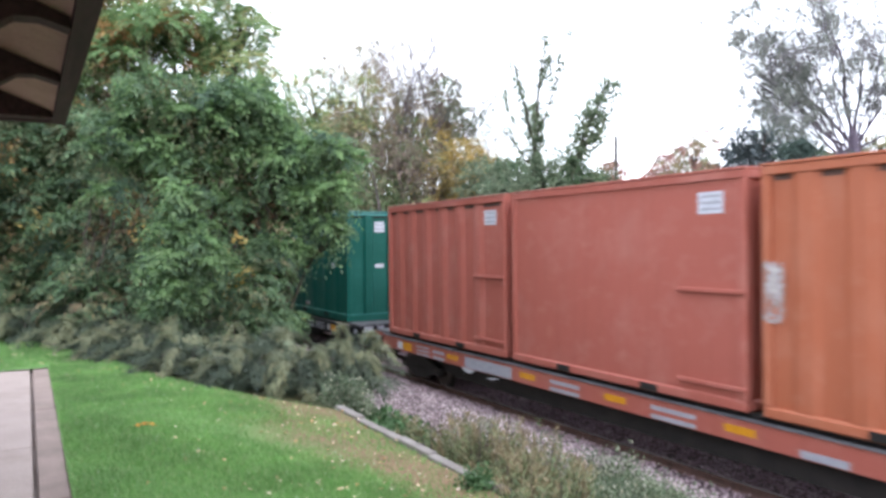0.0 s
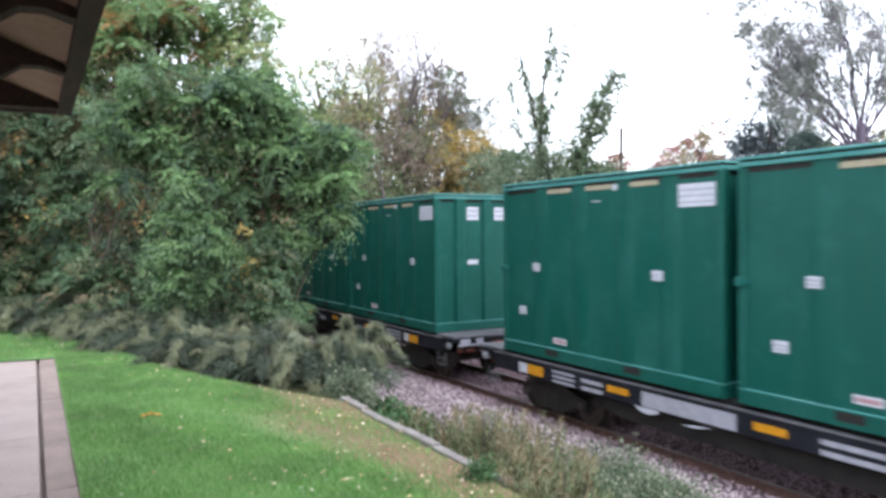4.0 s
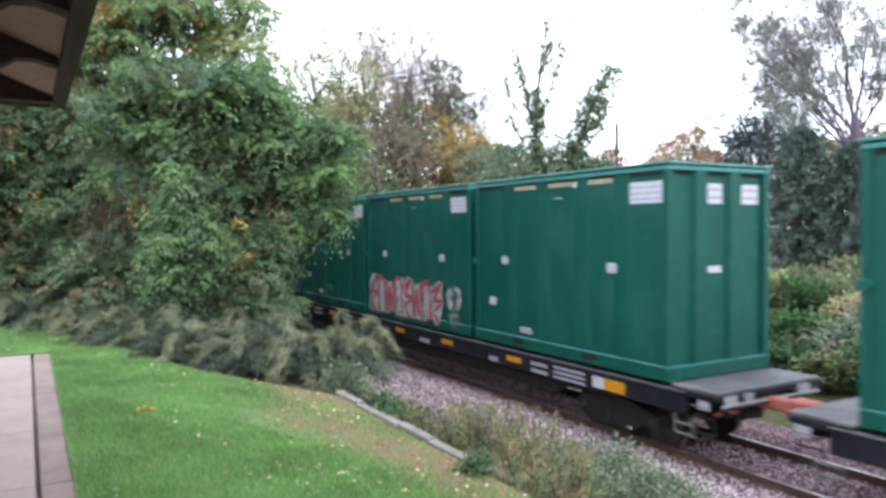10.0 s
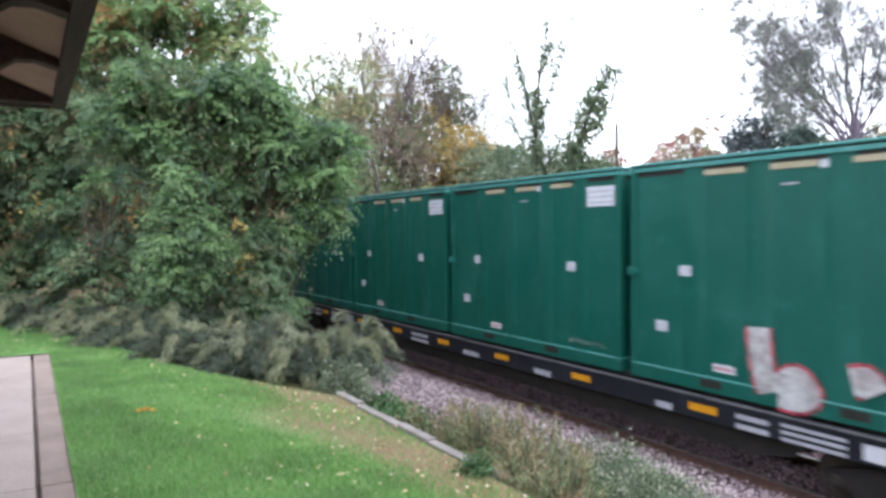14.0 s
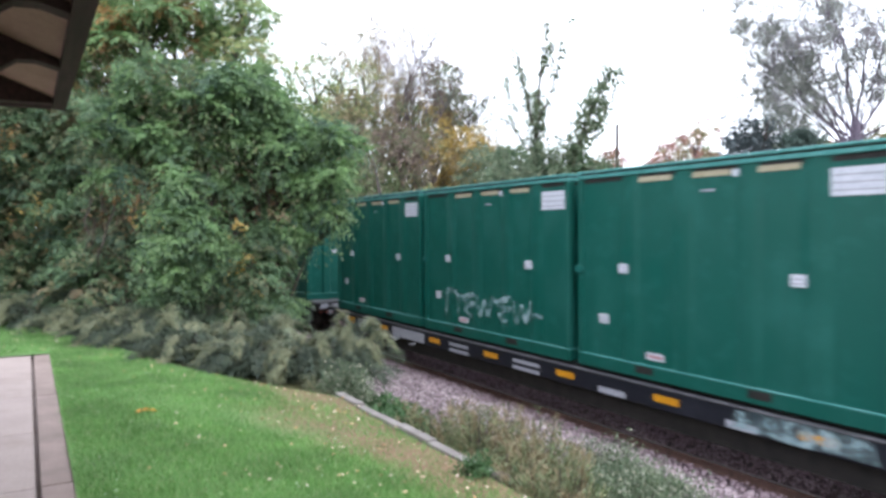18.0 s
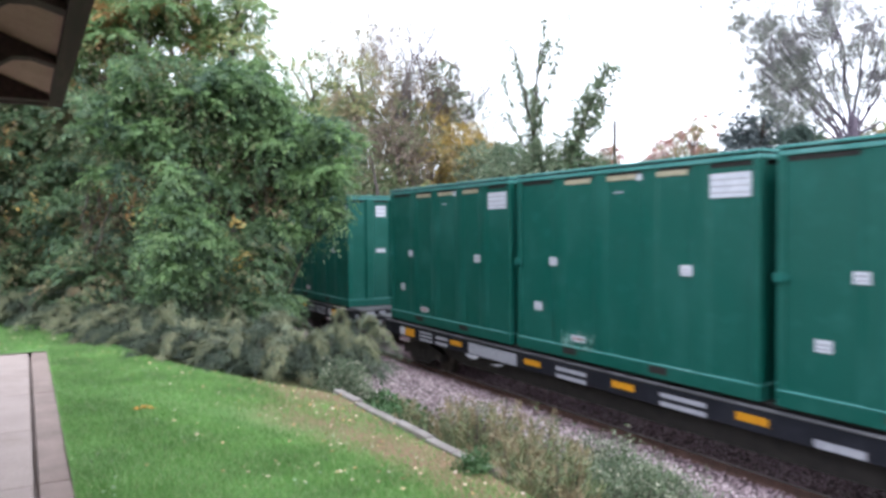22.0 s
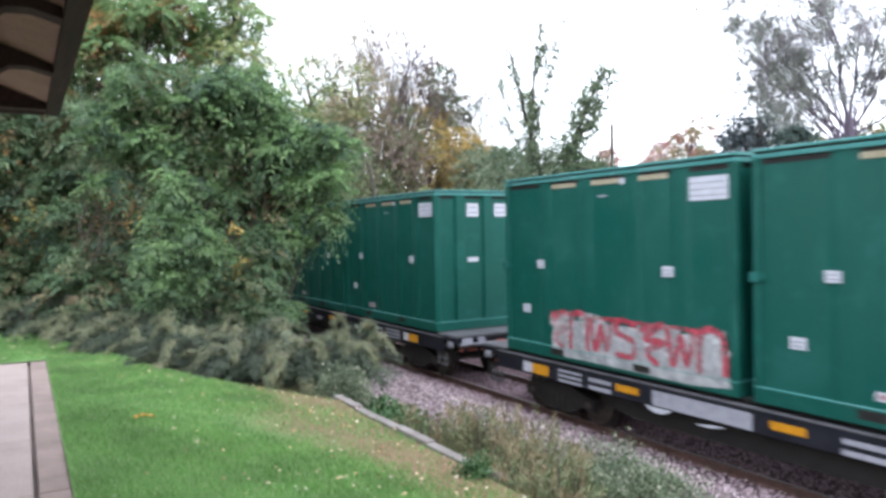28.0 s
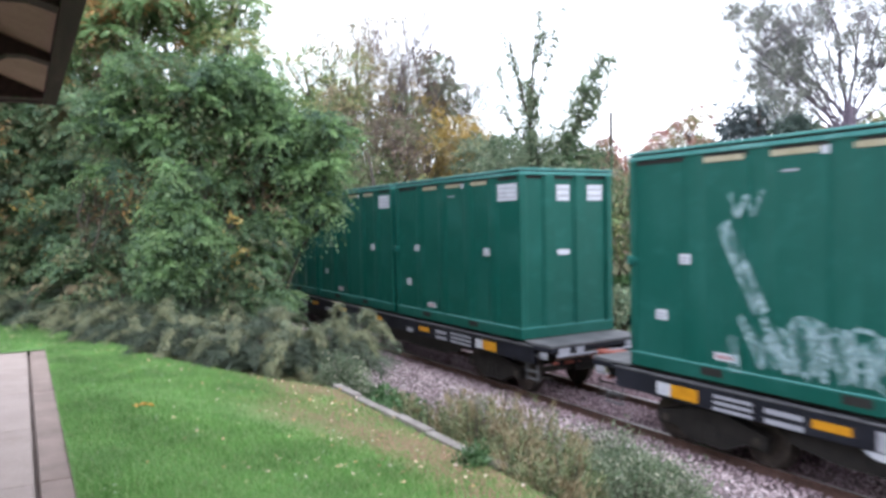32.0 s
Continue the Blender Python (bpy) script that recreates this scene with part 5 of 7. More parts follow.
    lean = thing("leaning_trunk", "slender pale leaning tree trunk beyond the track", "tree", put(25.46, 33.1))
    part("trunk", tube_mesh("trunk", [line(w(0, -0.1), w(-0.15, 4.2), w(-0.75, 7.6), r=0.11)], BARK_GREY, 7), None, lean)
    pole = thing("utility_pole", "thin grey wooden utility pole in the distance", "pole", put(43.15, 61.7))
    part("shaft", rod(bmesh.new(), (0, 0, -0.3), (0, 0, 10.6), 0.19, 0.14), BARK, pole)
    # the large half-bare tree
    rng = np.random.default_rng(781)
    oak = thing("oak_tree", "large half-bare tree with grey-green leaves beyond the track", "tree", put(59.17, 52.8))
    limbs, tips = [line(w(0, -0.2), w(0.1, 5), w(0.0, 8.6), r=0.45)], []
    limbs[0] = (limbs[0][0], np.linspace(0.42, 0.26, 9))
    for a, b, ln, rad in ((-0.75, 1.0, 6.8, 0.13), (-0.12, 1.0, 7.6, 0.15), (0.25, 1.0, 7.6, 0.13), (0.7, 1.0, 6.8, 0.12), (1.2, 0.6, 5.0, 0.08), (-0.9, 0.75, 4.6, 0.08)):
        base = w(0.0, 7.2 + 1.2 * rng.random())
        grow(rng, base, np.array(w(a, b)) + np.array([-ry, rx, 0]) * rng.normal(0, 0.35), ln, rad, 3, 0.5, 0.18, (3, 5), 0.62, (limbs, tips), 0.1)
    for a, z, r in ((-6.4, 13.6, 1.5), (-5.6, 15.9, 1.3), (-4.8, 12.6, 1.6), (-7.0, 12.0, 1.1), (-3.6, 14.8, 1.5), (-2.9, 17.2, 1.4), (-4.0, 10.9, 1.3), (-5.9, 11.0, 1.0), (1.6, 13.3, 1.1), (2.2, 15.8, 1.1), (-1.2, 16.6, 1.1), (-7.4, 13.2, 0.9), (-6.6, 15.0, 1.0), (1.9, 11.3, 0.9)):
        t = np.linspace(0, 1, 6)[:, None]
        end, mid = np.array(w(a, z)) + np.array([-ry, rx, 0]) * rng.normal(0, 0.8), np.array(w(a * 0.35, 6.5 + 0.45 * (z - 6.5)))
        bough = np.array(w(0, 6.3)) * (1 - t) ** 2 + 2 * mid * t * (1 - t) + end * t * t
        limbs.append((bough + rng.normal(0, 0.12, bough.shape), np.linspace(0.08, 0.03, 6)))
        for k in range(6):
            grow(rng, bough[3 + k % 3], unit(rng.normal(0, 1, 3) + np.array([0, 0, 0.3])), r, 0.035, 2, 0.75, 0.1, (2, 4), 0.66, (limbs, tips), 0.15)
    wood(oak, limbs, BARK_HAZED, 10)
    tb, to = np.array([t[0] for t in tips]), np.array([t[1] for t in tips])
    keep = rng.random(len(tb)) < 0.98 - 0.25 * np.clip((tb[:, 0] * rx + tb[:, 1] * ry) / 6, -0.6, 1)
    keep &= (tb[:, 0] * rx + tb[:, 1] * ry) > -8.3
    p, al, up = sprig_leaves(tb[keep], to[keep], rng, 8, 0.55, 0.35, 0.8)
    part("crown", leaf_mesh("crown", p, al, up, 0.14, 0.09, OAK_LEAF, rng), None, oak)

    def conifer(label, bearing, reach, h, r, mat, seed, rows=26, leaf=0.14):
        rng = np.random.default_rng(seed)
        ob = thing("conifer", label, "conifer", put(bearing, reach))
        part("trunk", rod(bmesh.new(), (0, 0, -0.2), (0, 0, h * 0.97), 0.16, 0.02), BARK, ob)
        b, o, lines = [], [], []
        for k in range(rows):
            z = h * (0.08 + 0.9 * k / rows)
            rr = r * (1 - z / h) ** 0.8 * rng.uniform(0.85, 1.1)
            for j in range(11):
                a = rng.uniform(0, 6.28)
                d = np.array([math.cos(a), math.sin(a), 0.05])
                tip = d * rr * rng.uniform(0.75, 1.1)
                t = np.linspace(0.0, 1, 5)[:, None]
                pts = np.array([0, 0, z]) + tip * t + np.array([0, 0, -0.22 * rr]) * t ** 2
                lines.append((pts, np.linspace(0.03, 0.008, 5)))
                for s in np.linspace(0.25, 1, 9):
                    b.append(np.array([0, 0, z]) + tip * s + np.array([0, 0, -0.22 * rr * s * s]))
                    o.append(d)
        tagged(part("branchwork", tube_mesh("branchwork", lines, BARK, 4), None, ob), kind="stuff")
        p, al, up = sprig_leaves(np.array(b), np.array(o), rng, 7, 0.42, 0.25, 0.6)
        part("needles", leaf_mesh("needles", p, al, up, leaf * 1.5, leaf * 0.5, mat, rng), None, ob)

    conifer("blue-green spruce beyond the track", 55.79, 42.3, 7.4, 3.4, SPRUCE, 801)
    conifer("blue-green spruce beyond the track", 59.1, 41.3, 6.3, 3.2, SPRUCE, 802)
    conifer("blue-green spruce beyond the track", 62.68, 45.3, 8.0, 3.4, SPRUCE, 803)
    # thicket along the far side of the track
    for k in range(16):
        rng = random.Random(900 + k)
        bearing = 19.6 + 2.32 * k
        if bearing > 54:
            continue
        h = rng.uniform(4.0, 5.4) if bearing < 51.5 else rng.uniform(0.6, 1.2)
        near = 16.3 / math.sin(radians(bearing))
        reach = max(near, 27 + rng.uniform(-2, 4))
        h *= max(1.0, reach / 32)
        m = [BRUSH, OLIVE, BRUSH, GREY_GREEN, YELLOWING][k % 5]
        shrub("thicket", "tall autumn thicket of brush beyond the track", put(bearing, reach), [(0, 0, h * 0.5, 1.5, 1.5, h * 0.5), (0.7, -0.5, h * 0.7, 0.9, 0.9, h * 0.33), (-0.7, 0.4, h * 0.4, 1.1, 1.1, h * 0.45)], m, 910 + 3 * k, 720, 6, 0.17, 0.4, 0.3, "brush", "thicket beyond the track", 0.6, 6, clump=0.4)
    for k in range(40):
        rng = random.Random(950 + k)
        x, y = at(rng.uniform(46, 66), rng.uniform(18, 34))
        if x > 14.4:
            plume_shrub("weed_clump", "ragged green and brown weeds on the far bank", (x, y, gz(x, y)), rng.uniform(0.7, 1.2), rng.uniform(0.6, 1.3), (BRUSH, COVER, GREY_GREEN, HEATHER)[k % 4], 1200 + k, "weeds beyond the track", 60, 40, 0.2, 0.06, 0.3, 0.5, 0.2, "weeds", stems=3)
    for k in range(14):
        rng = random.Random(970 + k)
        h = rng.uniform(0.35, 1.1)
        x, y = at(rng.uniform(43, 66), rng.uniform(17.5, 36))
        if x < 14.6:
            continue
        shrub("brush_clump", "low green and brown brush on the far bank", (x, y, gz(x, y)), [(0, 0, h * 0.4, 1.2, 1.2, h * 0.6), (0.8, 0.3, h * 0.35, 0.8, 0.8, h * 0.5), (-0.6, -0.5, h * 0.5, 0.5, 0.5, h * 0.6)], [BRUSH, GREY_GREEN, COVER, OLIVE, BRUSH][k % 5], 980 + 3 * k, 330, 6, 0.17, 0.36, 0.3, "brush", "brush beyond the track", 0.6, 4, clump=0.28)
    # far woods
    rng = np.random.default_rng(77)
    b, o = [], []
    for k in range(120):
        a = radians(-62 + 130 * k / 120)
        d = rng.uniform(95, 150)
        c = np.array([math.sin(a) * d, math.cos(a) * d, rng.uniform(4, 6)])
        if -4 < c[0] < 26:
            continue
        q, n = lobe_points([(*c, 4.5, 4.5, rng.uniform(4.5, 6.5))], 130, rng)
        b.append(q)
        o.append(n)
    p, al, up = sprig_leaves(np.concatenate(b), np.concatenate(o), rng, 5, 1.2, 0.3, 0.5)
    tagged(new("far_woods", leaf_mesh("far_woods", p, al, up, 0.7, 0.5, OLIVE, rng)), "distant autumn woodland", "woods", kind="stuff")


build_beyond()

# ---- the train ----
LENGTH, GAP, HIGH, HALF, DECK_Z, PITCH = 5.97, 0.265, 3.645, 1.298, 1.12, 27.86
STEP = LENGTH + GAP


def container(name, label, body, rail, orange=False, ribbed=True):
    """A tall steel waste container; its front faces -y, its base is at z = 0."""
    ob = thing(name, label, "container")
    h, l = HIGH, LENGTH
    deep, ended = (0.075 if ribbed else 0.042, 0.05) if orange else (0.044, 0.085)  # how far the sheets lie behind the rails
    low = 0.17 if orange else 0.235
    part("body", boxes((-HALF + deep, HALF - deep, -l / 2 + ended, l / 2 - ended, 0.08, h - 0.1)), body, ob)

    def ring(z0, z1, out, wide, bevel):
        x, y = HALF + out, l / 2 + out
        return boxes((-x, -x + wide, -y, y, z0, z1), (x - wide, x, -y, y, z0, z1), (-x + wide, x - wide, -y, -y + wide, z0, z1), (-x + wide, x - wide, y - wide, y, z0, z1), bevel=bevel)

    if orange:
        part("top_rail", ring(h - 0.16, h - 0.03, 0.0, 0.1, 0.012), rail, ob)
        part("lid", boxes((-HALF - 0.015, HALF + 0.015, -l / 2 - 0.01, l / 2 + 0.01, h - 0.026, h + 0.012), bevel=0.01), rail, ob)
        part("bottom_rail", ring(0, low, 0.0, 0.12, 0.028), rail, ob)
    else:
        part("top_rail", ring(h - 0.115, h - 0.045, 0.004, 0.12, 0.012), LID, ob, "faded pale green top rail")
        part("lid_seal", boxes((-HALF + 0.03, HALF - 0.03, -l / 2 + 0.03, l / 2 - 0.03, h - 0.044, h - 0.016)), STEEL_DARK, ob, "dark gap under the lid")
        part("lid", boxes((-HALF - 0.02, HALF + 0.02, -l / 2 - 0.012, l / 2 + 0.012, h - 0.015, h + 0.03), bevel=0.012), LID, ob, "faded pale green lid")
        part("bottom_rail", ring(0, low, 0.0, 0.12, 0.012), body, ob)
        # pale strip paints the skylight that the rail's ledge catches
        part("rail_lip", ring(low - 0.012, low + 0.008, 0.006, 0.06, 0.006), LID, ob, "bottom rail's ledge with its sky highlight in pale paint")
    edge = h - (0.161 if orange else 0.116)
    # dark strips paint the top rail's shade onto the recessed sheets
    for a, b in ((0.16, 0.95), (1.25, 2.02), (2.34, 3.24), (3.56, 4.44), (4.76, l - 0.16)):
        part("vent_slot", boxes((-HALF + deep - 0.006, -HALF + deep, -l / 2 + a, -l / 2 + b, edge - 0.082, edge)), body if orange and not ribbed else STEEL_DARK if not orange else RUST, ob, "dark strip painting the shade under the top rail")
    for a, b in () if orange else ((0.19, 0.62), (1.0, 1.5), (1.84, 2.42)):
        part("vent_slot", boxes((-HALF + a, -HALF + b, -l / 2 + ended - 0.006, -l / 2 + ended, edge - 0.074, edge)), STEEL_DARK, ob, "dark strip painting the shade under the top rail")
    for sx in (-1, 1):
        for sy in (-1, 1):
            x0, y0 = sx * HALF, sy * l / 2
            part("corner_post", boxes((min(x0, x0 - sx * 0.16), max(x0, x0 - sx * 0.16), min(y0, y0 - sy * 0.14), max(y0, y0 - sy * 0.14), low, h - (0.16 if orange else 0.115)), bevel=0.015), rail if orange else body, ob)
    rib_h = (0.171, h - 0.161) if orange else (0.236, h - 0.116)
    face = HALF - (0.02 if orange else 0.022)
    cuts = (1.1, 2.17, 3.4, 4.6) if not orange else ((1.15, 2.0, 2.85, 3.7, 4.55, 5.3) if ribbed else ())
    for c in cuts:
        y = -l / 2 + c
        for sx in (-1, 1):
            bm = prism(bmesh.new(), [(sx * (HALF - deep - 0.001), y - 0.24), (sx * face, y - 0.1), (sx * face, y + 0.1), (sx * (HALF - deep - 0.001), y + 0.24)], 2, *rib_h)
            part("rib", bm, body, ob)
    for c in (0.8, 1.67):
        for sy in (-1, 1):
            y = sy * l / 2
            bm = prism(bmesh.new(), [(-HALF + c - 0.17, y - sy * (ended + 0.001)), (-HALF + c - 0.12, y - sy * 0.006), (-HALF + c + 0.12, y - sy * 0.006), (-HALF + c + 0.17, y - sy * (ended + 0.001))], 2, *rib_h)
            part("end_rib", bm, body, ob)
    for y in (-1.03, 1.25):
        part("fork_pocket", boxes((-HALF - 0.004, -HALF + 0.02, y - 0.2, y + 0.2, low - 0.155, low - 0.03)), STEEL_DARK, ob, "dark forklift pocket")
    sx = -HALF + deep - 0.008

    def sticker(nm, c0, c1, z0, z1, mats, lab="", bars=()):
        bm = boxes((sx - 0.0, sx + 0.012, -l / 2 + c0, -l / 2 + c1, z0, z1))
        for r in bars:
            box(bm, sx - 0.003, sx, -l / 2 + c0 + r[0], -l / 2 + c0 + r[1], z0 + r[2], z0 + r[3], slot=1)
        part(nm, bm, mats, ob, lab)

    if orange:
        sticker("label_plate", 0.42, 0.9, 2.98, 3.32, (WHITE, GREY_PRINT), "white printed label", [(0.04, 0.42, 0.05 + 0.1 * k, 0.09 + 0.1 * k) for k in range(3)])
        for z in (1.75, 0.3):
            part("hinge_bar", boxes((-HALF - 0.03, -HALF + 0.02, -l / 2 - 0.01, -l / 2 + 1.3, z, z + 0.07), bevel=0.01), rail, ob)
        return ob
    sticker("label_plate", 0.17, 0.94, 2.99, 3.36, (WHITE, GREY_PRINT), "white printed label", [(0.04, 0.73, 0.06 + 0.1 * k, 0.085 + 0.1 * k) for k in range(3)])
    for a, b in ((1.36, 2.02), (2.5, 3.22), (3.66, 4.4)):
        part("cream_strip", boxes((sx - 0.006, sx + 0.02, -l / 2 + a, -l / 2 + b, 3.39, 3.475)), CREAM, ob, "cream reflective strip")
    sticker("small_plate", 2.22, 2.47, 3.36, 3.47, (WHITE, GREY_PRINT), "small white plate")
    for c0, c1, z0, z1 in ((1.25, 1.48, 1.76, 1.93), (4.65, 4.87, 1.8, 1.96), (5.16, 5.4, 0.85, 1.02)):
        bm = boxes((sx, sx + 0.054, -l / 2 + c0, -l / 2 + c1, z0, z1))
        for k in range(2):
            box(bm, sx - 0.003, sx, -l / 2 + c0 + 0.03, -l / 2 + c1 - 0.03, z0 + 0.03 + 0.06 * k, z0 + 0.06 + 0.06 * k, slot=1)
        bmesh.ops.translate(bm, verts=bm.verts, vec=(-0.022 if c0 < 2 or 4.5 < c0 < 5 else 0.0, 0, 0))
        part("sticker", bm, (WHITE, GREY_PRINT), ob, "square white sticker")
    bm = boxes((sx, -HALF + 0.07, -l / 2 + 3.82, -l / 2 + 4.22, 0.34, 0.46))
    box(bm, sx - 0.003, sx, -l / 2 + 3.85, -l / 2 + 4.19, 0.37, 0.43, slot=1)
    part("warning_label", bm, (WHITE, PINK_PRINT), ob, "white and red warning label")
    part("door_latch", boxes((-HALF - 0.05, -HALF + 0.02, l / 2 - 0.12, l / 2 + 0.03, 1.75, 1.9), (-HALF - 0.02, -HALF + 0.02, l / 2 - 0.2, l / 2 - 0.125, 1.78, 1.87), bevel=0.015), rail, ob)
    part("lifting_mark", boxes((sx - 0.001, sx + 0.02, -l / 2 + 2.8, -l / 2 + 3.05, 3.16, 3.19)), GREY_PRINT, ob)
    ye = -l / 2 + ended - 0.008
    for c0, c1, z0, z1 in ((1.04, 1.4, 2.98, 3.33), (1.92, 2.36, 2.98, 3.33), (1.05, 1.38, 1.78, 1.9)):
        bm = boxes((-HALF + c0, -HALF + c1, ye, ye + 0.012, z0, z1))
        for k in range(2 if z1 > 2 else 0):
            box(bm, -HALF + c0 + 0.03, -HALF + c1 - 0.03, ye - 0.003, ye, z0 + 0.08 + 0.14 * k, z0 + 0.13 + 0.14 * k, slot=1)
        part("end_label", bm, (WHITE, GREY_PRINT), ob, "white end label")
    return ob


def flatcar(label, frame_paint):
    """A long container flatcar; its first container's front is at y = 0, rail tops at z = 0."""
    ob = thing("flatcar", label, "flatcar")
    y0, y1 = -0.98, 4 * STEP - GAP + 0.98
    d = DECK_Z
    part("side_sill", boxes((-HALF - 0.02, -HALF + 0.1, y0 + 0.6, y1 - 0.6, d - 0.45, d - 0.1), bevel=0.012), frame_paint, ob)
    part("side_sill", boxes((HALF - 0.1, HALF + 0.02, y0 + 0.6, y1 - 0.6, d - 0.45, d - 0.1), bevel=0.012), frame_paint, ob)
    for a, b in ((y0, y0 + 0.6), (y1 - 0.6, y1)):
        part("end_sill", boxes((-HALF - 0.02, HALF + 0.02, a, b, d - 0.15, d - 0.055), bevel=0.012), frame_paint, ob)
        part("draft_box", boxes((-0.4, 0.4, a + 0.12, b - 0.02, d - 0.45, d - 0.152), bevel=0.02), STEEL_DARK, ob)
        part("handhold", rod(bmesh.new(), (-HALF - 0.03, a + 0.1, d - 0.26), (-HALF - 0.03, b - 0.1, d - 0.26), 0.012, sides=6), DECK, ob, "grey steel handhold")
    for s in (-1, 1):
        part("sill_flange", boxes((min(s * (HALF - 0.12), s * (HALF + 0.045)), max(s * (HALF - 0.12), s * (HALF + 0.045)), y0 + 0.6, y1 - 0.6, d - 0.098, d - 0.084)), DECK, ob, "worn grey sill flange")
    part("deck", boxes((-HALF + 0.13, HALF - 0.13, y0 + 0.02, y1 - 0.02, d - 0.07, d - 0.004), bevel=0.01), STEEL_DARK, ob)
    for a, b in ((y0 + 0.0, -0.06), (4 * STEP - GAP + 0.06, y1)):
        part("end_platform", boxes((-HALF + 0.0, HALF - 0.0, a, b, d - 0.05, d + 0.002), bevel=0.01), DECK, ob, "worn grey steel end platform")
    # centre sill and girders made extra deep to darken the ground underneath
    part("centre_sill", boxes((-0.35, 0.35, y0 + 0.4, y1 - 0.4, d - 0.66, d - 0.06), (-0.33, 0.33, y0 + 4.2, y1 - 4.2, d - 0.84, d - 0.662)), STEEL_DARK, ob)
    for sx in (-1, 1):
        belly = [(y0 + 3.62, d - 0.452), (y0 + 3.95, d - 0.7), (y0 + 4.6, d - 0.82), (y1 - 4.6, d - 0.82), (y1 - 3.95, d - 0.7), (y1 - 3.62, d - 0.452)]
        part("belly_girder", prism(bmesh.new(), belly, 0, sx * (HALF - 0.2) - 0.02, sx * (HALF - 0.2) + 0.02), STEEL_DARK, ob, "black fishbelly girder under the sill, deepened to shade the ground")
    for k in range(9):
        y = y0 + 3.6 + 2.5 * k
        part("cross_bearer", boxes((-HALF + 0.1, HALF - 0.1, y, y + 0.16, d - 0.5, d - 0.06)), STEEL_DARK, ob)
    for y, s in ((y0, -1), (y1, 1)):
        bm = boxes((-0.11, 0.11, min(y, y + s * 0.5), max(y, y + s * 0.5), 0.74, 0.94), (-0.19, 0.19, min(y + s * 0.4, y + s * 0.62), max(y + s * 0.4, y + s * 0.62), 0.7, 0.98), bevel=0.03)
        part("coupler", bm, RED_BROWN, ob, "red-brown knuckle coupler")
        part("drawbar", boxes((-0.13, 0.13, min(y - s * 0.75, y - s * 0.003), max(y - s * 0.75, y - s * 0.003), 0.72, 0.9), bevel=0.02), RED_BROWN, ob, "red-brown drawbar")
        bm = bmesh.new()
        pts = [Vector((0.35, y - s * 0.1, 0.72)), Vector((0.36, y + s * 0.25, 0.5)), Vector((0.3, y + s * 0.58, 0.45))]
        for a, b in zip(pts, pts[1:]):
            rod(bm, a, b, 0.03, sides=7)
        part("brake_hose", bm, STEEL_DARK, ob)
        for sx in (-1, 1):
            bm = bmesh.new()
            x = sx * (HALF - 0.08)
            yy = y - s * 0.28
            for zz in (0.42, 0.66):
                rod(bm, (x, yy - 0.18, zz), (x, yy + 0.18, zz), 0.016, sides=6)
            for e in (-0.18, 0.18):
                rod(bm, (x, yy + e, 0.4), (x, yy + e, 0.75), 0.014, sides=6)
            part("stirrup_step", bm, STEEL_DARK, ob)
        for c, wide in ((-1.12, 0.3), (-0.66, 0.22), (0.7, 0.3)):
            part("end_plate", boxes((c, c + wide, min(y + s * 0.004, y + s * 0.016), max(y + s * 0.004, y + s * 0.016), d - 0.2, d - 0.07), bevel=0.004), GREY_PRINT, ob, "pale worn plate on the end sill")
        for c in (-0.95, -0.55, 0.55, 0.95):
            part("end_bracket", prism(bmesh.new(), [(y - s * 0.02, d - 0.25), (y - s * 0.5, d - 0.25), (y - s * 0.1, d - 0.46)], 0, c - 0.02, c + 0.02), frame_paint, ob)
        for c in (-HALF - 0.03, HALF + 0.03):
            bm = bmesh.new()
            for e in (0.42, 0.8):
                rod(bm, (c, y - s * e, d - 0.46), (c, y - s * e, d - 0.76), 0.017, sides=6)
            for zz in (0.6, 0.76):
                rod(bm, (c, y - s * 0.4, d - zz), (c, y - s * 0.82, d - zz), 0.02, sides=6)
            part("side_ladder", bm, DECK, ob, "grey painted steel side steps")
            part("corner_plate", boxes((min(c, c * 0.985), max(c, c * 0.985), min(y - s * 0.12, y - s * 0.34), max(y - s * 0.12, y - s * 0.34), d - 0.3, d - 0.16)), GREY_PRINT, ob, "pale corner plate")
        part("brake_rod", rod(bmesh.new(), (-1.1, y - s * 0.18, 0.72), (1.1, y - s * 0.22, 0.68), 0.028, sides=7), RED_BROWN, ob, "red-brown brake rod")
        part("air_pipe", rod(bmesh.new(), (-1.2, y + s * 0.03, 0.9), (1.2, y + s * 0.03, 0.9), 0.022, sides=7), GREY_PRINT, ob, "pale train pipe")
        part("uncoupling_lever", rod(bmesh.new(), (-1.2, y - s * 0.02, 0.82), (0.0, y + s * 0.03, 0.86), 0.015, sides=6), RUST, ob)
    # lettering bars and reflectors on the side sills
    x = -HALF - 0.024
    z = d - 0.33
    for c in (4.1, 7.0, 9.68, 12.3, 14.95, 17.6, 20.72):
        part("reflector", boxes((x, x + 0.01, c, c + 0.55, z, z + 0.12)), YELLOW, ob, "yellow reflector strip")
    for c, side in ((0.98, 1), (23.2, -1)):
        part("reflector", boxes((x, x + 0.01, c, c + 0.55, z - 0.07, z + 0.14)), YELLOW, ob, "yellow reflector strip")
        w0 = c + 0.553 if side > 0 else c + 0.553
        part("placard", boxes((x, x + 0.01, w0, w0 + 0.3, z - 0.07, z + 0.14)), WHITE, ob, "white placard")
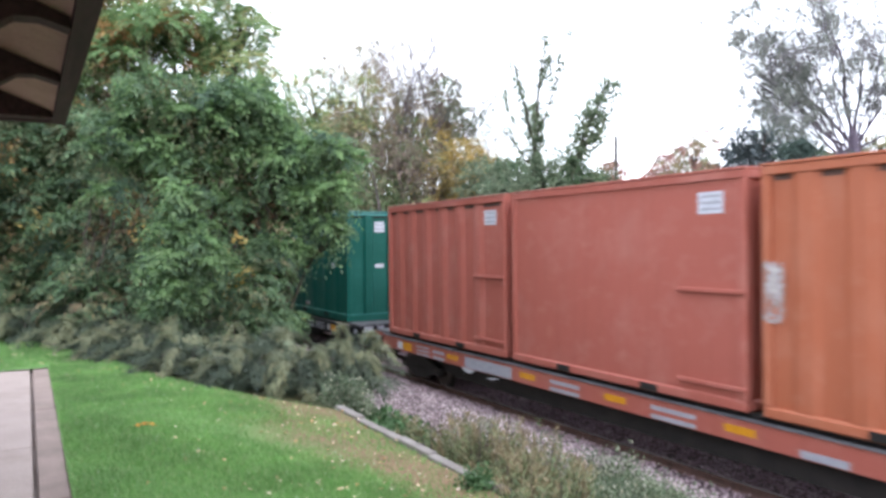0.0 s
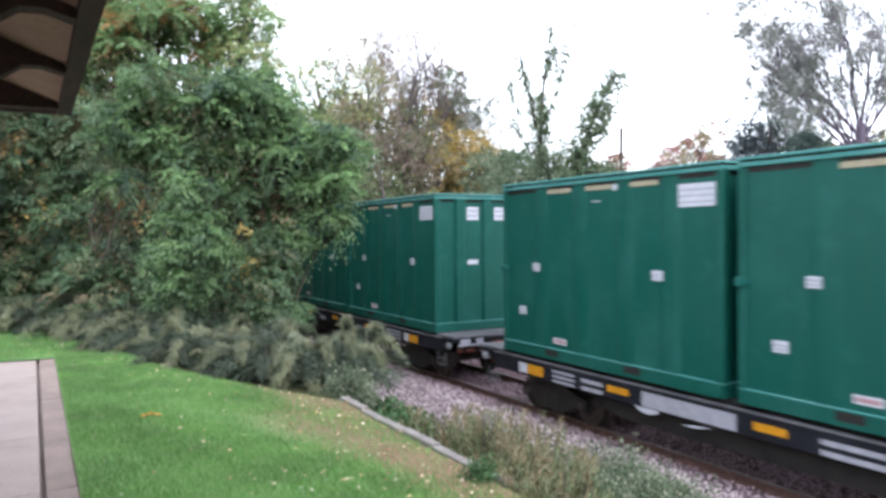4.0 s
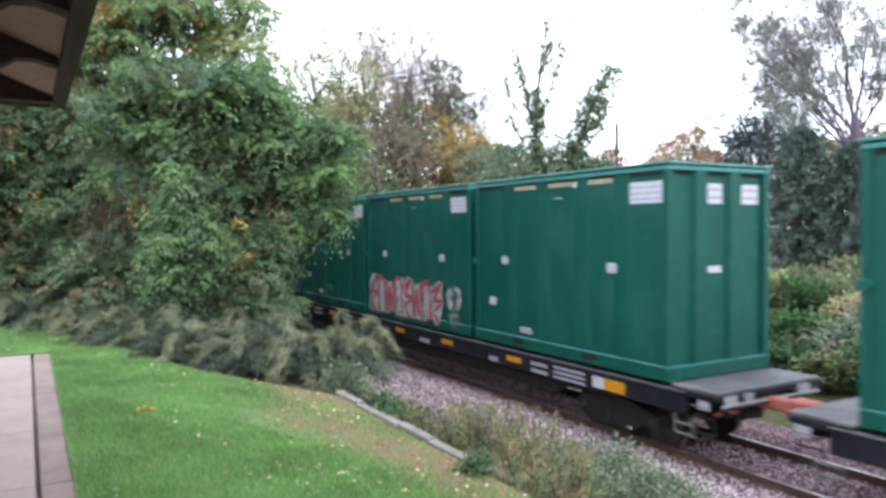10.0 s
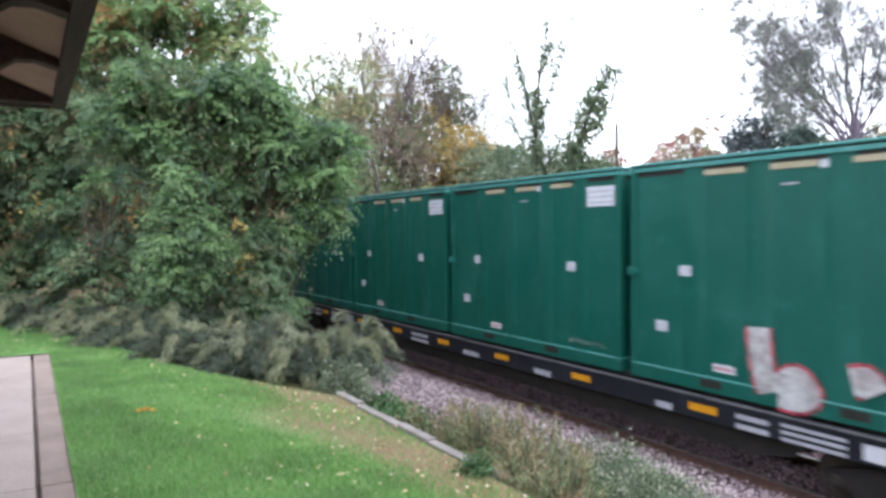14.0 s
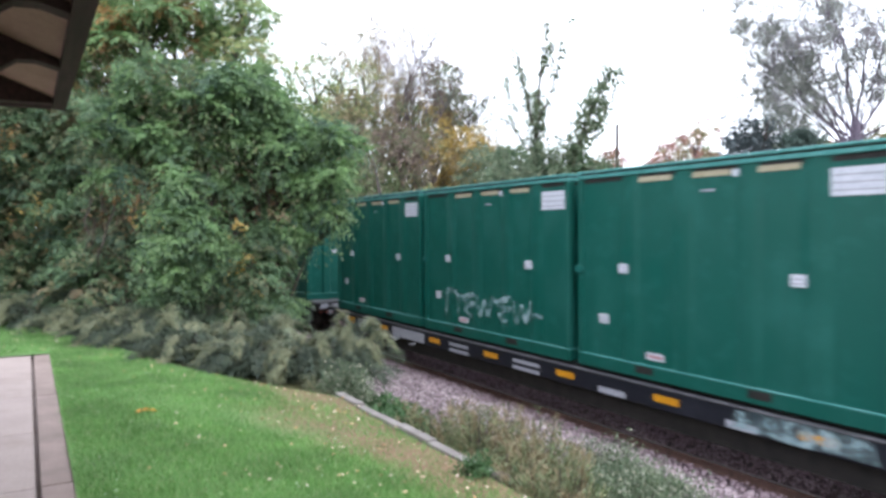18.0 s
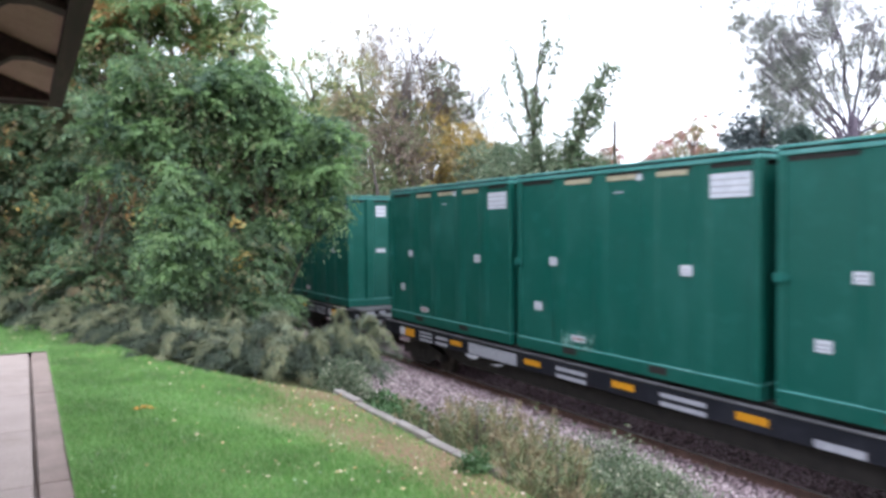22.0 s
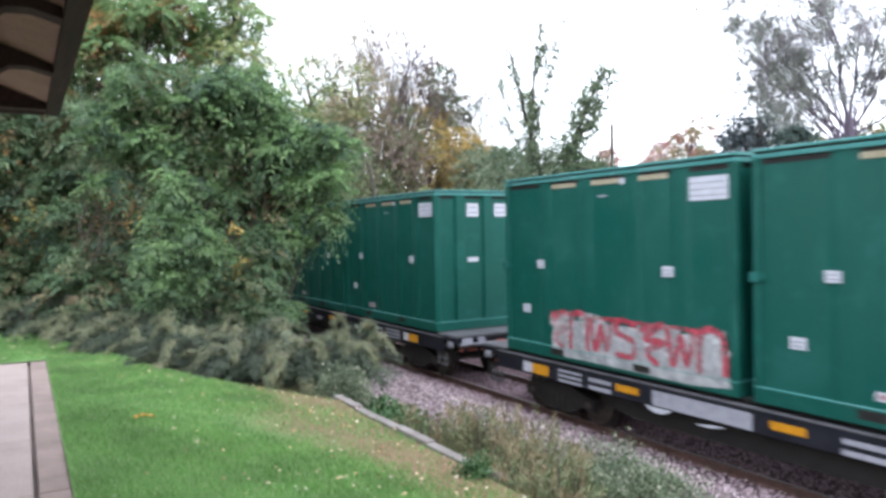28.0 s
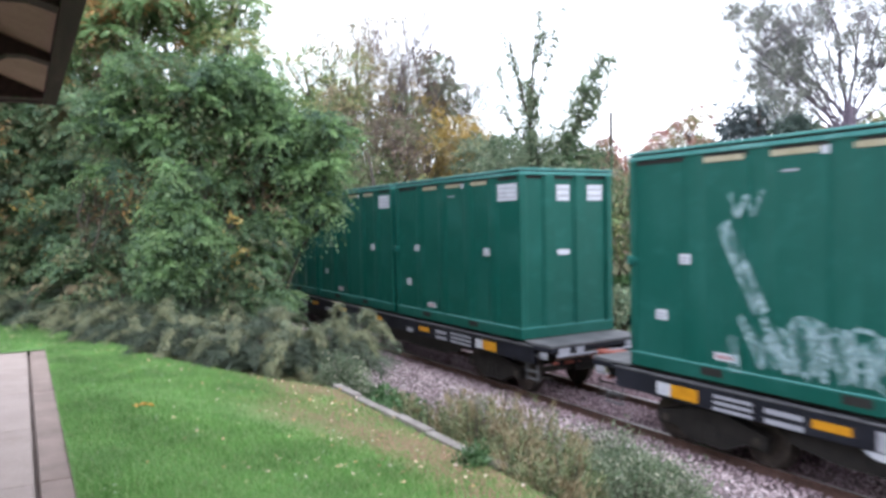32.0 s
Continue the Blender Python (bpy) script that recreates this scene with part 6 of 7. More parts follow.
    for c0, c1, n in ((18.45, 20.4, 1), (13.4, 14.35, 2), (2.05, 3.0, 3), (3.2, 3.75, 2), (22.2, 22.9, 3), (21.4, 22.0, 2), (16.2, 17.1, 2), (5.0, 5.35, 1), (8.2, 8.75, 1), (10.9, 11.6, 1)):
        bm = bmesh.new()
        for k in range(n):
            hh = 0.27 / n if n > 1 else (0.24 if c1 - c0 > 1.5 else 0.09)
            box(bm, x, x + 0.01, c0, c1, z - 0.1 + k * 0.29 / n, z - 0.1 + k * 0.29 / n + hh * 0.55 if n > 1 else z - 0.08 + hh)
        part("lettering_bar", bm, GREY_PRINT, ob, "white stencil lettering")
    # bogies
    for y in (y0 + 2.45, y1 - 2.45):
        bg = part("bogie", boxes((-0.9, 0.9, -0.2, 0.2, 0.36, 0.62), (-0.45, 0.45, -0.45, 0.45, 0.4, 0.5), bevel=0.02), STEEL_DARK, ob, at=(0, y, -0.14))
        for sx in (-1, 1):
            prof = [(-1.05, 0.3), (-1.08, 0.52), (-0.75, 0.6), (-0.3, 0.72), (0.3, 0.72), (0.75, 0.6), (1.08, 0.52), (1.05, 0.3), (0.72, 0.34), (0.36, 0.16), (-0.36, 0.16), (-0.72, 0.34)]
            part("side_frame", prism(bmesh.new(), prof, 0, sx * 1.0 - 0.07, sx * 1.0 + 0.07), STEEL_DARK, bg)
            for e in (-0.16, 0.0, 0.16):
                part("spring", rod(bmesh.new(), (sx * 1.02, e, 0.2), (sx * 1.02, e, 0.5), 0.075, sides=8), STEEL_DARK, bg)
        for e in (-0.89, 0.89):
            bm = bmesh.new()
            rod(bm, (-1.08, 0, 0), (1.08, 0, 0), 0.075, sides=10)
            for sx in (-1, 1):
                rod(bm, (sx * 0.70, 0, 0), (sx * 0.82, 0, 0), 0.42, 0.41, 24)
                rod(bm, (sx * 0.67, 0, 0), (sx * 0.70, 0, 0), 0.455, 0.45, 24)
                rod(bm, (sx * 0.82, 0, 0), (sx * 0.86, 0, 0), 0.16, 0.13, 12)
                for k in range(4):
                    a = math.pi / 2 * k + 0.3
                    rod(bm, (sx * 0.82, 0.27 * math.cos(a), 0.27 * math.sin(a)), (sx * 0.826, 0.27 * math.cos(a), 0.27 * math.sin(a)), 0.05, sides=8)
            part("wheelset", bm, WHEEL, bg, at=(0, e, 0.42))
    part("brake_tank", rod(bmesh.new(), (-0.95, 16.6, 0.52), (-0.95, 17.8, 0.52), 0.17, sides=14), STEEL_DARK, ob)
    for outline in ([(20.0, d - 0.45), (20.58, d - 0.45), (20.5, d - 0.51), (20.38, d - 0.55), (20.2, d - 0.55), (20.08, d - 0.51)], [(18.95, d - 0.5), (19.2, d - 0.52), (19.5, d - 0.565), (19.2, d - 0.56)]):
        part("sill_gusset", prism(bmesh.new(), outline, 0, -HALF - 0.01, -HALF + 0.03), WHITE, ob, "white painted gusset")
    return ob


def strokes(rng, y0, y1, z0, z1, letters, loose=0.35):
    """Letter-like looping strokes that cannot be read, in a box of the container's side."""
    lines = []
    w = (y1 - y0) / letters
    for k in range(letters):
        a = y0 + w * k
        pts = [(a + w * (0.15 + 0.7 * rng.random()), z0 + (z1 - z0) * rng.random()) for _ in range(rng.randint(3, 5))]
        pts = [(a + w * 0.12, z0 + (z1 - z0) * rng.uniform(0, 0.3)), (a + w * 0.2, z1 - (z1 - z0) * rng.uniform(0, 0.2))] + pts
        lines.append(pts)
    return lines


def ribbon(bm, pts, width, x, thick=0.003):
    """A smooth painted stroke of a given width through points (y, z) on the plane at x."""
    p = [Vector((q[0], q[1])) for q in pts]
    fine = []
    for k in range(len(p) - 1):
        a, b = p[k], p[k + 1]
        c = p[k - 1] if k else a
        e = p[k + 2] if k + 2 < len(p) else b
        for s in range(7):
            t = s / 7
            fine.append(0.5 * ((2 * a) + (b - c) * t + (2 * c - 5 * a + 4 * b - e) * t * t + (3 * a - c - 3 * b + e) * t ** 3))
    fine.append(p[-1])
    last = None
    for k, q in enumerate(fine):
        t = (fine[min(k + 1, len(fine) - 1)] - fine[max(k - 1, 0)])
        t = t.normalized() if t.length > 1e-6 else Vector((0, 1))
        n = Vector((-t.y, t.x)) * width * 0.5
        pair = (bm.verts.new((x, q.x + n.x, q.y + n.y)), bm.verts.new((x, q.x - n.x, q.y - n.y)))
        if last:
            bm.faces.new((last[0], pair[0], pair[1], last[1]))
        last = pair


def graffiti(ob, c0, c1, z0, z1, mat, letters, seed, width=0.07, outline=None, label="", drawn=None):
    """Spray paint low on the near side, from c0 to c1 metres behind the container's front."""
    rng = random.Random(seed)
    y0, y1 = -LENGTH / 2 + c0, -LENGTH / 2 + c1
    lines = strokes(rng, y0, y1, z0, z1, letters)
    if drawn:
        lines = [[(-LENGTH / 2 + c, z) for c, z in l] for l in drawn]
    if outline:
        for k, l in enumerate(lines):
            bm = bmesh.new()
            ribbon(bm, l, width * 1.28, -HALF - 0.004 - 0.0003 * k)
            part("graffiti_outline", bm, outline, ob, "red spray-painted outline")
    for k, l in enumerate(lines):
        bm = bmesh.new()
        ribbon(bm, l, width, -HALF - 0.008 - 0.0003 * k)
        part("graffiti_stroke", bm, mat, ob, label or "spray-painted graffiti stroke")


def patch(ob, c0, c1, z0, z1, mat, label, seed=0):
    """An uneven rolled-on or primed patch of paint."""
    rng = random.Random(seed)
    bm = bmesh.new()
    n = 18
    cy, cz = -LENGTH / 2 + (c0 + c1) / 2, (z0 + z1) / 2
    ring = []
    for k in range(n):
        a = 2 * math.pi * k / n
        e = abs(math.cos(a)) ** 0.25 * (1 if math.cos(a) > 0 else -1), abs(math.sin(a)) ** 0.25 * (1 if math.sin(a) > 0 else -1)
        r = rng.uniform(0.86, 1.0)
        ring.append(bm.verts.new((-HALF - 0.003, cy + e[0] * (c1 - c0) / 2 * r, cz + e[1] * (z1 - z0) / 2 * r)))
    bm.faces.new(ring)
    part("paint_patch", bm, mat, ob, label)


# how far the train has come: metres added to a steady 15.15 m/s, at each time
LAG = [(0, 1.72), (1, 1.51), (2, 1.29), (3, 1.09), (6, 0.41), (7, 0.26), (8, 0.16), (9, 0.05), (10, 0.02), (11, -0.04), (12, -0.11), (13, -0.1), (14, -0.2), (17, -0.15), (18, -0.14), (19, -0.12), (20, 0.48), (21, 0.52), (22, 0.62), (23, 0.86), (24, 1.02), (25, 1.26), (28, 2.07), (29, 2.33), (30, 2.57), (31, 2.78), (32, 3.16)]


def front_at(n, t):
    """Where the front of car n's first container is at t seconds."""
    lag = float(np.interp(t, [r[0] for r in LAG], [r[1] for r in LAG]))
    return 8.58 - 15.15 * (t - 10) + lag + n * PITCH - (0.2 if n > 5 else 0.0)  # one coupling runs bunched


FIRST, LAST = -6, 13
green_box = container("waste_container", "tall dark green steel waste container on a flatcar", GREEN, GREEN_RAIL)
orange_box = container("waste_container", "tall orange steel waste container on an orange flatcar", ORANGE, ORANGE, True)
red_box = container("waste_container", "tall red-brown steel waste container on an orange flatcar", RED_BROWN, RED_BROWN, True)
smooth_box = container("waste_container", "tall smooth-sided red-brown steel waste container on an orange flatcar", RED_BROWN, RED_BROWN, True, False)
black_car = flatcar("long black steel container flatcar on the track", BLACK)
orange_car = flatcar("long orange steel container flatcar on the track", RED_BROWN)
cars, loads = {}, {}
for n in range(FIRST, LAST + 1):
    src = orange_car if n == FIRST else black_car
    y = front_at(n, 0)
    car = src if n in (FIRST, FIRST + 1) else copy_thing(src, pose(TRACK_X, y, 0))
    car.location = (TRACK_X, y, 0)
    cars[n] = tagged(car, group="flatcars of the train")
    for k in range(4):
        m = pose(TRACK_X, y + LENGTH / 2 + k * STEP, DECK_Z)
        if n == FIRST:
            b = {1: orange_box, 2: smooth_box, 3: red_box}.get(k) or copy_thing(orange_box, m)
        else:
            b = green_box if (n, k) == (FIRST + 1, 0) else copy_thing(green_box, m)
        b.matrix_basis = m
        loads[n, k] = tagged(b, group="containers of the train")

GLYPHS = {  # loose strokes in a unit box that spell nothing
    "z": [[(0.05, 0.75), (0.9, 0.98), (0.25, 0.6), (0.95, 0.55), (0.3, 0.3), (0.75, 0.02)]],
    "s": [[(0.9, 0.85), (0.3, 0.95), (0.15, 0.65), (0.8, 0.45), (0.75, 0.1), (0.05, 0.1)]],
    "e": [[(0.05, 0.95), (0.95, 0.85)], [(0.1, 0.55), (0.9, 0.62)], [(0.05, 0.1), (0.85, 0.22)]],
    "n": [[(0.1, 0.0), (0.15, 0.85), (0.5, 1.0), (0.85, 0.8), (0.9, 0.05)]],
    "o": [[(0.5, 0.95), (0.1, 0.6), (0.35, 0.1), (0.85, 0.3), (0.8, 0.8), (0.45, 0.9)]],
    "w": [[(0.05, 0.9), (0.25, 0.1), (0.5, 0.75), (0.7, 0.15), (0.95, 0.95)]],
    "h": [[(0.15, 0.95), (0.2, 0.05)], [(0.2, 0.45), (0.6, 0.6), (0.85, 0.35), (0.8, 0.0)]],
    "l": [[(0.4, 1.0), (0.5, 0.5), (0.55, 0.0)]],
    "7": [[(0.05, 0.85), (0.9, 0.95), (0.55, 0.5), (0.45, 0.0)]],
    "2": [[(0.1, 0.9), (0.65, 0.95), (0.7, 0.6), (0.3, 0.12)], [(0.15, 0.08), (1.0, 0.1)]],
    "d": [[(0.1, 0.98), (0.35, 0.1), (0.6, 0.05)], [(0.05, 0.95), (0.7, 0.85), (0.95, 0.5), (0.5, 0.1)]],
    "+": [[(0.45, 1.0), (0.55, 0.3), (0.3, 0.05)], [(0.05, 0.6), (0.5, 0.68), (1.0, 0.6)], [(0.1, 0.2), (0.75, 0.3)]],
    "-": [[(0.0, 0.5), (0.5, 0.62), (1.0, 0.45)]],
    "/": [[(0.0, 0.0), (0.45, 0.5), (1.0, 1.0)]],
    "\\": [[(0.0, 1.0), (0.45, 0.55), (1.0, 0.0)]],
}


def spray_tag(n, k, c0, c1, z0, z1, mat, width, marks):
    """Sprayed strokes on container k of car n, from c0 to c1 behind its front and z0 to z1 above its base."""
    step = (c1 - c0) / len(marks)
    lines = []
    for i, g in enumerate(marks):
        for stroke in GLYPHS[g]:
            lines.append([(c1 - step * (i + u), z0 + (z1 - z0) * v) for u, v in stroke])
    graffiti(loads[n, k], c0, c1, z0, z1, mat, 1, 1, width, None, "", lines)


def sill_spray(n, c0, c1, mat, seed):
    """A thin uneven spray of paint on the side sill of car n."""
    rng = random.Random(seed)
    bm = bmesh.new()
    x, d = -HALF - 0.027, DECK_Z
    ring = [(c0, d - 0.42), (c1, d - 0.43), (c1 - 0.05, d - 0.13), (c0 + 0.1, d - 0.12)]
    pts = []
    for k in range(4):
        p, q = ring[k], ring[(k + 1) % 4]
        for t in (0.0, 0.25, 0.5, 0.75):
            pts.append((p[0] + (q[0] - p[0]) * t + rng.uniform(-0.06, 0.06), min(d - 0.11, max(d - 0.445, p[1] + (q[1] - p[1]) * t + rng.uniform(-0.05, 0.05)))))
    bm.faces.new([bm.verts.new((x, *p)) for p in pts])
    part("sill_graffiti", bm, mat, cars[n], "smeared spray paint on the sill")


spray_tag(-1, 3, 1.25, 3.87, 0.05, 1.10, GREY_TAG, 0.05, 'noe')
spray_tag(-4, 1, 1.17, 2.62, 0.23, 1.08, PALE_TAG, 0.11, 'zs')
spray_tag(-4, 0, 2.33, 3.51, 0.32, 1.08, PALE_TAG, 0.09, 'ze')
spray_tag(-4, 0, 0.69, 1.05, 0.06, 0.78, WHITE_TAG, 0.12, 'o')
spray_tag(-4, 1, 1.58, 2.23, 1.32, 1.75, FAINT_TAG, 0.1, 'e')
spray_tag(-4, 1, 5.02, 5.86, 0.53, 0.67, RED_TAG, 0.05, '-')
spray_tag(-5, 3, 2.43, 3.62, 0.33, 0.99, PALE_TAG, 0.16, 'z')
spray_tag(-5, 3, 1.60, 2.56, 0.40, 0.74, PALE_TAG, 0.08, 's')
spray_tag(1, 3, 4.98, 5.73, 0.29, 0.85, WHITE_TAG, 0.1, 'z')
spray_tag(1, 3, 3.82, 4.63, 0.39, 0.88, WHITE_TAG, 0.12, 'z')
spray_tag(1, 3, 2.64, 3.51, 0.29, 0.84, WHITE_TAG, 0.13, 'z')
spray_tag(1, 3, 1.46, 2.37, 0.29, 0.86, WHITE_TAG, 0.14, 's')
spray_tag(1, 3, 0.21, 1.10, 0.17, 0.92, WHITE_TAG, 0.16, 'e')
spray_tag(4, 2, 1.20, 4.86, 0.52, 1.11, PALE_TAG, 0.09, 'nzwzw')
spray_tag(4, 2, 0.83, 1.28, 0.71, 0.84, PALE_TAG, 0.08, '-')
spray_tag(7, 3, 3.53, 3.91, 0.32, 0.94, PALE_TAG, 0.08, 'l')
spray_tag(7, 3, 2.69, 3.40, 0.25, 1.06, PALE_TAG, 0.2, 'n')
spray_tag(7, 3, 1.54, 2.32, 0.24, 0.89, PALE_TAG, 0.14, 'z')
spray_tag(7, 3, 0.53, 1.07, 0.37, 0.52, FAINT_TAG, 0.1, '-')
spray_tag(7, 2, 5.13, 5.64, 0.32, 0.78, FAINT_TAG, 0.09, '7')
spray_tag(7, 2, 3.95, 4.50, 0.44, 0.84, PALE_TAG, 0.08, '7')
spray_tag(7, 2, 2.84, 3.41, 0.38, 0.83, PALE_TAG, 0.08, '2')
spray_tag(7, 2, 1.79, 2.30, 0.30, 0.80, PALE_TAG, 0.08, 'd')
spray_tag(7, 2, 0.32, 0.94, 0.41, 0.79, PALE_TAG, 0.07, '+')
spray_tag(8, 0, 3.75, 5.54, 0.08, 0.95, FAINT_TAG, 0.11, 'non')
spray_tag(8, 0, 2.1, 3.9, 0.05, 0.85, FAINT_TAG, 0.11, 'sno')
spray_tag(8, 0, 3.7, 5.5, 0.25, 1.0, PALE_TAG, 0.06, 'wdn')
spray_tag(8, 0, 2.0, 3.8, 0.2, 0.9, PALE_TAG, 0.06, 'ozd')
spray_tag(8, 2, 1.32, 2.39, 0.36, 0.92, FAINT_TAG, 0.1, 'z')
spray_tag(10, 3, 5.16, 5.74, 0.26, 0.76, FAINT_TAG, 0.08, '7')
spray_tag(10, 3, 4.08, 4.57, 0.32, 0.79, PALE_TAG, 0.08, '7')
spray_tag(10, 3, 2.99, 3.52, 0.31, 0.81, PALE_TAG, 0.07, '2')
spray_tag(10, 3, 1.77, 2.37, 0.33, 0.81, PALE_TAG, 0.07, 'd')
spray_tag(10, 3, 0.32, 1.06, 0.40, 0.98, PALE_TAG, 0.07, '+')
spray_tag(11, 0, 4.80, 5.71, 0.30, 1.01, PALE_TAG, 0.08, 'd')
spray_tag(10, 2, 2.66, 3.54, 0.32, 0.73, PALE_TAG, 0.09, 'z')
spray_tag(10, 2, 1.52, 2.33, 0.43, 0.81, PALE_TAG, 0.09, 'e')
spray_tag(10, 2, 0.32, 1.08, 0.39, 0.99, PALE_TAG, 0.1, 'h')
spray_tag(11, 2, 1.49, 3.65, 0.05, 1.02, PALE_TAG, 0.055, 'sho')
spray_tag(11, 2, 0.19, 1.20, 0.37, 0.78, YELLOW_TAG, 0.09, 'e')
spray_tag(11, 1, 2.65, 3.22, 0.47, 1.04, FAINT_TAG, 0.12, 'z')
spray_tag(11, 2, 5.07, 5.69, 0.28, 0.86, GREY_TAG, 0.1, 'z')
spray_tag(11, 3, 1.55, 2.97, 0.48, 1.14, PALE_TAG, 0.06, 'no')
spray_tag(11, 0, 5.38, 5.76, 0.41, 0.84, WHITE_TAG, 0.16, 'z')
spray_tag(11, 3, 3.35, 4.01, 1.14, 2.44, PALE_TAG, 0.27, '\\')
spray_tag(11, 3, 3.68, 3.98, 0.21, 0.75, PALE_TAG, 0.2, 'l')
spray_tag(11, 3, 1.71, 3.72, 0.34, 1.09, PALE_TAG, 0.15, '\\\\n\\h')
spray_tag(11, 3, 0.9, 3.5, 0.3, 1.0, PALE_TAG, 0.12, 'wznz/')
spray_tag(11, 3, 3.3, 3.9, 2.5, 2.95, PALE_TAG, 0.08, 'w')
spray_tag(3, 3, 5.27, 5.87, 0.40, 0.78, PALE_TAG, 0.1, '7')
spray_tag(3, 3, 4.86, 5.57, 0.24, 0.90, PALE_TAG, 0.15, 'wl')

patch(loads[-1, 2], 2.57, 3.41, 0.28, 0.77, WHITE_TAG, "uneven rolled-on paint patch", 49)
patch(loads[-1, 2], 1.46, 2.24, 0.22, 0.91, WHITE_TAG, "uneven rolled-on paint patch", 50)
patch(loads[-1, 2], 0.16, 1.07, 0.24, 0.87, WHITE_TAG, "uneven rolled-on paint patch", 51)
patch(loads[0, 2], 2.71, 3.36, 0.42, 0.70, TEAL_TAG, "uneven rolled-on paint patch", 52)
patch(loads[-2, 1], 1.77, 2.04, 0.48, 0.75, FAINT_TAG, "uneven rolled-on paint patch", 53)
patch(loads[-2, 1], 0.40, 0.93, 0.42, 0.77, FAINT_TAG, "uneven rolled-on paint patch", 54)
patch(loads[-3, 3], 1.56, 2.17, 0.40, 0.66, FAINT_TAG, "uneven rolled-on paint patch", 55)
patch(loads[-3, 3], 0.54, 0.98, 0.35, 0.64, FAINT_TAG, "uneven rolled-on paint patch", 56)
patch(loads[11, 0], 2.25, 3.53, 0.18, 1.08, GREY_TAG, "uneven rolled-on paint patch", 57)
sill_spray(-5, 15.75, 17.38, PURPLE_TAG, 58)
sill_spray(-5, 14.21, 15.75, PALE_TAG, 59)
sill_spray(4, 6.47, 8.69, PALE_TAG, 60)
sill_spray(11, 10.32, 12.25, WHITE_TAG, 61)
sill_spray(11, 8.79, 9.54, WHITE_TAG, 62)
sill_spray(11, 7.66, 8.15, WHITE_TAG, 63)
sill_spray(11, 5.57, 6.22, WHITE_TAG, 64)
sill_spray(8, 4.98, 6.88, PURPLE_TAG, 65)

spray_tag(-3, 3, 4.0, 4.8, 0.3, 0.45, RED_TAG, 0.06, "-")
spray_tag(0, 1, 1.3, 5.8, 0.12, 1.15, WHITE_TAG, 0.26, "nlznlz")
spray_tag(0, 1, 1.3, 5.8, 0.1, 1.2, RED_TAG, 0.12, "znwnzwnz")
spray_tag(0, 1, 0.4, 1.05, 0.6, 1.1, WHITE_TAG, 0.24, "o")
spray_tag(0, 1, 0.45, 1.0, 0.15, 0.45, GREY_TAG, 0.14, "z")
spray_tag(2, 1, 0.4, 1.4, 0.3, 0.5, GREY_TAG, 0.06, "--")
spray_tag(3, 2, 0.6, 4.6, 0.2, 0.7, FAINT_TAG, 0.07, "nowsh")
spray_tag(6, 1, 2.5, 3.9, 0.2, 0.7, FAINT_TAG, 0.1, "zsh")
spray_tag(6, 2, 3.5, 4.5, 0.2, 0.55, FAINT_TAG, 0.1, "we")
spray_tag(9, 3, 0.15, 4.5, 0.3, 0.9, WHITE_TAG, 0.2, "znwsz")
spray_tag(9, 3, 0.15, 4.5, 0.25, 0.98, RED_TAG, 0.11, "znwszwn")
spray_tag(9, 3, 0.3, 4.4, 0.86, 0.98, RED_TAG, 0.07, "---")
patch(loads[11, 0], 0.3, 1.3, 0.25, 0.65, GREY_TAG, "faded grey paint patch", 71)
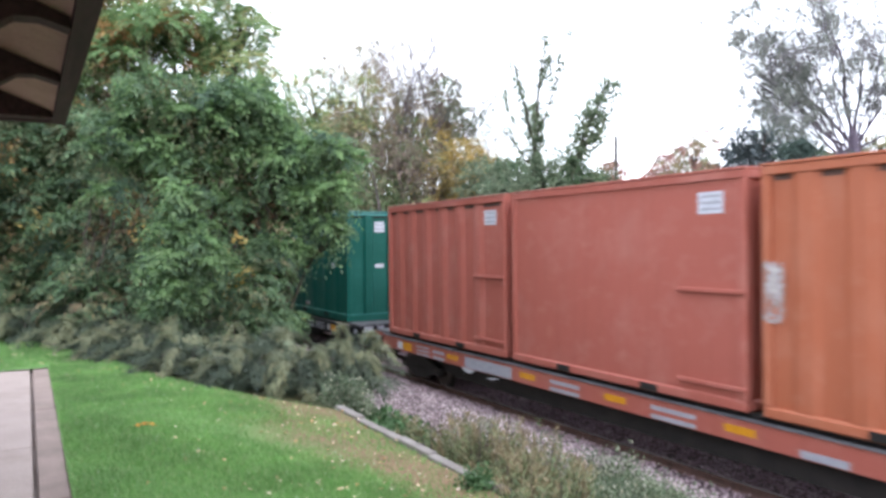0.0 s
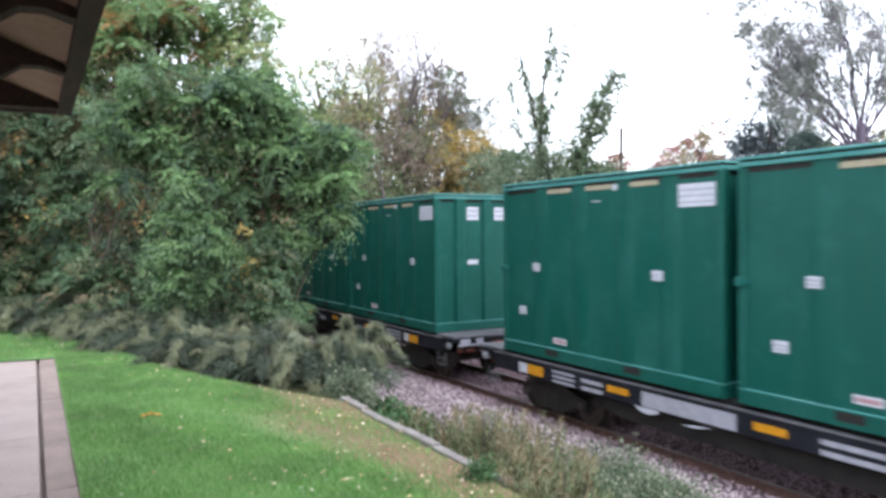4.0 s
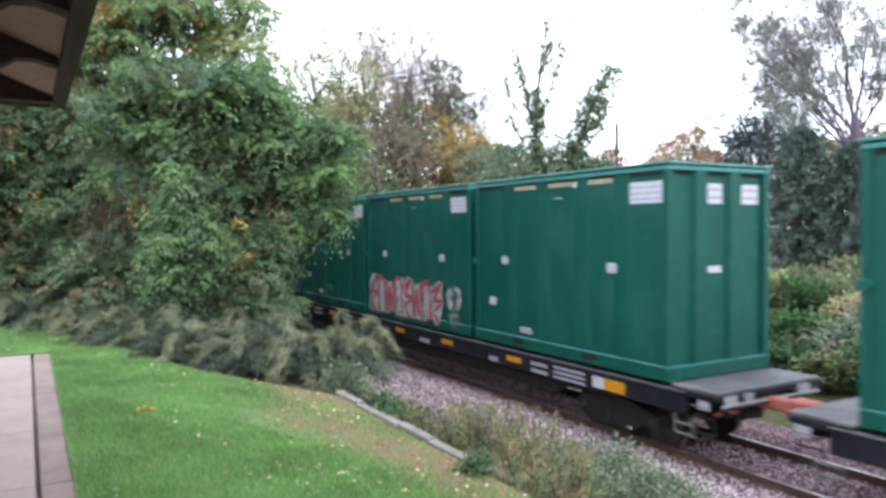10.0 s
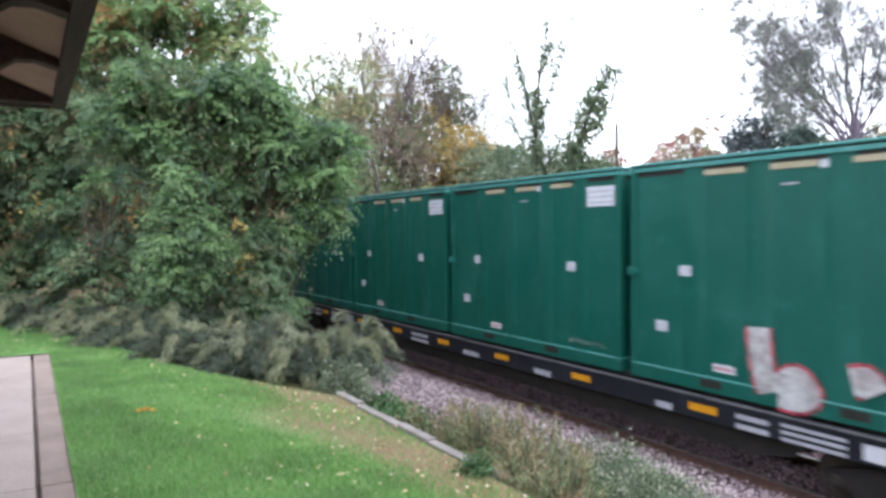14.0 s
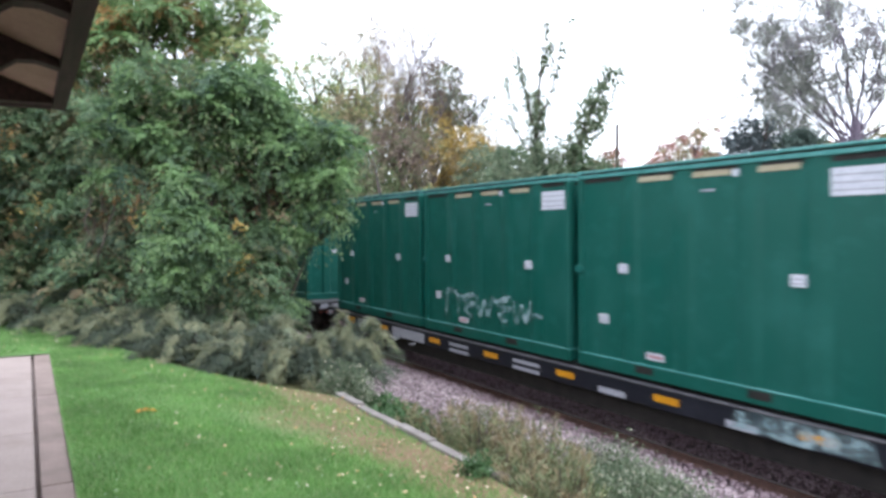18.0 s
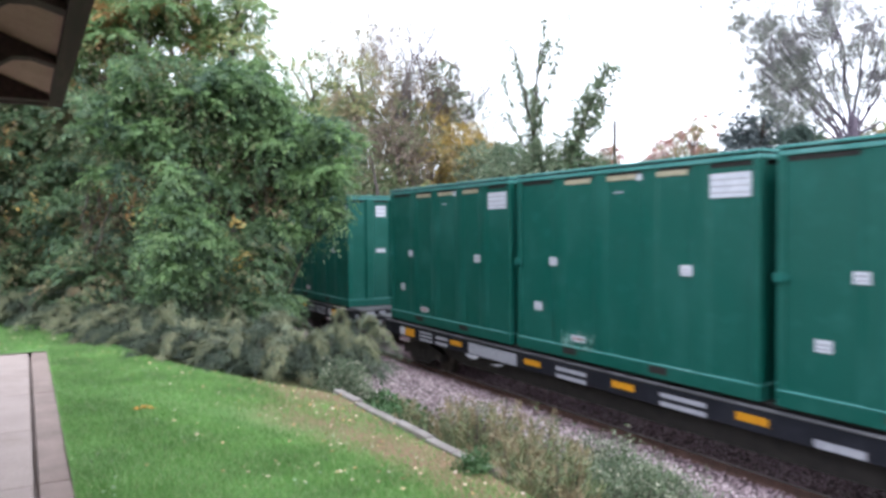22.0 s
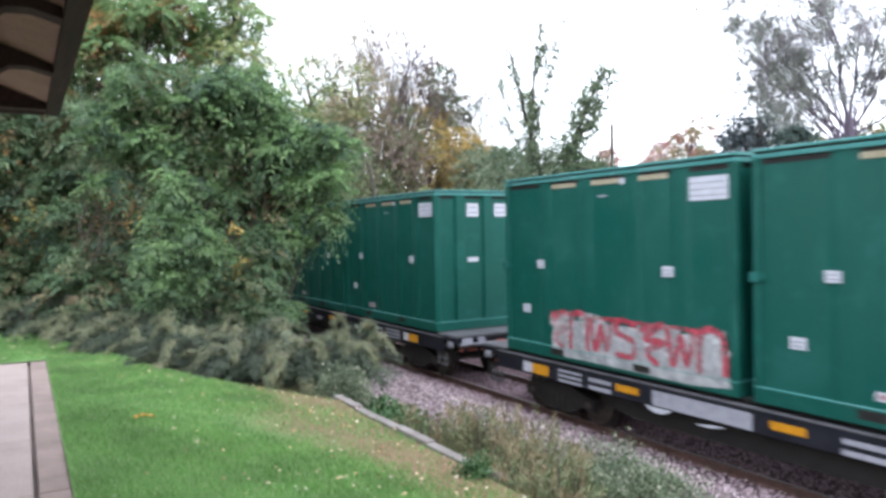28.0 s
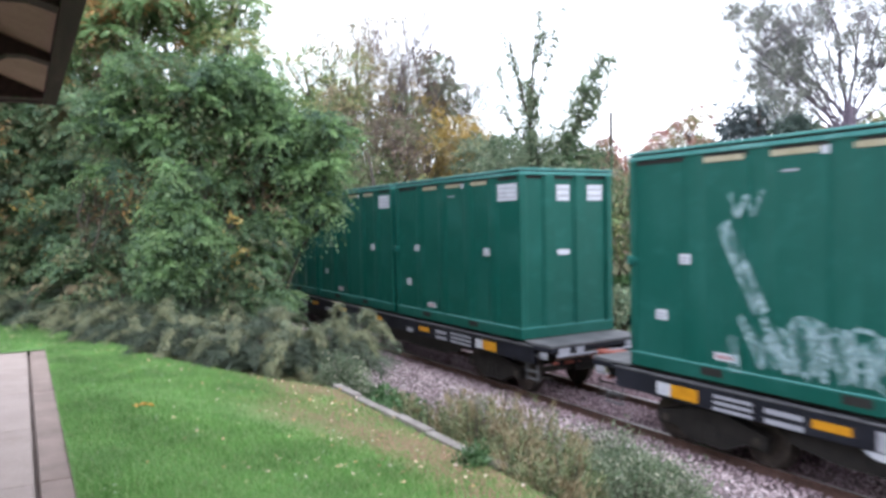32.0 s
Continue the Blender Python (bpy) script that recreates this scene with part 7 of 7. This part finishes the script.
for n, k, c0, c1, z0, z1 in ((-5, 1, 5.72, 5.93, 0.1, 1.9), (-5, 2, 5.72, 5.93, 0.1, 1.75), (-5, 2, 5.0, 5.7, 0.02, 0.22), (-5, 0, 5.72, 5.93, 0.2, 0.9)):
    patch(loads[n, k], c0, c1, z0, z1, CREAM_PATCH, "bare cream primer patch", int(c0 * 10) + k)
patch(loads[-6, 1], 5.6, 5.95, 1.35, 2.3, WHITE_TAG, "white painted patch", 72)
patch(loads[9, 3], 0.05, 4.45, 0.02, 0.86, SILVER_TAG, "silver spray paint under the graffiti", 74)
patch(loads[0, 1], 1.2, 5.85, 0.08, 1.1, SILVER_TAG, "silver spray paint under the graffiti", 75)
part("paint_patch", boxes((HALF - 0.4, HALF - 0.05, -LENGTH / 2 - 0.004, -LENGTH / 2 + 0.02, 0.05, 0.75)), CREAM_PATCH, loads[-5, 0], "bare cream primer patch")
graffiti(loads[2, 0], 0, 1, 0, 1, SILVER_TAG, 2, 90, 0.36, RED_TAG, "", [[(3.38, 1.12), (3.34, 0.65), (3.2, 0.2)], [(3.1, 0.26), (2.8, 0.46), (2.6, 0.3), (2.75, 0.2), (3.05, 0.2)], [(2.0, 0.56), (1.8, 0.6), (1.7, 0.45)]])


def motions():
    """The train rolls past; its wheels turn while they are in sight."""
    times = [r[0] for r in LAG]
    for n, car in cars.items():
        walk(car, [(t, pose(TRACK_X, front_at(n, t), 0)) for t in times])
        for k in range(4):
            walk(loads[n, k], [(t, pose(TRACK_X, front_at(n, t) + LENGTH / 2 + k * STEP, DECK_Z)) for t in times])
        for bg in car.children:
            if not bg.name.startswith("bogie"):
                continue
            for ws in bg.children:
                if not ws.name.startswith("wheelset"):
                    continue
                off = bg.location.y + ws.location.y
                y, z = ws.location.y, ws.location.z
                mid = 10 + (8.58 + n * PITCH + off - 17) / 15.15
                seen = [f / FPS for f in range(960) if abs(f / FPS - mid) < 1.15]
                rows = [(t, pose(0, y, z, math.degrees((front_at(n, t) + off) / 0.42))) for t in seen]
                if not rows:
                    rows = [(0, pose(0, y, z)), (32, pose(0, y, z))]
                if rows[0][0] > 0:
                    rows.insert(0, (0, rows[0][1]))
                if rows[-1][0] < 32:
                    rows.append((32, rows[-1][1]))
                walk(ws, rows)


motions()
